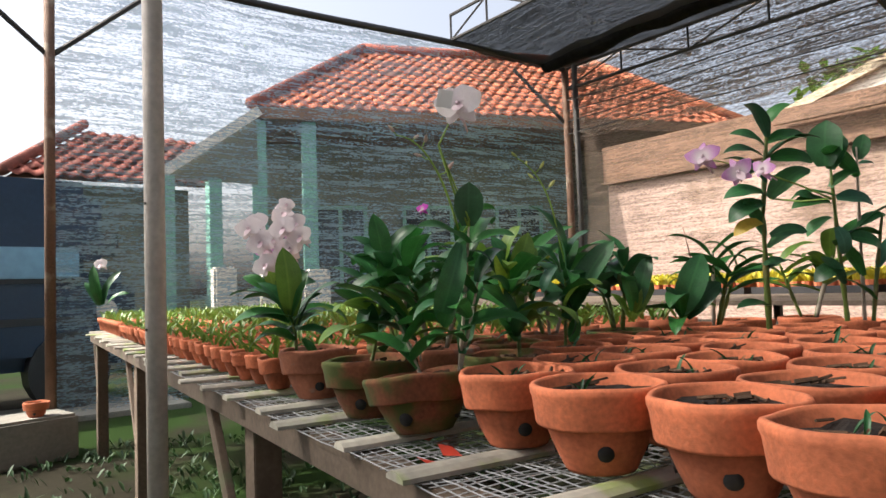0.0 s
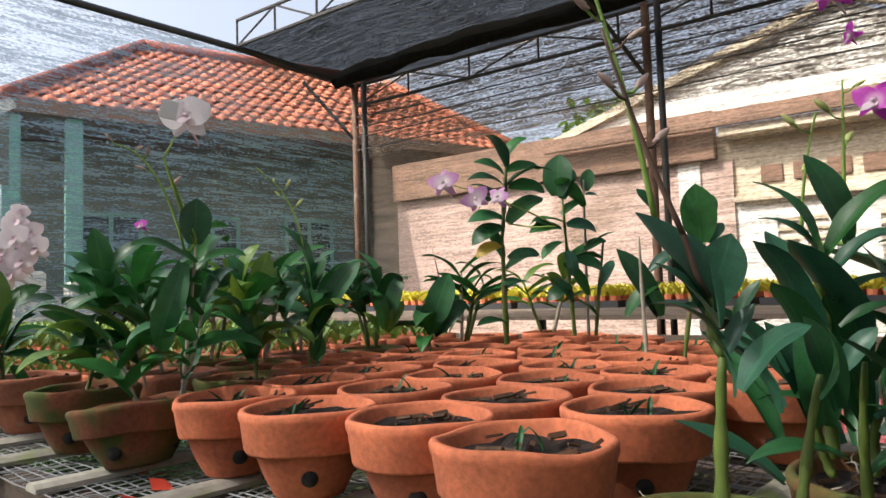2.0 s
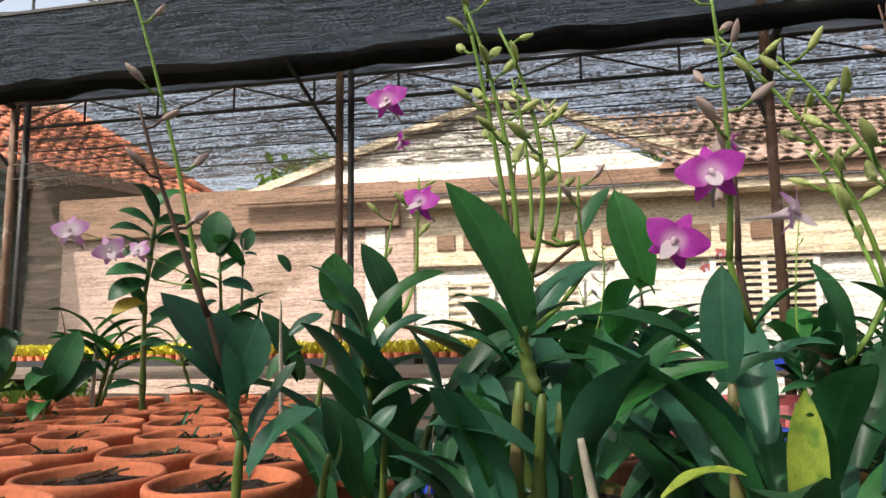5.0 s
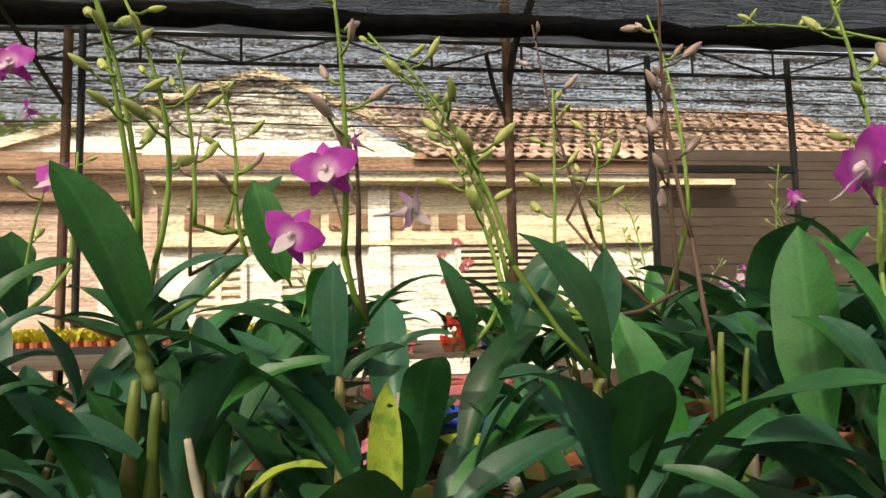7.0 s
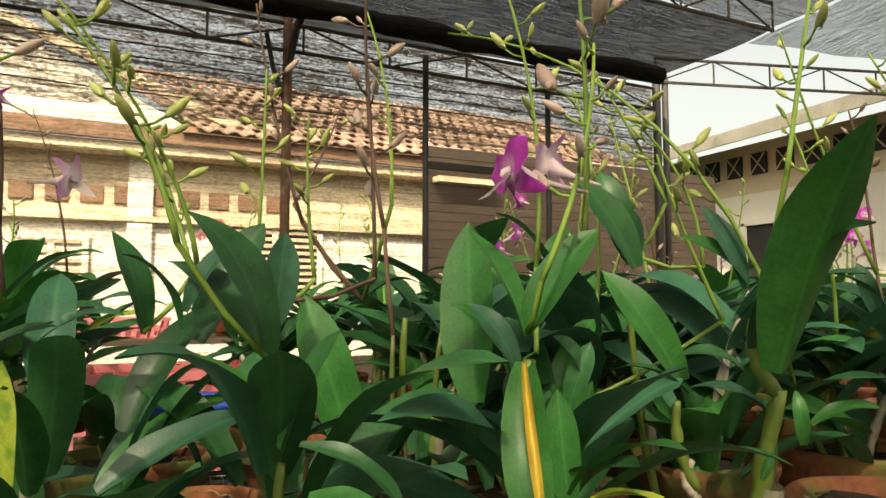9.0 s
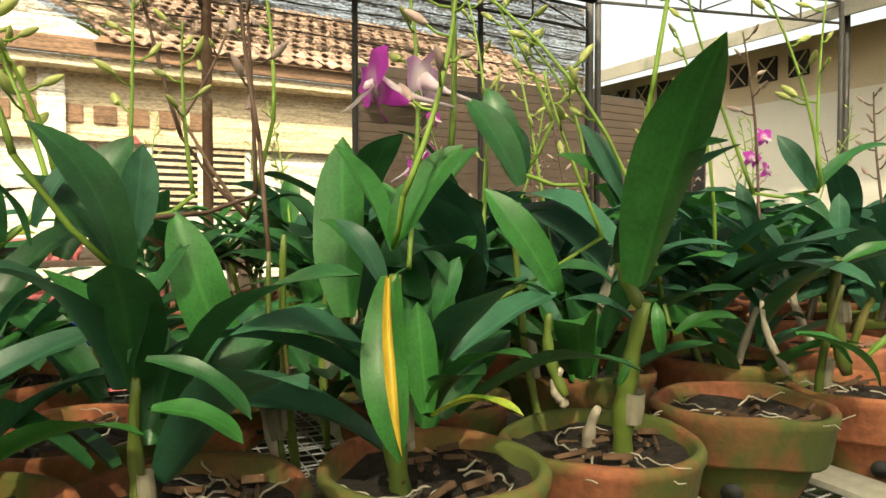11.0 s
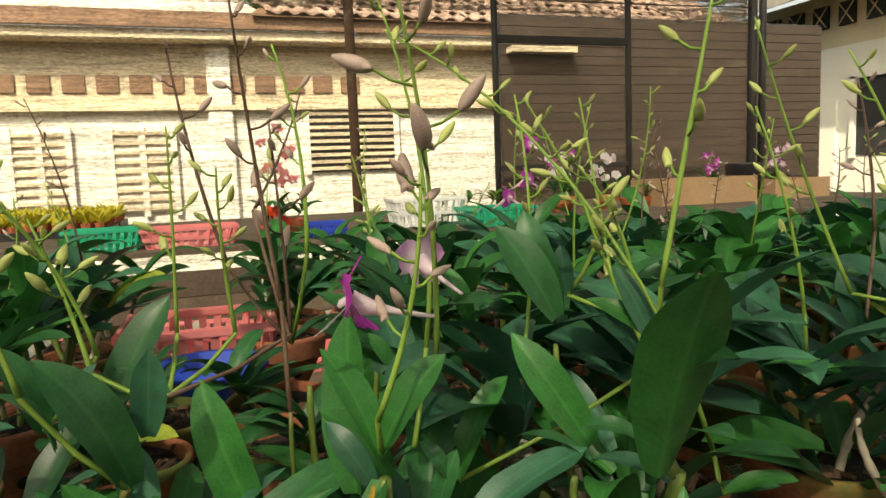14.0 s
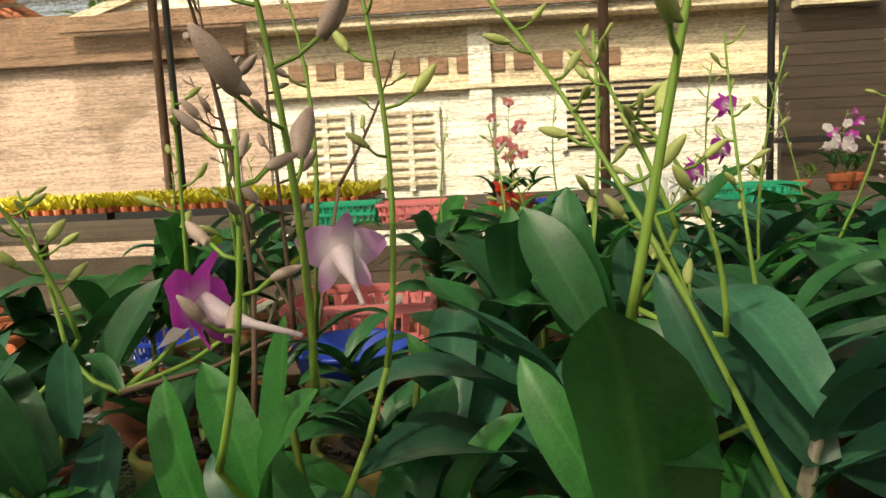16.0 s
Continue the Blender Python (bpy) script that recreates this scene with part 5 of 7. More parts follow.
hero('dendrobium orchid with a tall upright leaf and swollen yellow-green canes', (0.568, -0.130, 0.940),
     leaves=[
         (0.008, 0.007, 0.192, -0.007, 0.056, 0.295, 1.15, 0, 'mid'),
         (0.017, 0.007, 0.198, 0.011, -0.045, 0.238, 0.95, 1, 'blue'),
         (0.028, 0.007, 0.193, 0.025, -0.031, 0.212, 0.8, 1, 'dark'),
         (-0.009, 0.031, 0.097, -0.018, 0.059, 0.161, 1.3, 4, 'mid'),
         (0.009, 0.010, 0.180, 0.034, 0.059, 0.221, 0.9, 1, 'dark'),
         (-0.002, 0.003, 0.118, -0.004, 0.072, 0.134, 1.2, 1, 'blue'),
     ],
     canes=[
         (0.027, -0.002, 0.053, 0.013, -0.003, 0.154, 0.009, False),
         (0.013, -0.001, 0.154, 0.007, 0.007, 0.198, 0.0075, False),
         (0.038, 0.026, 0.051, 0.022, 0.012, 0.161, 0.01, False),
     ],
     spikes=[
         (0.020, 0.011, 0.247, -0.004, 0.041, 0.422, 0.000, -0.008, -0.000, 8, False, 'green'),
         (0.022, 0.002, 0.235, -0.001, 0.018, 0.402, 0.000, -0.017, -0.001, 6, False, 'green'),
         (0.037, 0.019, 0.266, 0.007, 0.048, 0.447, 0.000, -0.003, -0.000, 6, False, 'green'),
         (0.151, -0.037, 0.251, 0.140, -0.032, 0.328, -0.000, 0.004, 0.000, 3, False, 'pink'),
     ],
     flowers=[
         (0.095, 0.126, 0.393, -1.000, 0.150, 0.000, 0.0378462, 'magenta', 0.1),
         (0.104, 0.116, 0.358, -0.500, 0.900, -0.300, 0.0207692, 'magenta', 0.5),
         (0.126, 0.105, 0.310, -1.000, 0.350, 0.100, 0.037, 'magenta', -0.3),
     ])

hero('dendrobium orchid with broad blue-green leaves over the bare pots', (0.666, 0.014, 0.950),
     leaves=[
         (0.000, 0.001, 0.165, -0.028, 0.040, 0.241, 1.25, 1, 'dark'),
         (0.001, -0.002, 0.172, -0.024, 0.038, 0.213, 0.9, 1, 'blue'),
         (0.035, -0.013, 0.193, 0.016, 0.011, 0.264, 1.3, 0, 'dark'),
         (-0.017, -0.006, 0.182, 0.006, -0.065, 0.235, 0.9, 1, 'mid'),
         (0.003, -0.004, 0.165, 0.020, -0.047, 0.200, 0.9, 1, 'blue'),
         (0.005, -0.005, 0.147, 0.025, -0.049, 0.164, 1, 1, 'dark'),
         (0.001, 0.003, 0.147, -0.014, 0.028, 0.165, 1.1, 1, 'blue'),
         (-0.021, -0.012, 0.130, 0.001, -0.059, 0.143, 0.9, 1, 'dark'),
         (-0.065, -0.036, 0.065, -0.050, -0.070, 0.082, 1.1, 1, 'blue'),
         (-0.078, -0.013, 0.081, -0.092, 0.001, 0.142, 1.4, 2, 'dark'),
         (-0.049, -0.012, 0.100, -0.041, -0.036, 0.132, 1.3, 0, 'blue'),
     ],
     canes=[
         (0.014, 0.002, 0.029, 0.004, 0.000, 0.129, 0.008, False),
         (0.004, 0.000, 0.129, -0.000, -0.000, 0.174, 0.0065, False),
         (-0.032, -0.034, 0.043, -0.043, -0.027, 0.108, 0.006, False),
     ],
     spikes=[
         (0.165, 0.039, 0.211, 0.162, 0.019, 0.328, -0.002, 0.003, 0.000, 2, False, 'green'),
         (0.179, 0.002, 0.246, 0.171, -0.004, 0.357, 0.000, 0.000, 0.000, 3, False, 'green'),
     ],
     flowers=[
     ])

hero('dendrobium orchid with crowded leaves and swollen canes', (0.640, -0.160, 0.940),
     leaves=[
         (0.059, 0.095, 0.138, 0.047, 0.124, 0.110, 1.1, 1, 'blue'),
         (0.032, 0.054, 0.056, 0.003, 0.091, 0.153, 1.1, 0, 'mid'),
         (0.047, 0.041, 0.185, 0.066, -0.012, 0.250, 1, 1, 'blue'),
         (0.073, 0.061, 0.164, 0.042, 0.115, 0.194, 0.8, 1, 'dark'),
         (0.128, 0.064, 0.158, 0.084, 0.142, 0.203, 0.7, 1, 'dark'),
         (0.035, 0.029, 0.141, 0.019, 0.057, 0.161, 0.8, 1, 'dark'),
         (0.006, 0.097, 0.093, -0.016, 0.140, 0.100, 0.9, 1, 'blue'),
         (0.147, -0.001, 0.283, 0.156, -0.030, 0.336, 1.2, 2, 'dark'),
         (0.067, 0.090, 0.085, 0.079, 0.060, 0.111, 1, 1, 'dark'),
         (0.002, 0.114, 0.053, -0.019, 0.148, 0.090, 1, 1, 'dark'),
         (0.100, 0.130, 0.106, 0.129, 0.068, 0.134, 0.8, 1, 'dark'),
     ],
     canes=[
         (0.036, 0.050, 0.036, 0.028, 0.044, 0.141, 0.01, False),
         (0.049, 0.023, 0.036, 0.040, 0.019, 0.140, 0.01, False),
     ],
     spikes=[
         (0.278, 0.080, 0.250, 0.267, 0.068, 0.414, -0.002, 0.003, 0.000, 3, True, 'pink'),
         (0.124, 0.044, 0.284, 0.102, 0.057, 0.434, 0.003, -0.005, -0.000, 5, False, 'green'),
         (0.188, 0.027, 0.292, 0.170, 0.033, 0.434, 0.006, -0.012, -0.000, 6, False, 'green'),
     ],
     flowers=[
     ])

hero('low dendrobium orchid with broad overlapping blue-green leaves', (0.711, -0.013, 0.940),
     leaves=[
         (-0.025, 0.001, 0.070, 0.015, -0.064, 0.060, 1, 1, 'blue'),
         (-0.012, 0.019, 0.057, -0.050, 0.078, 0.083, 1, 1, 'dark'),
         (-0.051, 0.063, 0.074, -0.083, 0.106, 0.130, 1.1, 1, 'blue'),
         (-0.005, 0.047, 0.058, -0.029, 0.074, 0.143, 1.1, 0, 'blue'),
         (0.050, -0.016, 0.125, 0.008, 0.049, 0.146, 1, 1, 'dark'),
         (-0.033, 0.035, 0.064, -0.046, 0.041, 0.149, 1.2, 3, 'dark'),
         (0.009, -0.028, 0.128, 0.038, -0.086, 0.199, 1, 0, 'dark'),
         (-0.010, -0.063, 0.064, -0.021, -0.060, 0.156, 1, 4, 'mid'),
         (0.052, -0.014, 0.096, 0.065, -0.048, 0.163, 1, 0, 'blue'),
         (-0.056, 0.018, 0.045, -0.093, 0.079, 0.042, 1, 1, 'dark'),
         (-0.049, -0.035, 0.057, -0.071, 0.004, 0.037, 1, 1, 'dark'),
         (0.027, -0.018, 0.127, 0.006, 0.006, 0.202, 1.1, 2, 'blue'),
     ],
     canes=[
         (-0.000, 0.006, 0.021, -0.001, -0.001, 0.075, 0.007, False),
         (0.001, -0.005, 0.075, 0.005, -0.020, 0.129, 0.006, False),
         (-0.016, 0.033, 0.021, -0.025, 0.040, 0.067, 0.006, False),
     ],
     spikes=[
     ],
     flowers=[
     ])

hero('dendrobium orchid with magenta flowers and broad green leaves', (0.545, -0.285, 0.940),
     leaves=[
         (0.004, 0.042, 0.163, -0.005, 0.043, 0.231, 1.25, 4, 'blue'),
         (0.076, 0.080, 0.225, 0.067, 0.099, 0.294, 1.2, 2, 'mid'),
         (0.077, 0.074, 0.219, 0.075, 0.091, 0.234, 1.4, 1, 'light'),
         (0.014, 0.041, 0.164, 0.009, 0.127, 0.201, 0.75, 1, 'dark'),
         (0.020, 0.023, 0.192, 0.016, -0.028, 0.221, 0.8, 1, 'dark'),
         (-0.017, 0.045, 0.172, -0.013, 0.109, 0.139, 0.75, 1, 'mid'),
         (-0.035, 0.015, 0.078, -0.046, 0.015, 0.163, 0.72, 4, 'yellow'),
         (0.046, 0.043, 0.149, 0.042, -0.003, 0.177, 0.8, 1, 'dark'),
         (0.104, -0.055, 0.170, 0.094, -0.032, 0.242, 1.2, 0, 'dark'),
         (-0.049, 0.087, 0.107, -0.050, 0.046, 0.120, 1.1, 1, 'yellow'),
         (0.043, -0.074, 0.174, 0.036, -0.038, 0.222, 1.2, 1, 'dark'),
         (0.051, -0.079, 0.185, 0.044, -0.106, 0.233, 1.1, 0, 'blue'),
         (0.084, 0.007, 0.168, 0.082, -0.042, 0.183, 0.9, 1, 'blue'),
     ],
     canes=[
         (0.017, 0.040, 0.071, 0.004, 0.040, 0.162, 0.008, False),
         (0.016, 0.001, 0.077, 0.006, 0.005, 0.151, 0.006, True),
         (0.018, 0.124, 0.068, 0.009, 0.128, 0.129, 0.008, True),
     ],
     spikes=[
         (0.004, 0.037, 0.234, -0.018, 0.042, 0.393, 0.000, -0.004, -0.000, 7, False, 'pink'),
         (0.127, -0.094, 0.220, 0.100, 0.017, 0.416, 0.000, -0.020, -0.001, 9, False, 'green'),
         (0.024, 0.028, 0.236, 0.015, 0.029, 0.305, 0.000, -0.001, -0.000, 2, True, 'pink'),
     ],
     flowers=[
         (-0.013, 0.047, 0.284, -1.000, 0.100, 0.050, 0.0408097, 'magenta', 0.2),
         (0.002, 0.068, 0.247, -1.000, 0.250, -0.100, 0.0400405, 'magenta', -0.5),
         (0.030, -0.007, 0.266, -0.400, -0.900, -0.200, 0.0335223, 'lilac', 0.9),
         (0.014, 0.029, 0.308, 0.200, 0.900, 0.200, 0.0163968, 'magenta', 0.3),
     ])

hero('dendrobium orchid with broad dark arching leaves', (0.565, -0.420, 0.940),
     leaves=[
         (-0.007, 0.010, 0.152, -0.011, 0.062, 0.248, 1.15, 1, 'dark'),
         (0.017, 0.011, 0.158, 0.052, 0.067, 0.220, 1, 1, 'dark'),
         (0.021, -0.000, 0.176, 0.016, -0.006, 0.241, 1.2, 4, 'blue'),
         (-0.032, 0.007, 0.092, -0.003, 0.054, 0.160, 1.15, 0, 'mid'),
         (-0.065, 0.012, 0.107, -0.084, -0.015, 0.176, 1.25, 2, 'dark'),
         (-0.090, 0.010, 0.114, -0.121, -0.038, 0.083, 0.75, 1, 'dark'),
         (-0.113, 0.011, 0.093, -0.138, -0.029, 0.076, 1.15, 1, 'mid'),
         (0.095, 0.037, 0.062, 0.115, 0.068, 0.102, 0.9, 1, 'dark'),
         (0.061, -0.013, 0.192, 0.087, 0.028, 0.212, 0.9, 1, 'dark'),
     ],
     canes=[
         (-0.049, -0.003, 0.041, -0.043, 0.008, 0.096, 0.008, False),
         (-0.018, 0.011, 0.122, -0.018, 0.012, 0.156, 0.007, False),
     ],
     spikes=[
         (0.098, 0.045, 0.208, 0.121, 0.084, 0.333, -0.002, -0.003, 0.002, 6, False, 'green'),
         (-0.021, 0.068, 0.227, -0.002, 0.133, 0.363, -0.004, -0.009, 0.000, 8, False, 'green'),
         (0.176, -0.017, 0.217, 0.170, -0.022, 0.407, -0.001, -0.001, 0.000, 6, False, 'green'),
         (0.136, -0.117, 0.214, 0.137, -0.109, 0.409, -0.001, -0.001, 0.000, 6, True, 'pink'),
         (0.166, -0.069, 0.214, 0.169, -0.062, 0.369, 0.002, 0.003, -0.000, 7, False, 'green'),
     ],
     flowers=[
     ])

half_yellow = hero('dendrobium orchid with a half yellow drooping leaf and one open flower', (0.530, -0.610, 0.935),
     leaves=[
         (-0.029, 0.040, 0.174, -0.009, 0.073, 0.247, 1.1, 0, 'mid'),
         (-0.030, 0.038, 0.177, -0.057, -0.001, 0.246, 1.25, 0, 'mid'),
         (-0.026, 0.044, 0.151, -0.009, 0.072, 0.196, 1.1, 1, 'blue'),
         (-0.029, 0.039, 0.156, -0.075, 0.057, 0.044, 0.85, 1, 'mid'),
         (-0.037, 0.045, 0.156, -0.085, 0.061, 0.052, 0.2, 1, 'gold'),
         (-0.068, 0.033, 0.071, -0.065, 0.039, 0.143, 1, 4, 'mid'),
         (-0.020, -0.003, 0.124, -0.029, -0.016, 0.169, 1.1, 2, 'dark'),
         (-0.069, 0.031, 0.077, -0.136, 0.002, 0.114, 0.95, 1, 'mid'),
         (-0.078, 0.035, 0.071, -0.133, 0.006, 0.080, 0.6, 1, 'yellow'),
         (-0.051, 0.022, 0.066, -0.061, 0.008, 0.146, 1, 4, 'mid'),
         (0.009, 0.005, 0.159, 0.019, 0.021, 0.113, 1.1, 3, 'dark'),
         (-0.025, -0.010, 0.148, -0.014, 0.007, 0.173, 1.2, 3, 'dark'),
         (0.056, 0.021, 0.051, 0.064, 0.034, 0.113, 1.1, 4, 'dark'),
         (0.053, 0.108, 0.059, 0.024, 0.065, 0.132, 0.5, 1, 'mid'),
         (0.053, 0.108, 0.067, 0.081, 0.153, 0.095, 0.7, 1, 'dark'),
     ],
     canes=[
         (-0.031, 0.033, 0.048, -0.031, 0.037, 0.158, 0.013, False),
         (-0.017, 0.018, 0.030, -0.014, 0.024, 0.117, 0.011, True),
         (0.112, 0.107, 0.064, 0.096, 0.085, 0.171, 0.005, False),
         (0.109, 0.103, 0.055, 0.104, 0.096, 0.108, 0.01, True),
     ],
     spikes=[
         (-0.061, 0.047, 0.210, -0.082, 0.019, 0.363, -0.005, -0.007, 0.000, 7, False, 'pink'),
         (0.118, 0.085, 0.260, 0.087, 0.112, 0.500, 0.022, 0.000, 0.000, 6, True, 'pink'),
         (0.043, -0.018, 0.225, 0.076, 0.002, 0.504, -0.005, -0.016, -0.001, 7, False, 'green'),
     ],
     flowers=[
         (-0.041, 0.056, 0.283, 0.180, 0.980, -0.100, 0.060, 'magenta', 0.25),
         (0.001, -0.004, 0.300, 0.850, 0.400, 0.100, 0.051, 'lilac', 0.1),
     ])

add_spike(half_yellow, (-0.048, 0.003, 0.24), (-0.062, 0.025, 0.48), (0.0, -0.008, 0.0), 6, 0.0022, False, 'pink', random.Random(5), 0.35, 0.030)

hero('large dendrobium orchid with one very tall broad leaf', (0.600, -0.840, 0.930),
     leaves=[
         (-0.150, 0.085, 0.150, -0.252, 0.122, 0.312, 0.80, 2, 'mid'),
         (-0.120, 0.072, 0.167, -0.223, 0.081, 0.253, 0.8, 1, 'dark'),
         (-0.075, 0.032, 0.214, -0.057, 0.061, 0.287, 1, 0, 'blue'),
         (-0.076, 0.030, 0.219, -0.045, 0.079, 0.259, 0.9, 1, 'mid'),
         (-0.045, 0.076, 0.134, -0.011, 0.132, 0.230, 1, 0, 'mid'),
         (0.004, 0.081, 0.234, 0.031, 0.125, 0.318, 1.3, 0, 'dark'),
         (0.021, 0.070, 0.241, 0.036, 0.095, 0.330, 1.1, 1, 'dark'),
         (0.033, 0.053, 0.248, 0.036, 0.058, 0.296, 1.2, 2, 'blue'),
         (-0.062, 0.086, 0.126, -0.028, 0.139, 0.145, 0.7, 1, 'dark'),
         (-0.099, 0.028, 0.106, -0.063, 0.086, 0.131, 0.8, 1, 'blue'),
         (-0.143, 0.053, 0.096, -0.141, 0.057, 0.136, 0.9, 3, 'mid'),
         (-0.102, -0.013, 0.099, -0.132, -0.059, 0.114, 1, 1, 'mid'),
         (-0.087, 0.049, 0.145, -0.058, 0.094, 0.155, 1, 3, 'dark'),
         (-0.139, 0.094, 0.074, -0.144, 0.087, 0.095, 0.9, 2, 'mid'),
     ],
     canes=[
         (-0.115, 0.040, 0.062, -0.116, 0.041, 0.133, 0.015, False),
         (-0.114, 0.042, 0.128, -0.106, 0.058, 0.189, 0.01, False),
         (-0.079, 0.095, 0.053, -0.072, 0.107, 0.123, 0.008, False),
         (-0.079, 0.094, 0.044, -0.077, 0.098, 0.076, 0.0095, True),
         (0.015, 0.058, 0.122, 0.023, 0.072, 0.205, 0.007, False),
         (-0.081, 0.057, 0.097, -0.079, 0.058, 0.038, 0.012, True),
     ],
     spikes=[
         (-0.172, 0.098, 0.290, -0.182, 0.066, 0.475, 0.000, 0.000, 0.000, 5, False, 'green'),
         (-0.085, -0.015, 0.130, 0.215, 0.170, 0.520, -0.100, 0.012, 0.034, 13, False, 'green'),
         (-0.007, 0.006, 0.237, 0.023, 0.061, 0.380, -0.004, -0.015, 0.009, 5, False, 'green'),
         (0.017, 0.029, 0.301, 0.051, 0.085, 0.432, -0.002, -0.003, 0.000, 6, False, 'green'),
     ],
     flowers=[
     ], front=(0.60, -0.28, 0.66))

hero('leafy dendrobium orchid at the open edge of the bench', (0.600, -1.100, 0.930),
     leaves=[
         (-0.078, -0.007, 0.232, -0.123, -0.074, 0.284, 0.8, 1, 'dark'),
         (-0.077, -0.004, 0.235, -0.055, 0.031, 0.296, 1.1, 0, 'blue'),
         (-0.090, -0.026, 0.181, -0.059, 0.022, 0.231, 1.4, 1, 'dark'),
         (-0.092, -0.029, 0.181, -0.092, -0.028, 0.232, 1.2, 2, 'blue'),
         (-0.095, -0.034, 0.156, -0.133, -0.092, 0.169, 0.9, 1, 'mid'),
         (-0.142, 0.037, 0.058, -0.113, 0.083, 0.086, 0.9, 1, 'mid'),
         (-0.137, 0.120, 0.093, -0.179, 0.053, 0.043, 1, 1, 'mid'),
         (0.002, -0.013, 0.187, 0.012, 0.005, 0.249, 1.1, 0, 'blue'),
         (-0.002, -0.019, 0.194, 0.033, 0.036, 0.235, 1, 1, 'dark'),
         (-0.038, 0.016, 0.129, 0.018, 0.103, 0.155, 0.6, 1, 'mid'),
         (-0.017, 0.049, 0.155, -0.052, -0.006, 0.142, 1, 1, 'dark'),
         (-0.172, 0.066, 0.071, -0.189, 0.039, 0.098, 0.6, 0, 'light'),
     ],
     canes=[
         (-0.097, -0.041, 0.030, -0.091, -0.029, 0.162, 0.013, False),
         (-0.062, 0.012, 0.030, -0.046, 0.040, 0.112, 0.008, True),
         (-0.145, 0.033, 0.081, -0.138, 0.045, 0.137, 0.007, False),
     ],
     spikes=[
         (-0.029, 0.033, 0.233, 0.018, 0.112, 0.505, 0.003, 0.004, -0.000, 6, False, 'green'),
         (-0.098, 0.018, 0.243, -0.061, 0.081, 0.461, -0.007, -0.010, 0.000, 5, False, 'green'),
         (-0.068, -0.026, 0.259, -0.073, -0.030, 0.453, 0.002, 0.003, -0.000, 4, False, 'green'),
         (0.061, -0.104, 0.279, 0.071, -0.083, 0.455, -0.002, -0.003, 0.000, 5, True, 'pink'),
     ],
     flowers=[
     ])

hero('dendrobium orchid with tall broad leaves and long bud spikes', (0.750, -0.620, 0.930),
     leaves=[
         (-0.192, 0.056, 0.128, -0.174, 0.052, 0.265, 1.05, 4, 'mid'),
         (-0.209, 0.034, 0.141, -0.204, 0.083, 0.201, 1.2, 1, 'mid'),
         (-0.121, 0.125, 0.079, -0.107, 0.164, 0.209, 1, 0, 'mid'),
         (-0.065, 0.237, 0.171, -0.050, 0.184, 0.270, 1.1, 0, 'dark'),
         (-0.002, 0.078, 0.204, 0.004, 0.014, 0.222, 0.9, 1, 'dark'),
         (-0.159, -0.037, 0.107, -0.145, -0.091, 0.187, 0.9, 1, 'mid'),
         (-0.001, -0.027, 0.160, 0.003, 0.000, 0.205, 1.1, 0, 'mid'),
         (0.412, -0.104, 0.196, 0.423, -0.111, 0.280, 1.2, 2, 'mid'),
         (0.411, -0.088, 0.197, 0.403, -0.014, 0.168, 1, 1, 'mid'),
         (0.412, -0.112, 0.196, 0.408, -0.150, 0.146, 1, 1, 'blue'),
         (0.109, -0.152, 0.172, 0.117, -0.122, 0.253, 1, 1, 'mid'),
         (0.169, -0.269, 0.197, 0.181, -0.181, 0.327, 1, 1, 'dark'),
         (0.283, -0.331, 0.270, 0.294, -0.392, 0.327, 1.2, 0, 'mid'),
     ],
     canes=[
         (-0.118, 0.082, 0.085, -0.104, 0.076, 0.189, 0.007, False),
         (-0.015, 0.001, 0.065, -0.001, -0.008, 0.171, 0.007, False),
     ],
     spikes=[
         (-0.039, 0.063, 0.295, -0.015, 0.081, 0.491, 0.002, -0.009, 0.008, 4, False, 'pink'),
         (0.025, 0.132, 0.281, 0.052, 0.176, 0.507, -0.000, 0.005, 0.000, 5, True, 'pink'),
         (0.215, 0.094, 0.326, 0.239, 0.023, 0.477, 0.000, -0.006, -0.000, 4, True, 'green'),
         (-0.168, -0.225, 0.185, -0.152, -0.163, 0.343, 0.001, 0.010, 0.014, 4, False, 'green'),
     ],
     flowers=[
     ])

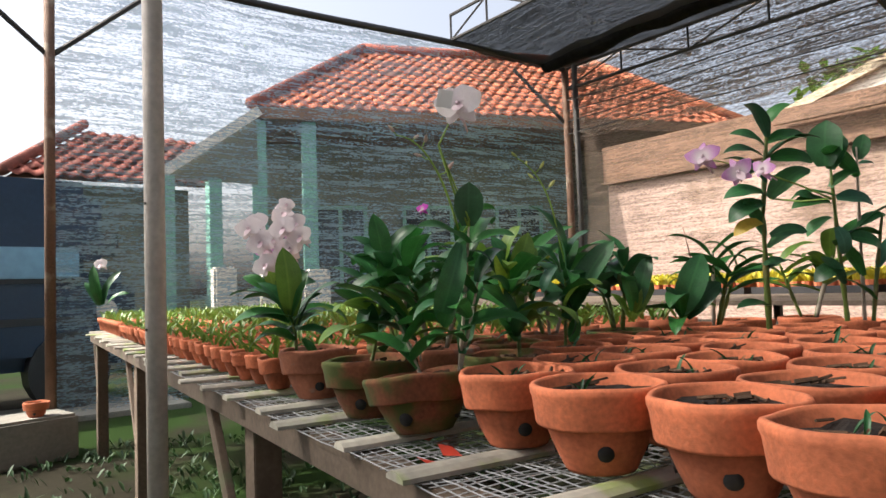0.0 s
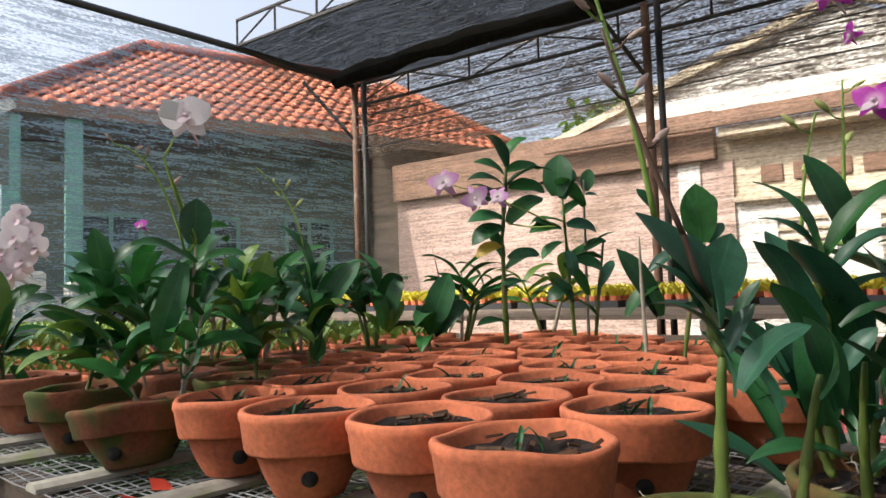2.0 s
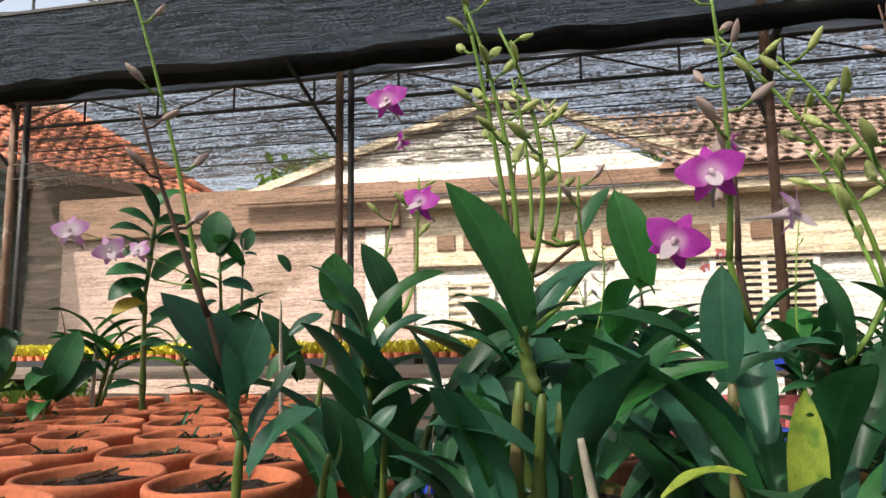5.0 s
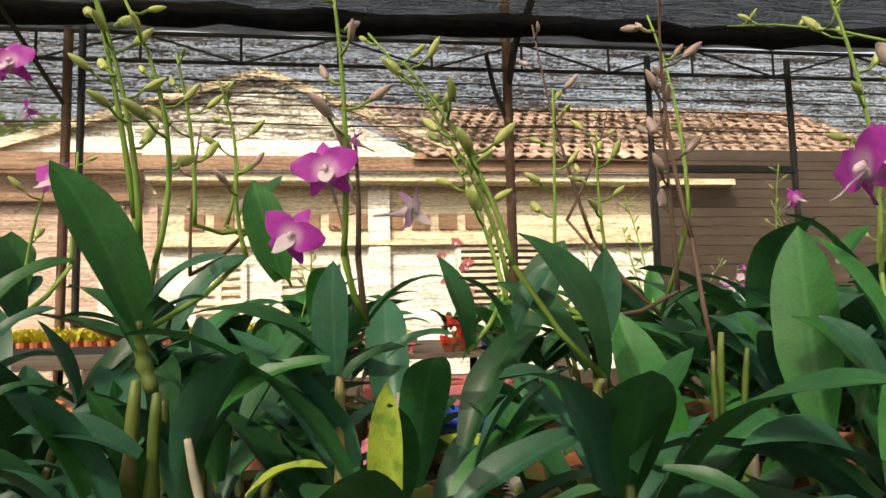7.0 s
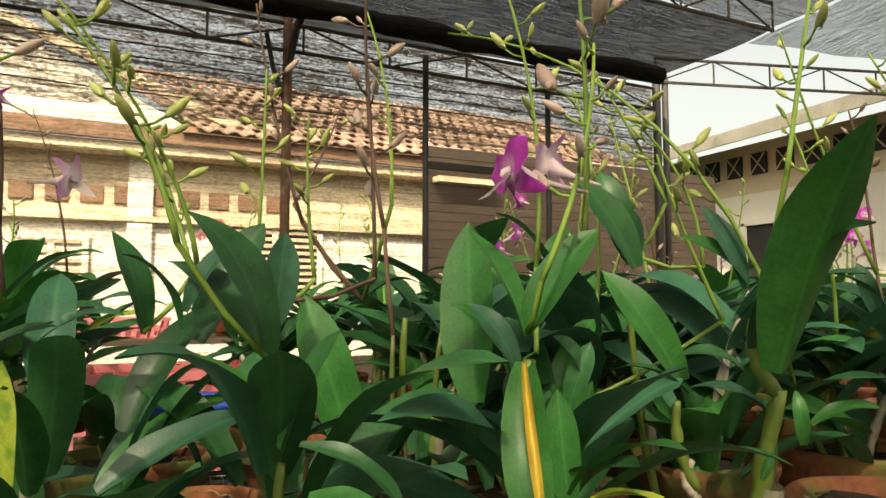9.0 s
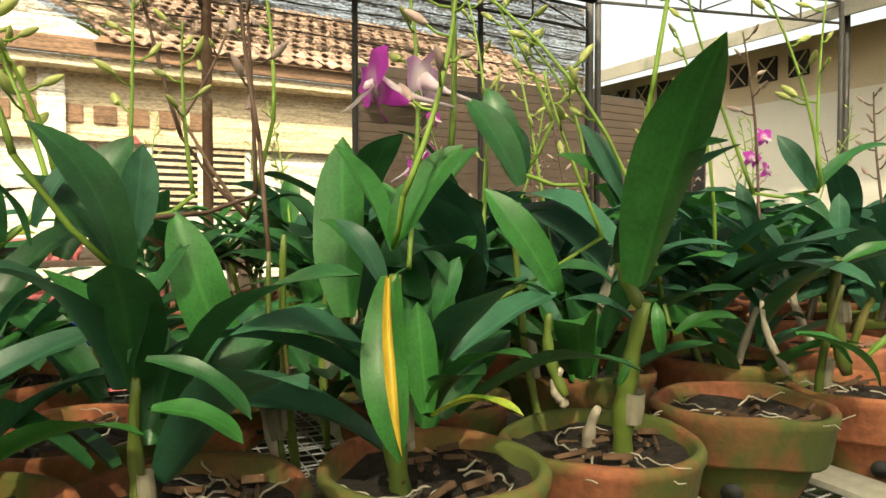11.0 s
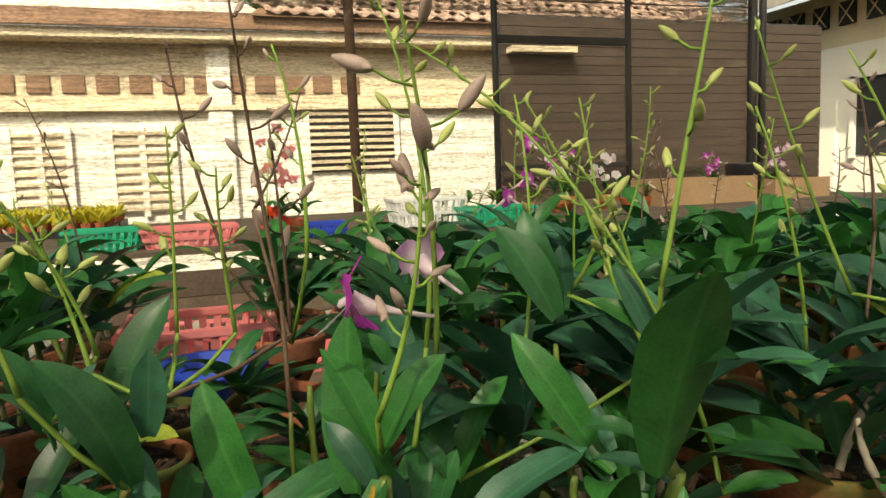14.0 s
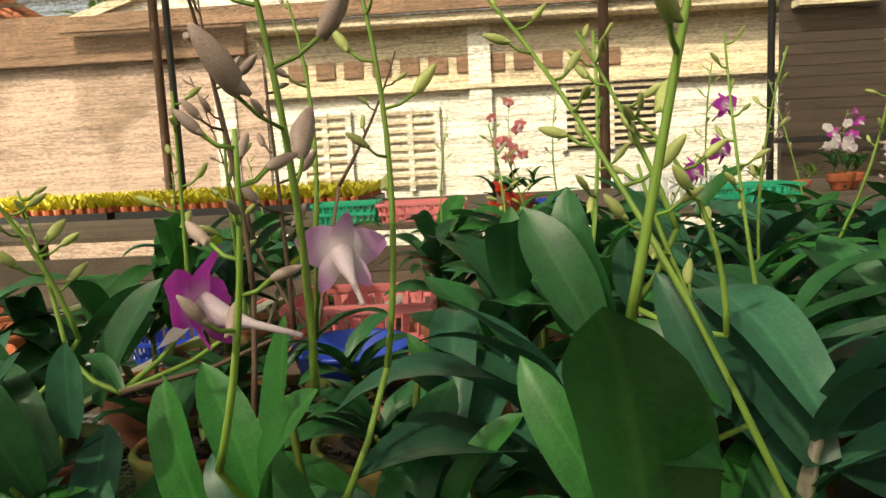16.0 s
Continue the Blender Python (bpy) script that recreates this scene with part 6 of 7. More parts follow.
hero('pale-caned orchid with a white moth flower and a white name tag', (0.655, 0.950, 0.930),
     leaves=[
         (0.063, -0.065, 0.273, 0.064, -0.071, 0.345, 1.6, 4, 'dark'),
         (0.065, -0.064, 0.237, 0.015, -0.023, 0.191, 1, 1, 'dark'),
         (0.070, -0.068, 0.244, 0.125, -0.111, 0.254, 1, 1, 'mid'),
         (0.029, -0.087, 0.242, 0.001, -0.058, 0.119, 0.8, 1, 'dark'),
         (0.072, -0.069, 0.232, 0.094, -0.084, 0.208, 1.2, 1, 'blue'),
         (0.025, -0.080, 0.168, 0.008, -0.063, 0.111, 1.2, 3, 'mid'),
         (0.068, -0.068, 0.250, 0.042, -0.047, 0.238, 1, 1, 'dark'),
         (0.072, -0.068, 0.218, 0.013, -0.020, 0.165, 0.6, 1, 'mid'),
         (0.062, -0.060, 0.209, 0.035, -0.038, 0.183, 1, 1, 'blue'),
     ],
     canes=[
         (0.065, -0.052, 0.052, 0.064, -0.066, 0.273, 0.0065, True),
         (0.054, -0.044, 0.053, 0.076, -0.069, 0.181, 0.006, True),
         (0.025, -0.022, 0.054, -0.031, 0.015, 0.130, 0.006, True),
     ],
     spikes=[
         (0.064, -0.067, 0.283, 0.024, -0.045, 0.406, 0.000, 0.000, 0.000, 0, False, 'green'),
         (0.051, -0.056, 0.265, -0.032, -0.004, 0.425, 0.004, -0.006, 0.037, 5, False, 'pink'),
         (0.024, -0.045, 0.406, 0.042, -0.061, 0.454, 0.000, 0.000, 0.000, 0, False, 'green'),
     ],
     flowers=[
         (0.037, -0.083, 0.467, -0.850, -0.750, 0.150, 0.078, 'white', 0.15),
         (-0.020, -0.055, 0.299, -1.000, -0.300, 0.100, 0.0231579, 'magenta', 0.1),
     ])

hero('bushy orchid with arching green leaves in a pale pot', (0.700, 1.400, 0.950),
     leaves=[
         (-0.066, 0.008, 0.122, -0.166, 0.081, 0.151, 0.9, 1, 'dark'),
         (-0.062, 0.007, 0.089, -0.143, 0.068, 0.100, 0.9, 1, 'mid'),
         (-0.059, 0.004, 0.104, -0.074, 0.005, 0.252, 1, 0, 'light'),
         (-0.052, 0.000, 0.085, -0.006, -0.039, 0.150, 1, 1, 'mid'),
         (-0.044, -0.007, 0.101, 0.004, -0.044, 0.111, 1.2, 1, 'blue'),
         (-0.054, 0.003, 0.065, -0.102, 0.039, 0.067, 1, 1, 'mid'),
         (-0.044, -0.006, 0.085, 0.023, -0.063, 0.173, 0.8, 1, 'dark'),
         (-0.049, -0.001, 0.073, 0.014, -0.048, 0.052, 1, 1, 'dark'),
         (-0.062, 0.007, 0.098, -0.117, 0.043, 0.179, 0.9, 1, 'dark'),
         (-0.039, -0.008, 0.054, -0.015, -0.023, 0.005, 1, 1, 'mid'),
         (-0.059, 0.004, 0.104, -0.030, -0.024, 0.199, 1, 0, 'mid'),
         (-0.068, 0.014, 0.068, -0.131, 0.063, 0.034, 0.9, 1, 'dark'),
         (-0.049, -0.002, 0.085, -0.073, 0.018, 0.056, 1.2, 1, 'mid'),
     ],
     canes=[
         (-0.049, 0.003, 0.006, -0.059, 0.004, 0.104, 0.006, False),
     ],
     spikes=[
     ],
     flowers=[
     ])

hero('upright orchid with a leafy green cane in a mossy pot', (0.665, 1.120, 0.940),
     leaves=[
         (0.024, -0.021, 0.204, 0.007, -0.015, 0.305, 1, 0, 'mid'),
         (0.021, -0.019, 0.214, -0.026, 0.013, 0.263, 0.9, 1, 'dark'),
         (0.026, -0.023, 0.217, 0.072, -0.063, 0.280, 0.9, 1, 'dark'),
         (0.032, -0.027, 0.193, -0.034, 0.027, 0.138, 0.8, 1, 'dark'),
         (0.026, -0.021, 0.172, 0.076, -0.057, 0.154, 1, 1, 'dark'),
         (0.008, -0.000, 0.074, -0.001, 0.002, 0.129, 1, 4, 'mid'),
         (0.024, -0.020, 0.177, 0.032, -0.030, 0.240, 1.3, 2, 'mid'),
         (0.016, -0.012, 0.157, -0.009, 0.012, 0.075, 0.8, 1, 'dark'),
         (0.033, -0.022, 0.115, 0.066, -0.044, 0.071, 1, 1, 'mid'),
     ],
     canes=[
         (0.004, 0.006, 0.022, 0.014, -0.008, 0.115, 0.006, False),
         (0.014, -0.008, 0.115, 0.026, -0.023, 0.209, 0.005, False),
         (0.079, -0.051, 0.029, 0.058, -0.041, 0.113, 0.005, True),
     ],
     spikes=[
     ],
     flowers=[
     ])

hero('orchid with yellowing young leaves in a clay pot', (0.880, 0.980, 0.940),
     leaves=[
         (0.013, -0.015, 0.101, -0.044, 0.023, 0.166, 0.9, 1, 'mid'),
         (0.004, -0.013, 0.169, 0.029, -0.038, 0.261, 1.1, 0, 'light'),
         (-0.000, -0.008, 0.143, 0.052, -0.050, 0.186, 0.9, 1, 'mid'),
         (0.010, -0.014, 0.111, 0.071, -0.061, 0.119, 0.9, 1, 'dark'),
         (-0.005, -0.005, 0.149, -0.017, -0.001, 0.233, 1.1, 4, 'yellow'),
         (0.004, -0.010, 0.122, -0.042, 0.027, 0.092, 1, 1, 'mid'),
         (-0.000, -0.011, 0.190, -0.026, 0.004, 0.255, 1, 1, 'dark'),
         (0.013, -0.013, 0.074, -0.017, 0.009, 0.065, 1, 1, 'mid'),
         (0.008, -0.016, 0.164, 0.041, -0.046, 0.231, 1, 0, 'light'),
         (-0.009, -0.006, 0.201, 0.016, -0.029, 0.274, 1, 1, 'light'),
     ],
     canes=[
         (0.017, -0.013, 0.022, 0.010, -0.014, 0.106, 0.006, False),
         (0.010, -0.014, 0.106, -0.000, -0.011, 0.190, 0.005, False),
     ],
     spikes=[
     ],
     flowers=[
     ])

hero('dark-leaved orchid with a thin arching bud spike', (0.980, 1.100, 0.940),
     leaves=[
         (0.095, -0.091, 0.195, 0.036, -0.055, 0.326, 1, 1, 'dark'),
         (0.095, -0.091, 0.207, 0.137, -0.127, 0.272, 1.2, 1, 'dark'),
         (0.085, -0.083, 0.184, 0.043, -0.055, 0.244, 1, 1, 'dark'),
         (0.100, -0.087, 0.089, 0.177, -0.156, 0.250, 0.9, 0, 'dark'),
         (0.107, -0.089, 0.042, 0.114, -0.098, 0.095, 1.2, 4, 'mid'),
         (0.086, -0.080, 0.143, 0.100, -0.085, 0.048, 0.9, 3, 'dark'),
         (0.095, -0.089, 0.166, 0.132, -0.118, 0.187, 1.2, 1, 'mid'),
         (0.095, -0.087, 0.142, 0.048, -0.049, 0.097, 1, 1, 'dark'),
         (0.081, -0.080, 0.201, 0.057, -0.059, 0.144, 1, 1, 'blue'),
         (0.104, -0.093, 0.118, 0.142, -0.119, 0.093, 1, 1, 'mid'),
     ],
     canes=[
         (0.096, -0.078, 0.002, 0.095, -0.090, 0.189, 0.006, False),
     ],
     spikes=[
         (0.077, -0.084, 0.298, 0.014, -0.045, 0.427, 0.007, -0.007, 0.014, 5, False, 'green'),
     ],
     flowers=[
     ])

hero('young orchid with a bare stem end in a clay pot', (1.220, 1.040, 0.950),
     leaves=[
         (0.266, -0.019, 0.070, 0.306, -0.059, 0.215, 1, 0, 'dark'),
         (0.269, -0.021, 0.069, 0.236, -0.001, 0.136, 1, 1, 'mid'),
         (0.277, -0.027, 0.060, 0.343, -0.082, 0.142, 0.9, 1, 'dark'),
         (0.272, -0.023, 0.063, 0.249, -0.008, 0.085, 1, 1, 'light'),
         (0.277, -0.025, 0.035, 0.288, -0.033, 0.021, 1, 1, 'mid'),
         (0.183, 0.041, 0.094, 0.205, 0.017, 0.217, 0.8, 0, 'dark'),
         (0.172, 0.051, 0.081, 0.150, 0.061, 0.178, 0.8, 1, 'mid'),
         (0.178, 0.047, 0.074, 0.211, 0.017, 0.148, 0.8, 1, 'light'),
         (0.161, 0.060, 0.068, 0.128, 0.081, 0.124, 0.8, 1, 'light'),
     ],
     canes=[
         (0.261, -0.011, 0.009, 0.271, -0.025, 0.090, 0.005, False),
     ],
     spikes=[
         (0.291, -0.045, 0.172, 0.268, -0.035, 0.280, 0.000, 0.000, 0.000, 0, True, 'pink'),
     ],
     flowers=[
     ])

hero('tall leafy dendrobium orchid with lilac flowers on a side spike', (1.700, 0.860, 0.950),
     leaves=[
         (-0.129, -0.032, 0.494, -0.160, -0.011, 0.536, 1.1, 1, 'mid'),
         (-0.129, -0.032, 0.501, -0.083, -0.070, 0.551, 1.2, 1, 'mid'),
         (-0.132, -0.027, 0.455, -0.196, 0.020, 0.485, 1.1, 1, 'dark'),
         (-0.126, -0.032, 0.463, -0.052, -0.088, 0.471, 1.1, 1, 'mid'),
         (-0.135, -0.023, 0.432, -0.208, 0.031, 0.441, 1.1, 1, 'dark'),
         (-0.120, -0.034, 0.424, -0.042, -0.092, 0.413, 1.1, 1, 'mid'),
         (-0.129, -0.022, 0.344, -0.206, 0.037, 0.336, 1.1, 1, 'dark'),
         (-0.119, -0.028, 0.333, -0.046, -0.088, 0.398, 1.2, 1, 'mid'),
         (-0.135, -0.013, 0.278, -0.187, 0.028, 0.249, 1, 3, 'gold'),
         (-0.119, -0.023, 0.246, -0.051, -0.075, 0.254, 0.9, 1, 'dark'),
         (-0.122, -0.019, 0.218, -0.054, -0.072, 0.247, 1.1, 1, 'mid'),
         (-0.130, -0.010, 0.179, -0.090, -0.040, 0.187, 1.3, 1, 'dark'),
         (-0.128, -0.026, 0.401, -0.185, 0.019, 0.377, 1, 1, 'dark'),
         (-0.133, -0.017, 0.323, -0.196, 0.033, 0.280, 1.1, 3, 'dark'),
     ],
     canes=[
         (-0.140, 0.004, 0.081, -0.133, -0.016, 0.297, 0.012, False),
         (-0.133, -0.016, 0.297, -0.126, -0.035, 0.506, 0.009, False),
     ],
     spikes=[
         (-0.132, -0.168, 0.315, -0.356, -0.006, 0.412, -0.000, -0.001, 0.010, 0, False, 'green'),
     ],
     flowers=[
         (-0.443, -0.065, 0.397, -1.000, -0.300, 0.100, 0.0702834, 'lilac', 0.1),
         (-0.367, -0.095, 0.367, -0.900, -0.600, -0.100, 0.0666883, 'lilac', 0.5),
         (-0.297, -0.110, 0.376, -1.000, 0.200, 0.100, 0.0563563, 'lilac', -0.3),
     ])

hero('clump of tall dendrobium orchids with broad dark leaves', (1.950, 0.800, 0.950),
     leaves=[
         (-0.133, 0.011, 0.423, -0.131, 0.002, 0.539, 1.4, 2, 'dark'),
         (-0.122, 0.003, 0.415, -0.097, -0.021, 0.499, 1.2, 1, 'dark'),
         (-0.150, 0.029, 0.339, -0.195, 0.062, 0.355, 1.2, 1, 'dark'),
         (-0.110, -0.001, 0.341, -0.036, -0.055, 0.324, 1.2, 1, 'blue'),
         (-0.121, 0.010, 0.295, -0.168, 0.049, 0.247, 1.2, 1, 'mid'),
         (-0.110, 0.003, 0.270, -0.096, -0.002, 0.202, 1.2, 3, 'blue'),
         (-0.121, 0.006, 0.370, -0.067, -0.038, 0.408, 1.1, 1, 'mid'),
         (-0.065, -0.041, 0.438, -0.056, -0.052, 0.501, 1.2, 2, 'dark'),
         (-0.065, -0.041, 0.427, -0.033, -0.064, 0.422, 1.2, 1, 'blue'),
         (-0.087, -0.012, 0.244, -0.019, -0.061, 0.213, 1.2, 1, 'dark'),
         (-0.098, 0.001, 0.174, -0.154, 0.046, 0.134, 1.2, 1, 'dark'),
         (-0.121, 0.008, 0.330, -0.200, 0.068, 0.320, 1.2, 1, 'mid'),
         (-0.064, -0.031, 0.271, -0.010, -0.073, 0.297, 1.2, 1, 'dark'),
     ],
     canes=[
         (-0.097, 0.008, 0.060, -0.122, 0.003, 0.415, 0.01, False),
         (-0.052, -0.026, 0.058, -0.071, -0.039, 0.469, 0.009, True),
         (-0.035, -0.038, 0.058, -0.019, -0.067, 0.297, 0.009, False),
     ],
     spikes=[
     ],
     flowers=[
     ])

hero('orchid with a spray of white and pale lilac flowers', (1.250, 2.550, 0.920),
     leaves=[
         (-0.158, 0.016, 0.182, -0.246, 0.077, 0.251, 0.9, 1, 'mid'),
         (-0.150, 0.009, 0.181, -0.054, -0.069, 0.264, 0.9, 1, 'mid'),
         (-0.141, 0.003, 0.181, -0.176, 0.022, 0.291, 0.9, 0, 'light'),
         (-0.132, -0.004, 0.180, -0.019, -0.092, 0.219, 0.9, 1, 'dark'),
         (-0.494, 1.398, 0.152, -0.530, 1.412, 0.358, 0.6, 0, 'mid'),
         (-0.482, 1.390, 0.152, -0.413, 1.326, 0.323, 0.6, 1, 'dark'),
         (-0.471, 1.381, 0.151, -0.378, 1.307, 0.206, 0.7, 1, 'mid'),
         (-0.506, 1.407, 0.153, -0.564, 1.443, 0.272, 0.7, 1, 'dark'),
     ],
     canes=[
     ],
     spikes=[
         (-0.141, 0.003, 0.181, -0.125, -0.034, 0.540, -0.021, 0.016, 0.001, 0, False, 'green'),
     ],
     flowers=[
         (-0.267, -0.044, 0.426, -0.700, -0.700, 0.100, 0.105263, 'white', 0.2),
         (-0.233, -0.066, 0.372, -0.700, -0.700, 0.100, 0.109474, 'white', 0.6),
         (-0.146, -0.130, 0.347, -0.700, -0.700, 0.200, 0.105263, 'white', 0.1),
         (-0.174, -0.106, 0.302, -0.700, -0.700, 0.100, 0.109474, 'white', 0.9),
         (-0.115, -0.156, 0.388, -0.700, -0.700, 0.100, 0.0968421, 'white', 0.4),
         (-0.166, -0.120, 0.422, -0.700, -0.700, 0.100, 0.105263, 'white', 0.4),
         (-0.219, -0.071, 0.288, -0.700, -0.700, 0.100, 0.0968421, 'white', 0.7),
         (-0.203, 0.031, 0.461, -0.600, -0.800, 0.100, 0.0874494, 'white', 0.1),
         (-0.156, -0.000, 0.389, -0.600, -0.800, 0.100, 0.0961943, 'white', 0.5),
         (-0.125, -0.030, 0.490, -0.600, -0.800, 0.100, 0.0961943, 'white', 0.9),
         (-0.113, -0.042, 0.524, -0.200, -0.900, 0.300, 0.065587, 'white', -0.3),
         (-0.086, -0.057, 0.451, -0.600, -0.800, 0.100, 0.0874494, 'white', 0.3),
         (-0.177, 0.018, 0.346, -0.600, -0.800, 0.100, 0.0874494, 'lilac', 0.3),
         (-0.119, -0.025, 0.343, -0.600, -0.800, 0.100, 0.0961943, 'white', 0.6),
         (-0.103, -0.041, 0.415, -0.600, -0.800, 0.100, 0.0874494, 'lilac', 0.2),
         (-0.499, 1.388, 0.362, -0.600, -0.800, 0.100, 0.0699595, 'white', 0.2),
     ])

hero('pair of orchids with narrow upright leaves and bare spikes', (1.360, 0.450, 0.950),
     leaves=[
         (0.044, -0.137, 0.242, 0.034, -0.135, 0.353, 1.2, 4, 'mid'),
         (0.040, -0.135, 0.274, 0.025, -0.121, 0.332, 1.2, 0, 'mid'),
         (0.044, -0.140, 0.274, 0.055, -0.161, 0.331, 1.2, 0, 'dark'),
         (-0.015, -0.065, 0.314, -0.031, -0.046, 0.346, 1.2, 0, 'dark'),
         (0.053, -0.149, 0.242, 0.068, -0.173, 0.278, 1.2, 0, 'blue'),
         (0.087, -0.022, 0.195, 0.126, -0.079, 0.238, 0.9, 0, 'blue'),
         (0.199, 0.005, 0.100, 0.141, 0.069, 0.248, 0.7, 0, 'dark'),
         (0.203, 0.000, 0.100, 0.179, 0.025, 0.174, 0.8, 1, 'mid'),
         (0.160, 0.059, 0.102, 0.201, -0.004, 0.172, 0.8, 1, 'mid'),
     ],
     canes=[
         (0.098, -0.023, 0.082, 0.072, -0.008, 0.264, 0.008, True),
         (0.048, -0.128, 0.106, 0.043, -0.139, 0.274, 0.007, False),
     ],
     spikes=[
     ],
     flowers=[
     ])

tag = thing("name_tag", (0.50, 1.035, 1.375), "small white plastic name tag hung on a flower stem", "tag")
part("card", box_bm(-0.012, 0.012, -0.001, 0.001, -0.014, 0.014), M_WHITEPL, tag)
tag.matrix_basis = pose(0.66, 0.86, 1.40, 0, 10, -30)

FZ = 0.97
# ---- second bench behind, with seedling trays and boxes ----
def low_bench(name, x0, x1, y0, y1, z, label):
    t = thing(name, (0, 0, 0), label, "bench")
    n = int((x1 - x0) / 0.14)
    for k in range(n):
        part("plank", box_bm(x0 + k * 0.14, x0 + k * 0.14 + 0.125, y0, y1, z - 0.025, z, 0.003), M_WOOD, t)
    for y in [y0 + 0.1 + i * (y1 - y0 - 0.2) / 5 for i in range(6)]:
        part("bearer", box_bm(x0, x1, y - 0.03, y + 0.03, z - 0.085, z - 0.027, 0.003), M_WOOD, t)
        for x in (x0 + 0.05, x1 - 0.05):
            part("leg", box_bm(x - 0.03, x + 0.03, y - 0.03, y + 0.03, -0.03, z - 0.087, 0.003), M_WOOD, t)
    return t


fb = low_bench("far_bench", 3.6, 6.2, -6.0, 5.6, FZ, "grey timber bench along the back net with boarded front")
for k in range(6):
    part("board", box_bm(3.57, 3.595, -6.0, 5.6, 0.12 + k * 0.125, 0.243 + k * 0.125, 0.003), M_WOOD, fb)
TRAY_LABEL = "black tray of tiny terracotta pots with yellow-green seedlings"
def tray(x, y, w=0.56, l=0.84):
    t = thing("seedling_tray", (x, y, FZ), TRAY_LABEL, "tray", "seedling trays")
    bm = box_bm(-w / 2, w / 2, -l / 2, l / 2, 0.0, 0.012)
    for a in ((-w / 2, -w / 2 + 0.012, -l / 2, l / 2), (w / 2 - 0.012, w / 2, -l / 2, l / 2), (-w / 2 + 0.012, w / 2 - 0.012, -l / 2, -l / 2 + 0.012), (-w / 2 + 0.012, w / 2 - 0.012, l / 2 - 0.012, l / 2)):
        box_bm(*a, 0.012, 0.05, 0.0, bm)
    part("tray", bm, M_BLACKPL, t)
    rnd = random.Random(int(y * 100))
    pots_, leaves_ = bmesh.new(), bmesh.new()
    for i in range(6):
        for j in range(10):
            px_, py_ = -w / 2 + 0.055 + i * 0.09, -l / 2 + 0.05 + j * 0.082
            lathe = lathe_bm([(0.025, 0.014), (0.036, 0.085), (0.032, 0.085), (0.03, 0.07)], 8)
            for v in lathe.verts:
                v.co += Vector((px_, py_, 0))
            me = bpy.data.meshes.new("tmp")
            lathe.to_mesh(me)
            lathe.free()
            pots_.from_mesh(me)
            bpy.data.meshes.remove(me)
            for k in range(8):
                a = rnd.uniform(0, 6.28)
                leaf_blade(leaves_, (px_ + rnd.uniform(-0.02, 0.02), py_ + rnd.uniform(-0.02, 0.02), 0.075), (math.cos(a), math.sin(a), rnd.uniform(0.8, 2.2)), (0, 0.1, 1), rnd.uniform(0.08, 0.14), 0.028, 0.9, 0.2, 3)
    tagged(part("potted_block", pots_, M_CLAY, t), kind="stuff")
    tagged(part("seedling_clump", leaves_, M_SEEDLING, t, "yellow-green seedling leaves"), kind="stuff")


for k in range(6):
    tray(5.85, 5.05 - k * 0.9)
    tray(5.2, 5.05 - k * 0.9)


def basket(x, y, z, w, l, h, material, label, group="plastic baskets"):
    """An open plastic basket with ribs and a rolled rim."""
    t = thing("basket", (x, y, z), label, "basket", group, rz=random.uniform(-8, 8))
    part("base", box_bm(-w * 0.44, w * 0.44, -l * 0.44, l * 0.44, 0, 0.006), material, t)
    for sx, sy, ax in ((1, 0, 0), (-1, 0, 0), (0, 1, 1), (0, -1, 1)):
        n = 9
        for k in range(n):
            s = -0.5 + (k + 0.5) / n
            a = (sx * w * 0.44, s * l * 0.86, 0.0) if ax == 0 else (s * w * 0.86, sy * l * 0.44, 0.0)
            b = (sx * w * 0.5, s * l * 0.98, h) if ax == 0 else (s * w * 0.98, sy * l * 0.5, h)
            part("rib", beam_bm(a, b, 0.5 * (l if ax == 0 else w) / n, 0.005, None, 0.0), material, t)
    for zz, g in ((h, 0.5), (h * 0.5, 0.47)):
        for a, b in (((-g, -g), (g, -g)), ((g, -g), (g, g)), ((g, g), (-g, g)), ((-g, g), (-g, -g))):
            part("rim", beam_bm((a[0] * w, a[1] * l, zz), (b[0] * w, b[1] * l, zz), 0.014, 0.02), material, t)
    return t


for x, y, z, w, l, h, m_, lab in ((3.85, .02, FZ, .22, .34, .10, M_GREENPL, "green plastic basket on the far bench"), (3.85, -.38, FZ, .26, .46, .09, M_PINK, "pink plastic tray on the far bench"),
                                  (3.9, -2.1, FZ, .3, .4, .10, M_GREENPL, "green plastic basket on the far bench"), (3.85, -1.08, FZ, .14, .2, .07, M_BLUE, "small blue plastic tray on the far bench"),
                                  (4.2, -1.75, FZ, .34, .44, .16, M_WHITEPL, "white slatted box on the far bench")):
    basket(x, y, z, w, l, h, m_, lab)
low_bench("low_shelf", 2.85, 3.55, -2.6, 2.2, 0.42, "low timber shelf between the benches")
for x, y, m_, h in ((3.3, -.33, M_PINK, .22), (3.3, .18, M_PINK, .22), (3.3, -.78, M_PINK, .20), (3.15, .62, M_BLUE, .14), (3.2, 1.1, M_WHITEPL, .2)):
    basket(x, y, .42, .34, .42, h, m_, "pink ribbed plastic basket on the low shelf" if m_ is M_PINK else "plastic basket on the low shelf")
basket(1.62, -.44, BZ - 0.004, .24, .30, .12, M_PINK, "pink ribbed plastic basket among the orchids on the bench")
tub = thing("tub", (1.34, -.455, BZ - 0.004), "small blue plastic tub among the orchids on the bench", "tub")
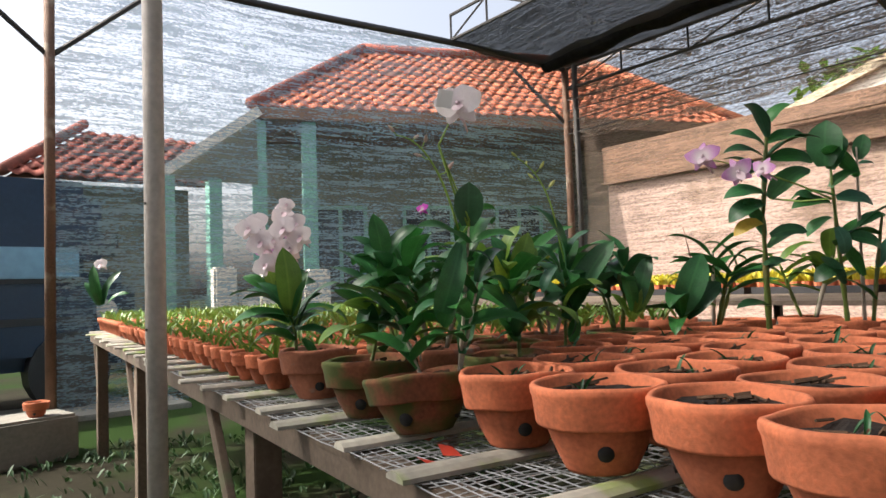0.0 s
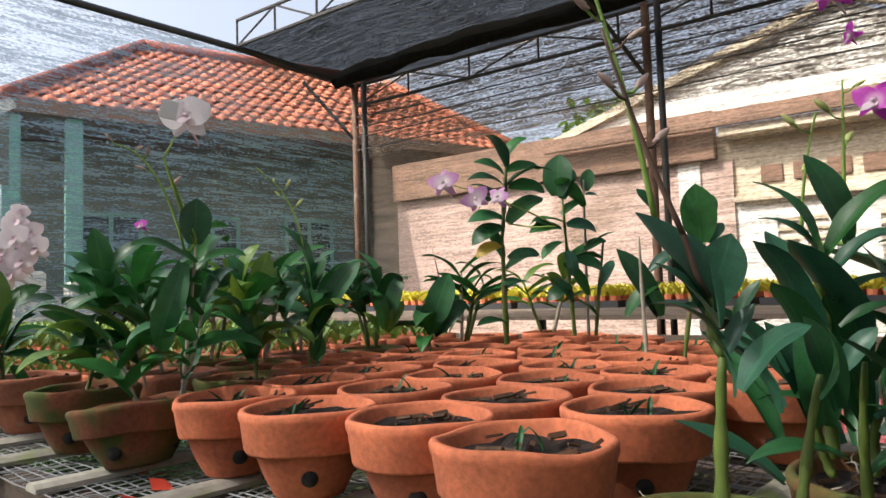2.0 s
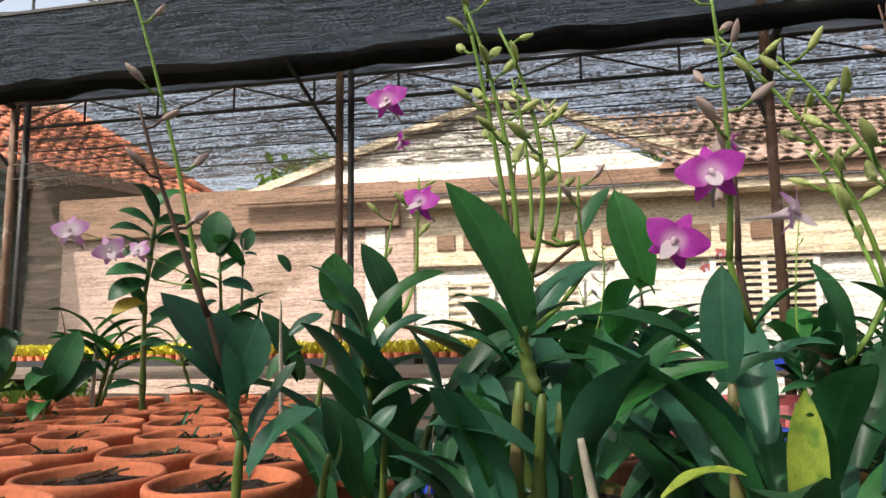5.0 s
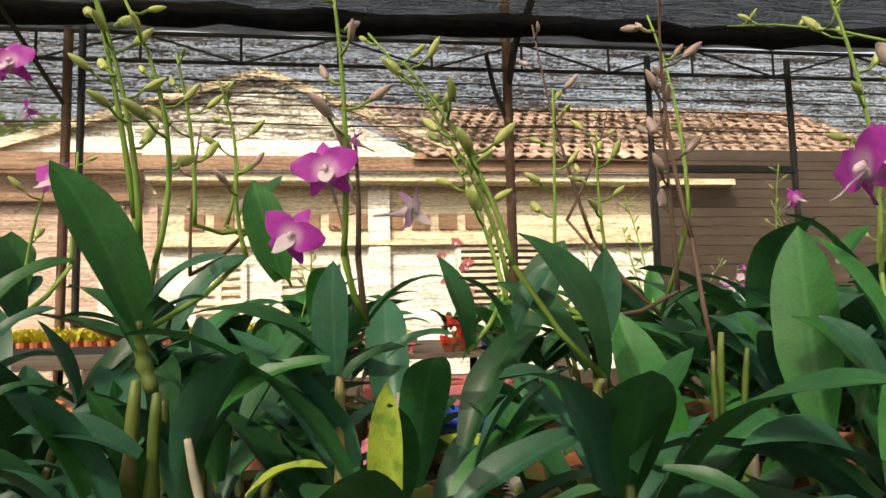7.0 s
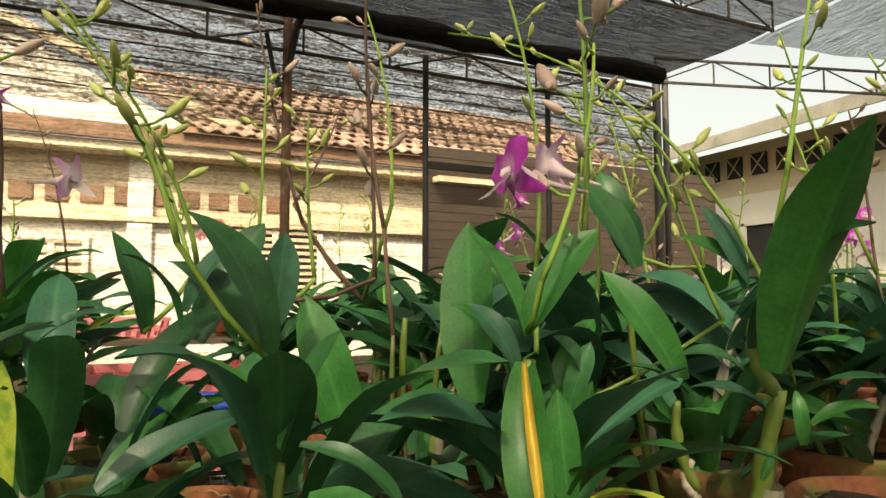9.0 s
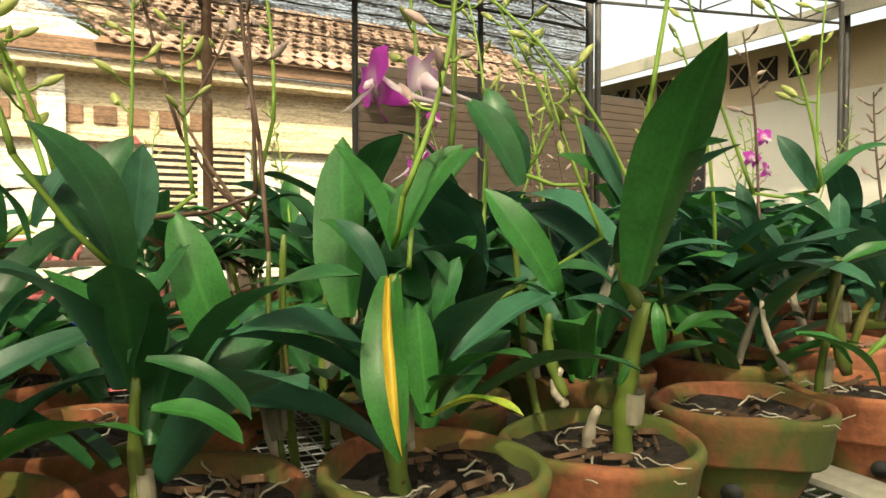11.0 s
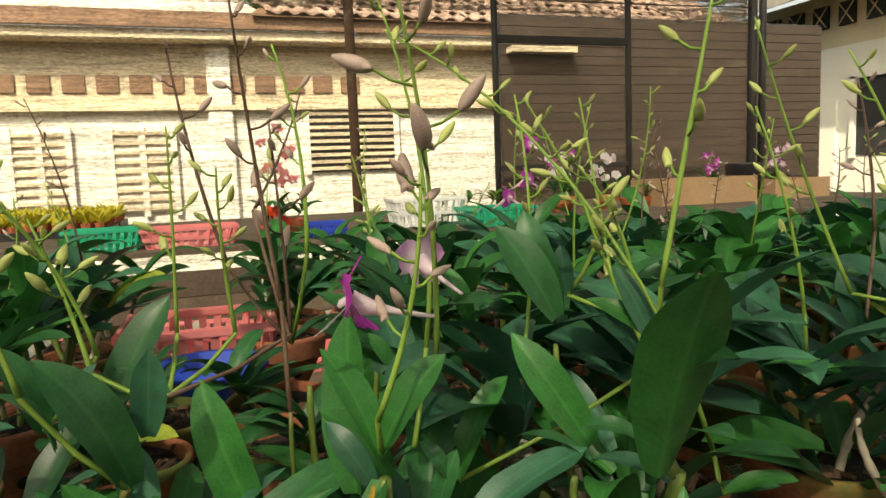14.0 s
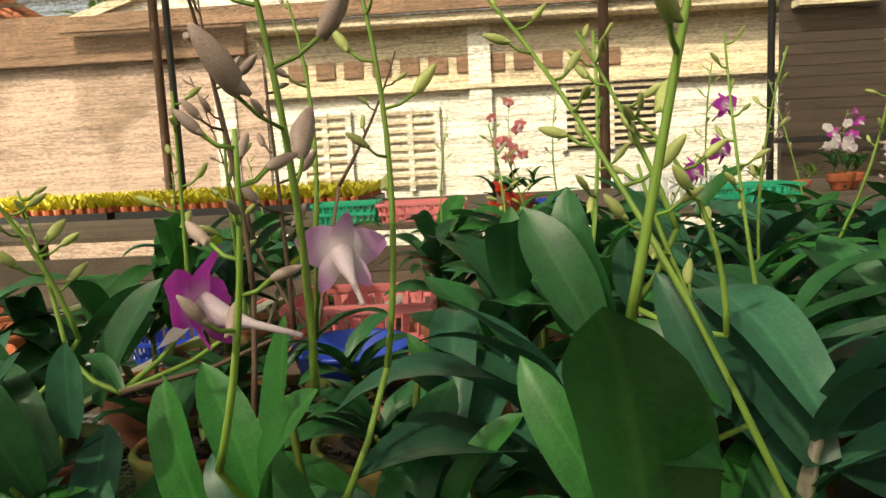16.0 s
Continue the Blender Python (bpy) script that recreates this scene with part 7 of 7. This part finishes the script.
part("bowl", lathe_bm([(0.0, 0.004), (0.075, 0.004), (0.095, 0.095), (0.104, 0.098), (0.104, 0.092), (0.098, 0.088), (0.08, 0.0), (0.0, 0.0)], 24), M_BLUE, tub, smooth=True)
bl = thing("basin", (3.02, -.32, .42), "blue plastic basin on the low shelf", "basin")
part("bowl", lathe_bm([(0.0, 0.004), (0.14, 0.004), (0.2, 0.12), (0.215, 0.125), (0.215, 0.118), (0.205, 0.11), (0.15, 0.0), (0.0, 0.0)], 24), M_BLUE, bl, smooth=True)


def carton(x, y, z, w, l, h, label="brown cardboard box with open flaps"):
    t = thing("cardboard_box", (x, y, z), label, "box", "cardboard boxes", rz=random.uniform(-10, 10))
    bm = box_bm(-w / 2, w / 2, -l / 2, l / 2, 0, 0.006)
    for a in ((-w / 2, -w / 2 + 0.006, -l / 2, l / 2), (w / 2 - 0.006, w / 2, -l / 2, l / 2), (-w / 2, w / 2, -l / 2, -l / 2 + 0.006), (-w / 2, w / 2, l / 2 - 0.006, l / 2)):
        box_bm(*a, 0.006, h, 0.0, bm)
    part("body", bm, M_CARD, t)
    part("flap", beam_bm((-w / 2, -l / 2, h), (-w / 2 - 0.09, -l / 2, h + 0.04), l * 0.0 + 0.004, 0.004), M_CARD, t)
    return t


carton(4.7, -4.15, FZ, .4, .9, .2)
carton(4.75, -5.1, FZ, .4, .6, .16)
bucket = thing("bucket", (4.8, -4.75, FZ), "black plastic bucket on the far bench", "bucket")
part("shell", lathe_bm([(0.0, 0.0), (0.13, 0.0), (0.16, 0.3), (0.17, 0.3), (0.165, 0.285), (0.13, 0.02), (0, 0.02)], 20), M_BLACKPL, bucket, smooth=True)

# plants on the far bench
z = pot(3.75, -.78, "small", z=FZ, group="pots on the far bench")
red = orchid(3.75, -.78, z, 901, 0.12, 2, 0.14, "dark", 0, "", "dark-leaved plant with scarlet flowers on the far bench", group="plants on the far bench")
for dx, dy, dz, s in ((-.06, 0, .09, .09), (-.05, -.06, .04, .08), (-.05, .03, .0, .07)):
    add_flower(red, (dx, dy, dz), (-1, dy * 4, 0.2), s, "red", dx * 9)
for x, y, col, hh in ((3.9, -.9, "coral", .42), (4.7, -3.0, "magenta", .30), (4.9, -4.5, "magenta", .22), (4.6, -2.9, "white", .2), (4.6, -3.3, "white", .24), (4.9, -5.2, "lilac", .25)):
    z = pot(x, y, "clean", z=FZ, group="pots on the far bench")
    t = orchid(x, y, z, int(abs(y) * 100), 0.10, 2, 0.16, "mid", 0, "", "flowering orchid in a terracotta pot on the far bench", group="plants on the far bench")
    pts = add_spike(t, (0, 0, 0.08), (-0.05, 0.04, hh + 0.1), (0, 0.03, 0), 3, 0.003)
    for i in range(9):
        add_flower(t, pts[3 + i % 7] + Vector((random.uniform(-.06, .02), random.uniform(-.1, .1), random.uniform(-.02, .04))), (-1, random.uniform(-.5, .5), 0), random.uniform(0.06, 0.085), col, random.uniform(-1, 1))
for k in range(14):
    x, y = 4.45 + random.uniform(0, .3), -2.0 - 0.17 * k
    if free_spot(x, y, 0.08):
        z = pot(x, y, "small", z=FZ, group="pots on the far bench")
        orchid(x, y, z, 700 + k, 0.08, 2, 0.12, "mid" if k % 2 else "light", 0, "", "young green orchid on the far bench", group="plants on the far bench", per_cane=4)

# ---- under and beside the near bench ----
weeds = bmesh.new()
rw = random.Random(77)
for k in range(900):
    u, v = rw.uniform(-0.5, 5.8), rw.uniform(-0.5, 2.0)
    p = on_bench(u, v, 0.0)
    for j in range(3):
        a = rw.uniform(0, 6.28)
        leaf_blade(weeds, p + Vector((rw.uniform(-0.03, 0.03), rw.uniform(-0.03, 0.03), -0.01)), (math.cos(a), math.sin(a), rw.uniform(0.4, 2.0)), (0.1, 0, 1), rw.uniform(0.03, 0.10), rw.uniform(0.010, 0.028), 0.8, 0.2, 3)
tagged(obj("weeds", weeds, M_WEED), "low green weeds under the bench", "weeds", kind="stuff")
blk = thing("concrete_block", (0.62, 5.75, 0), "rough grey concrete block at the foot of the post", "block", rz=12)
part("block", box_bm(-0.3, 0.26, -0.22, 0.2, -0.02, 0.30, 0.02), M_CONCRETE, blk)
pot(0.66, 5.66, "clean", z=0.295, group="pots on the ground")


# ---- red plastic scraps caught under the netting ----
M_RED_SCRAP = mat("red_plastic", (0.55, 0.06, 0.035), 0.45, var=0.2, scale=12, fine=60)
for k, (x, y, w, h) in enumerate(((0.655, 0.925, 0.045, 0.02), (0.632, 0.81, 0.05, 0.028), (0.585, 0.80, 0.03, 0.022), (0.672, 0.975, 0.03, 0.015), (0.70, 0.90, 0.06, 0.02))):
    t = obj("plastic_scrap", sheet_bm((0, 0, 0), (w, 0.006, 0.004), (w * 0.9, h, 0.010), (0.004, h, 0.002), 6, 4, wave=0.006, seed=k * 3.0), M_RED_SCRAP)
    t.matrix_basis = pose(x, y, BZ - 0.020, 0, 0, 25 + 40 * k)
    tagged(t, "crumpled red plastic scrap on the bench netting", "scrap", "red scraps on the netting")
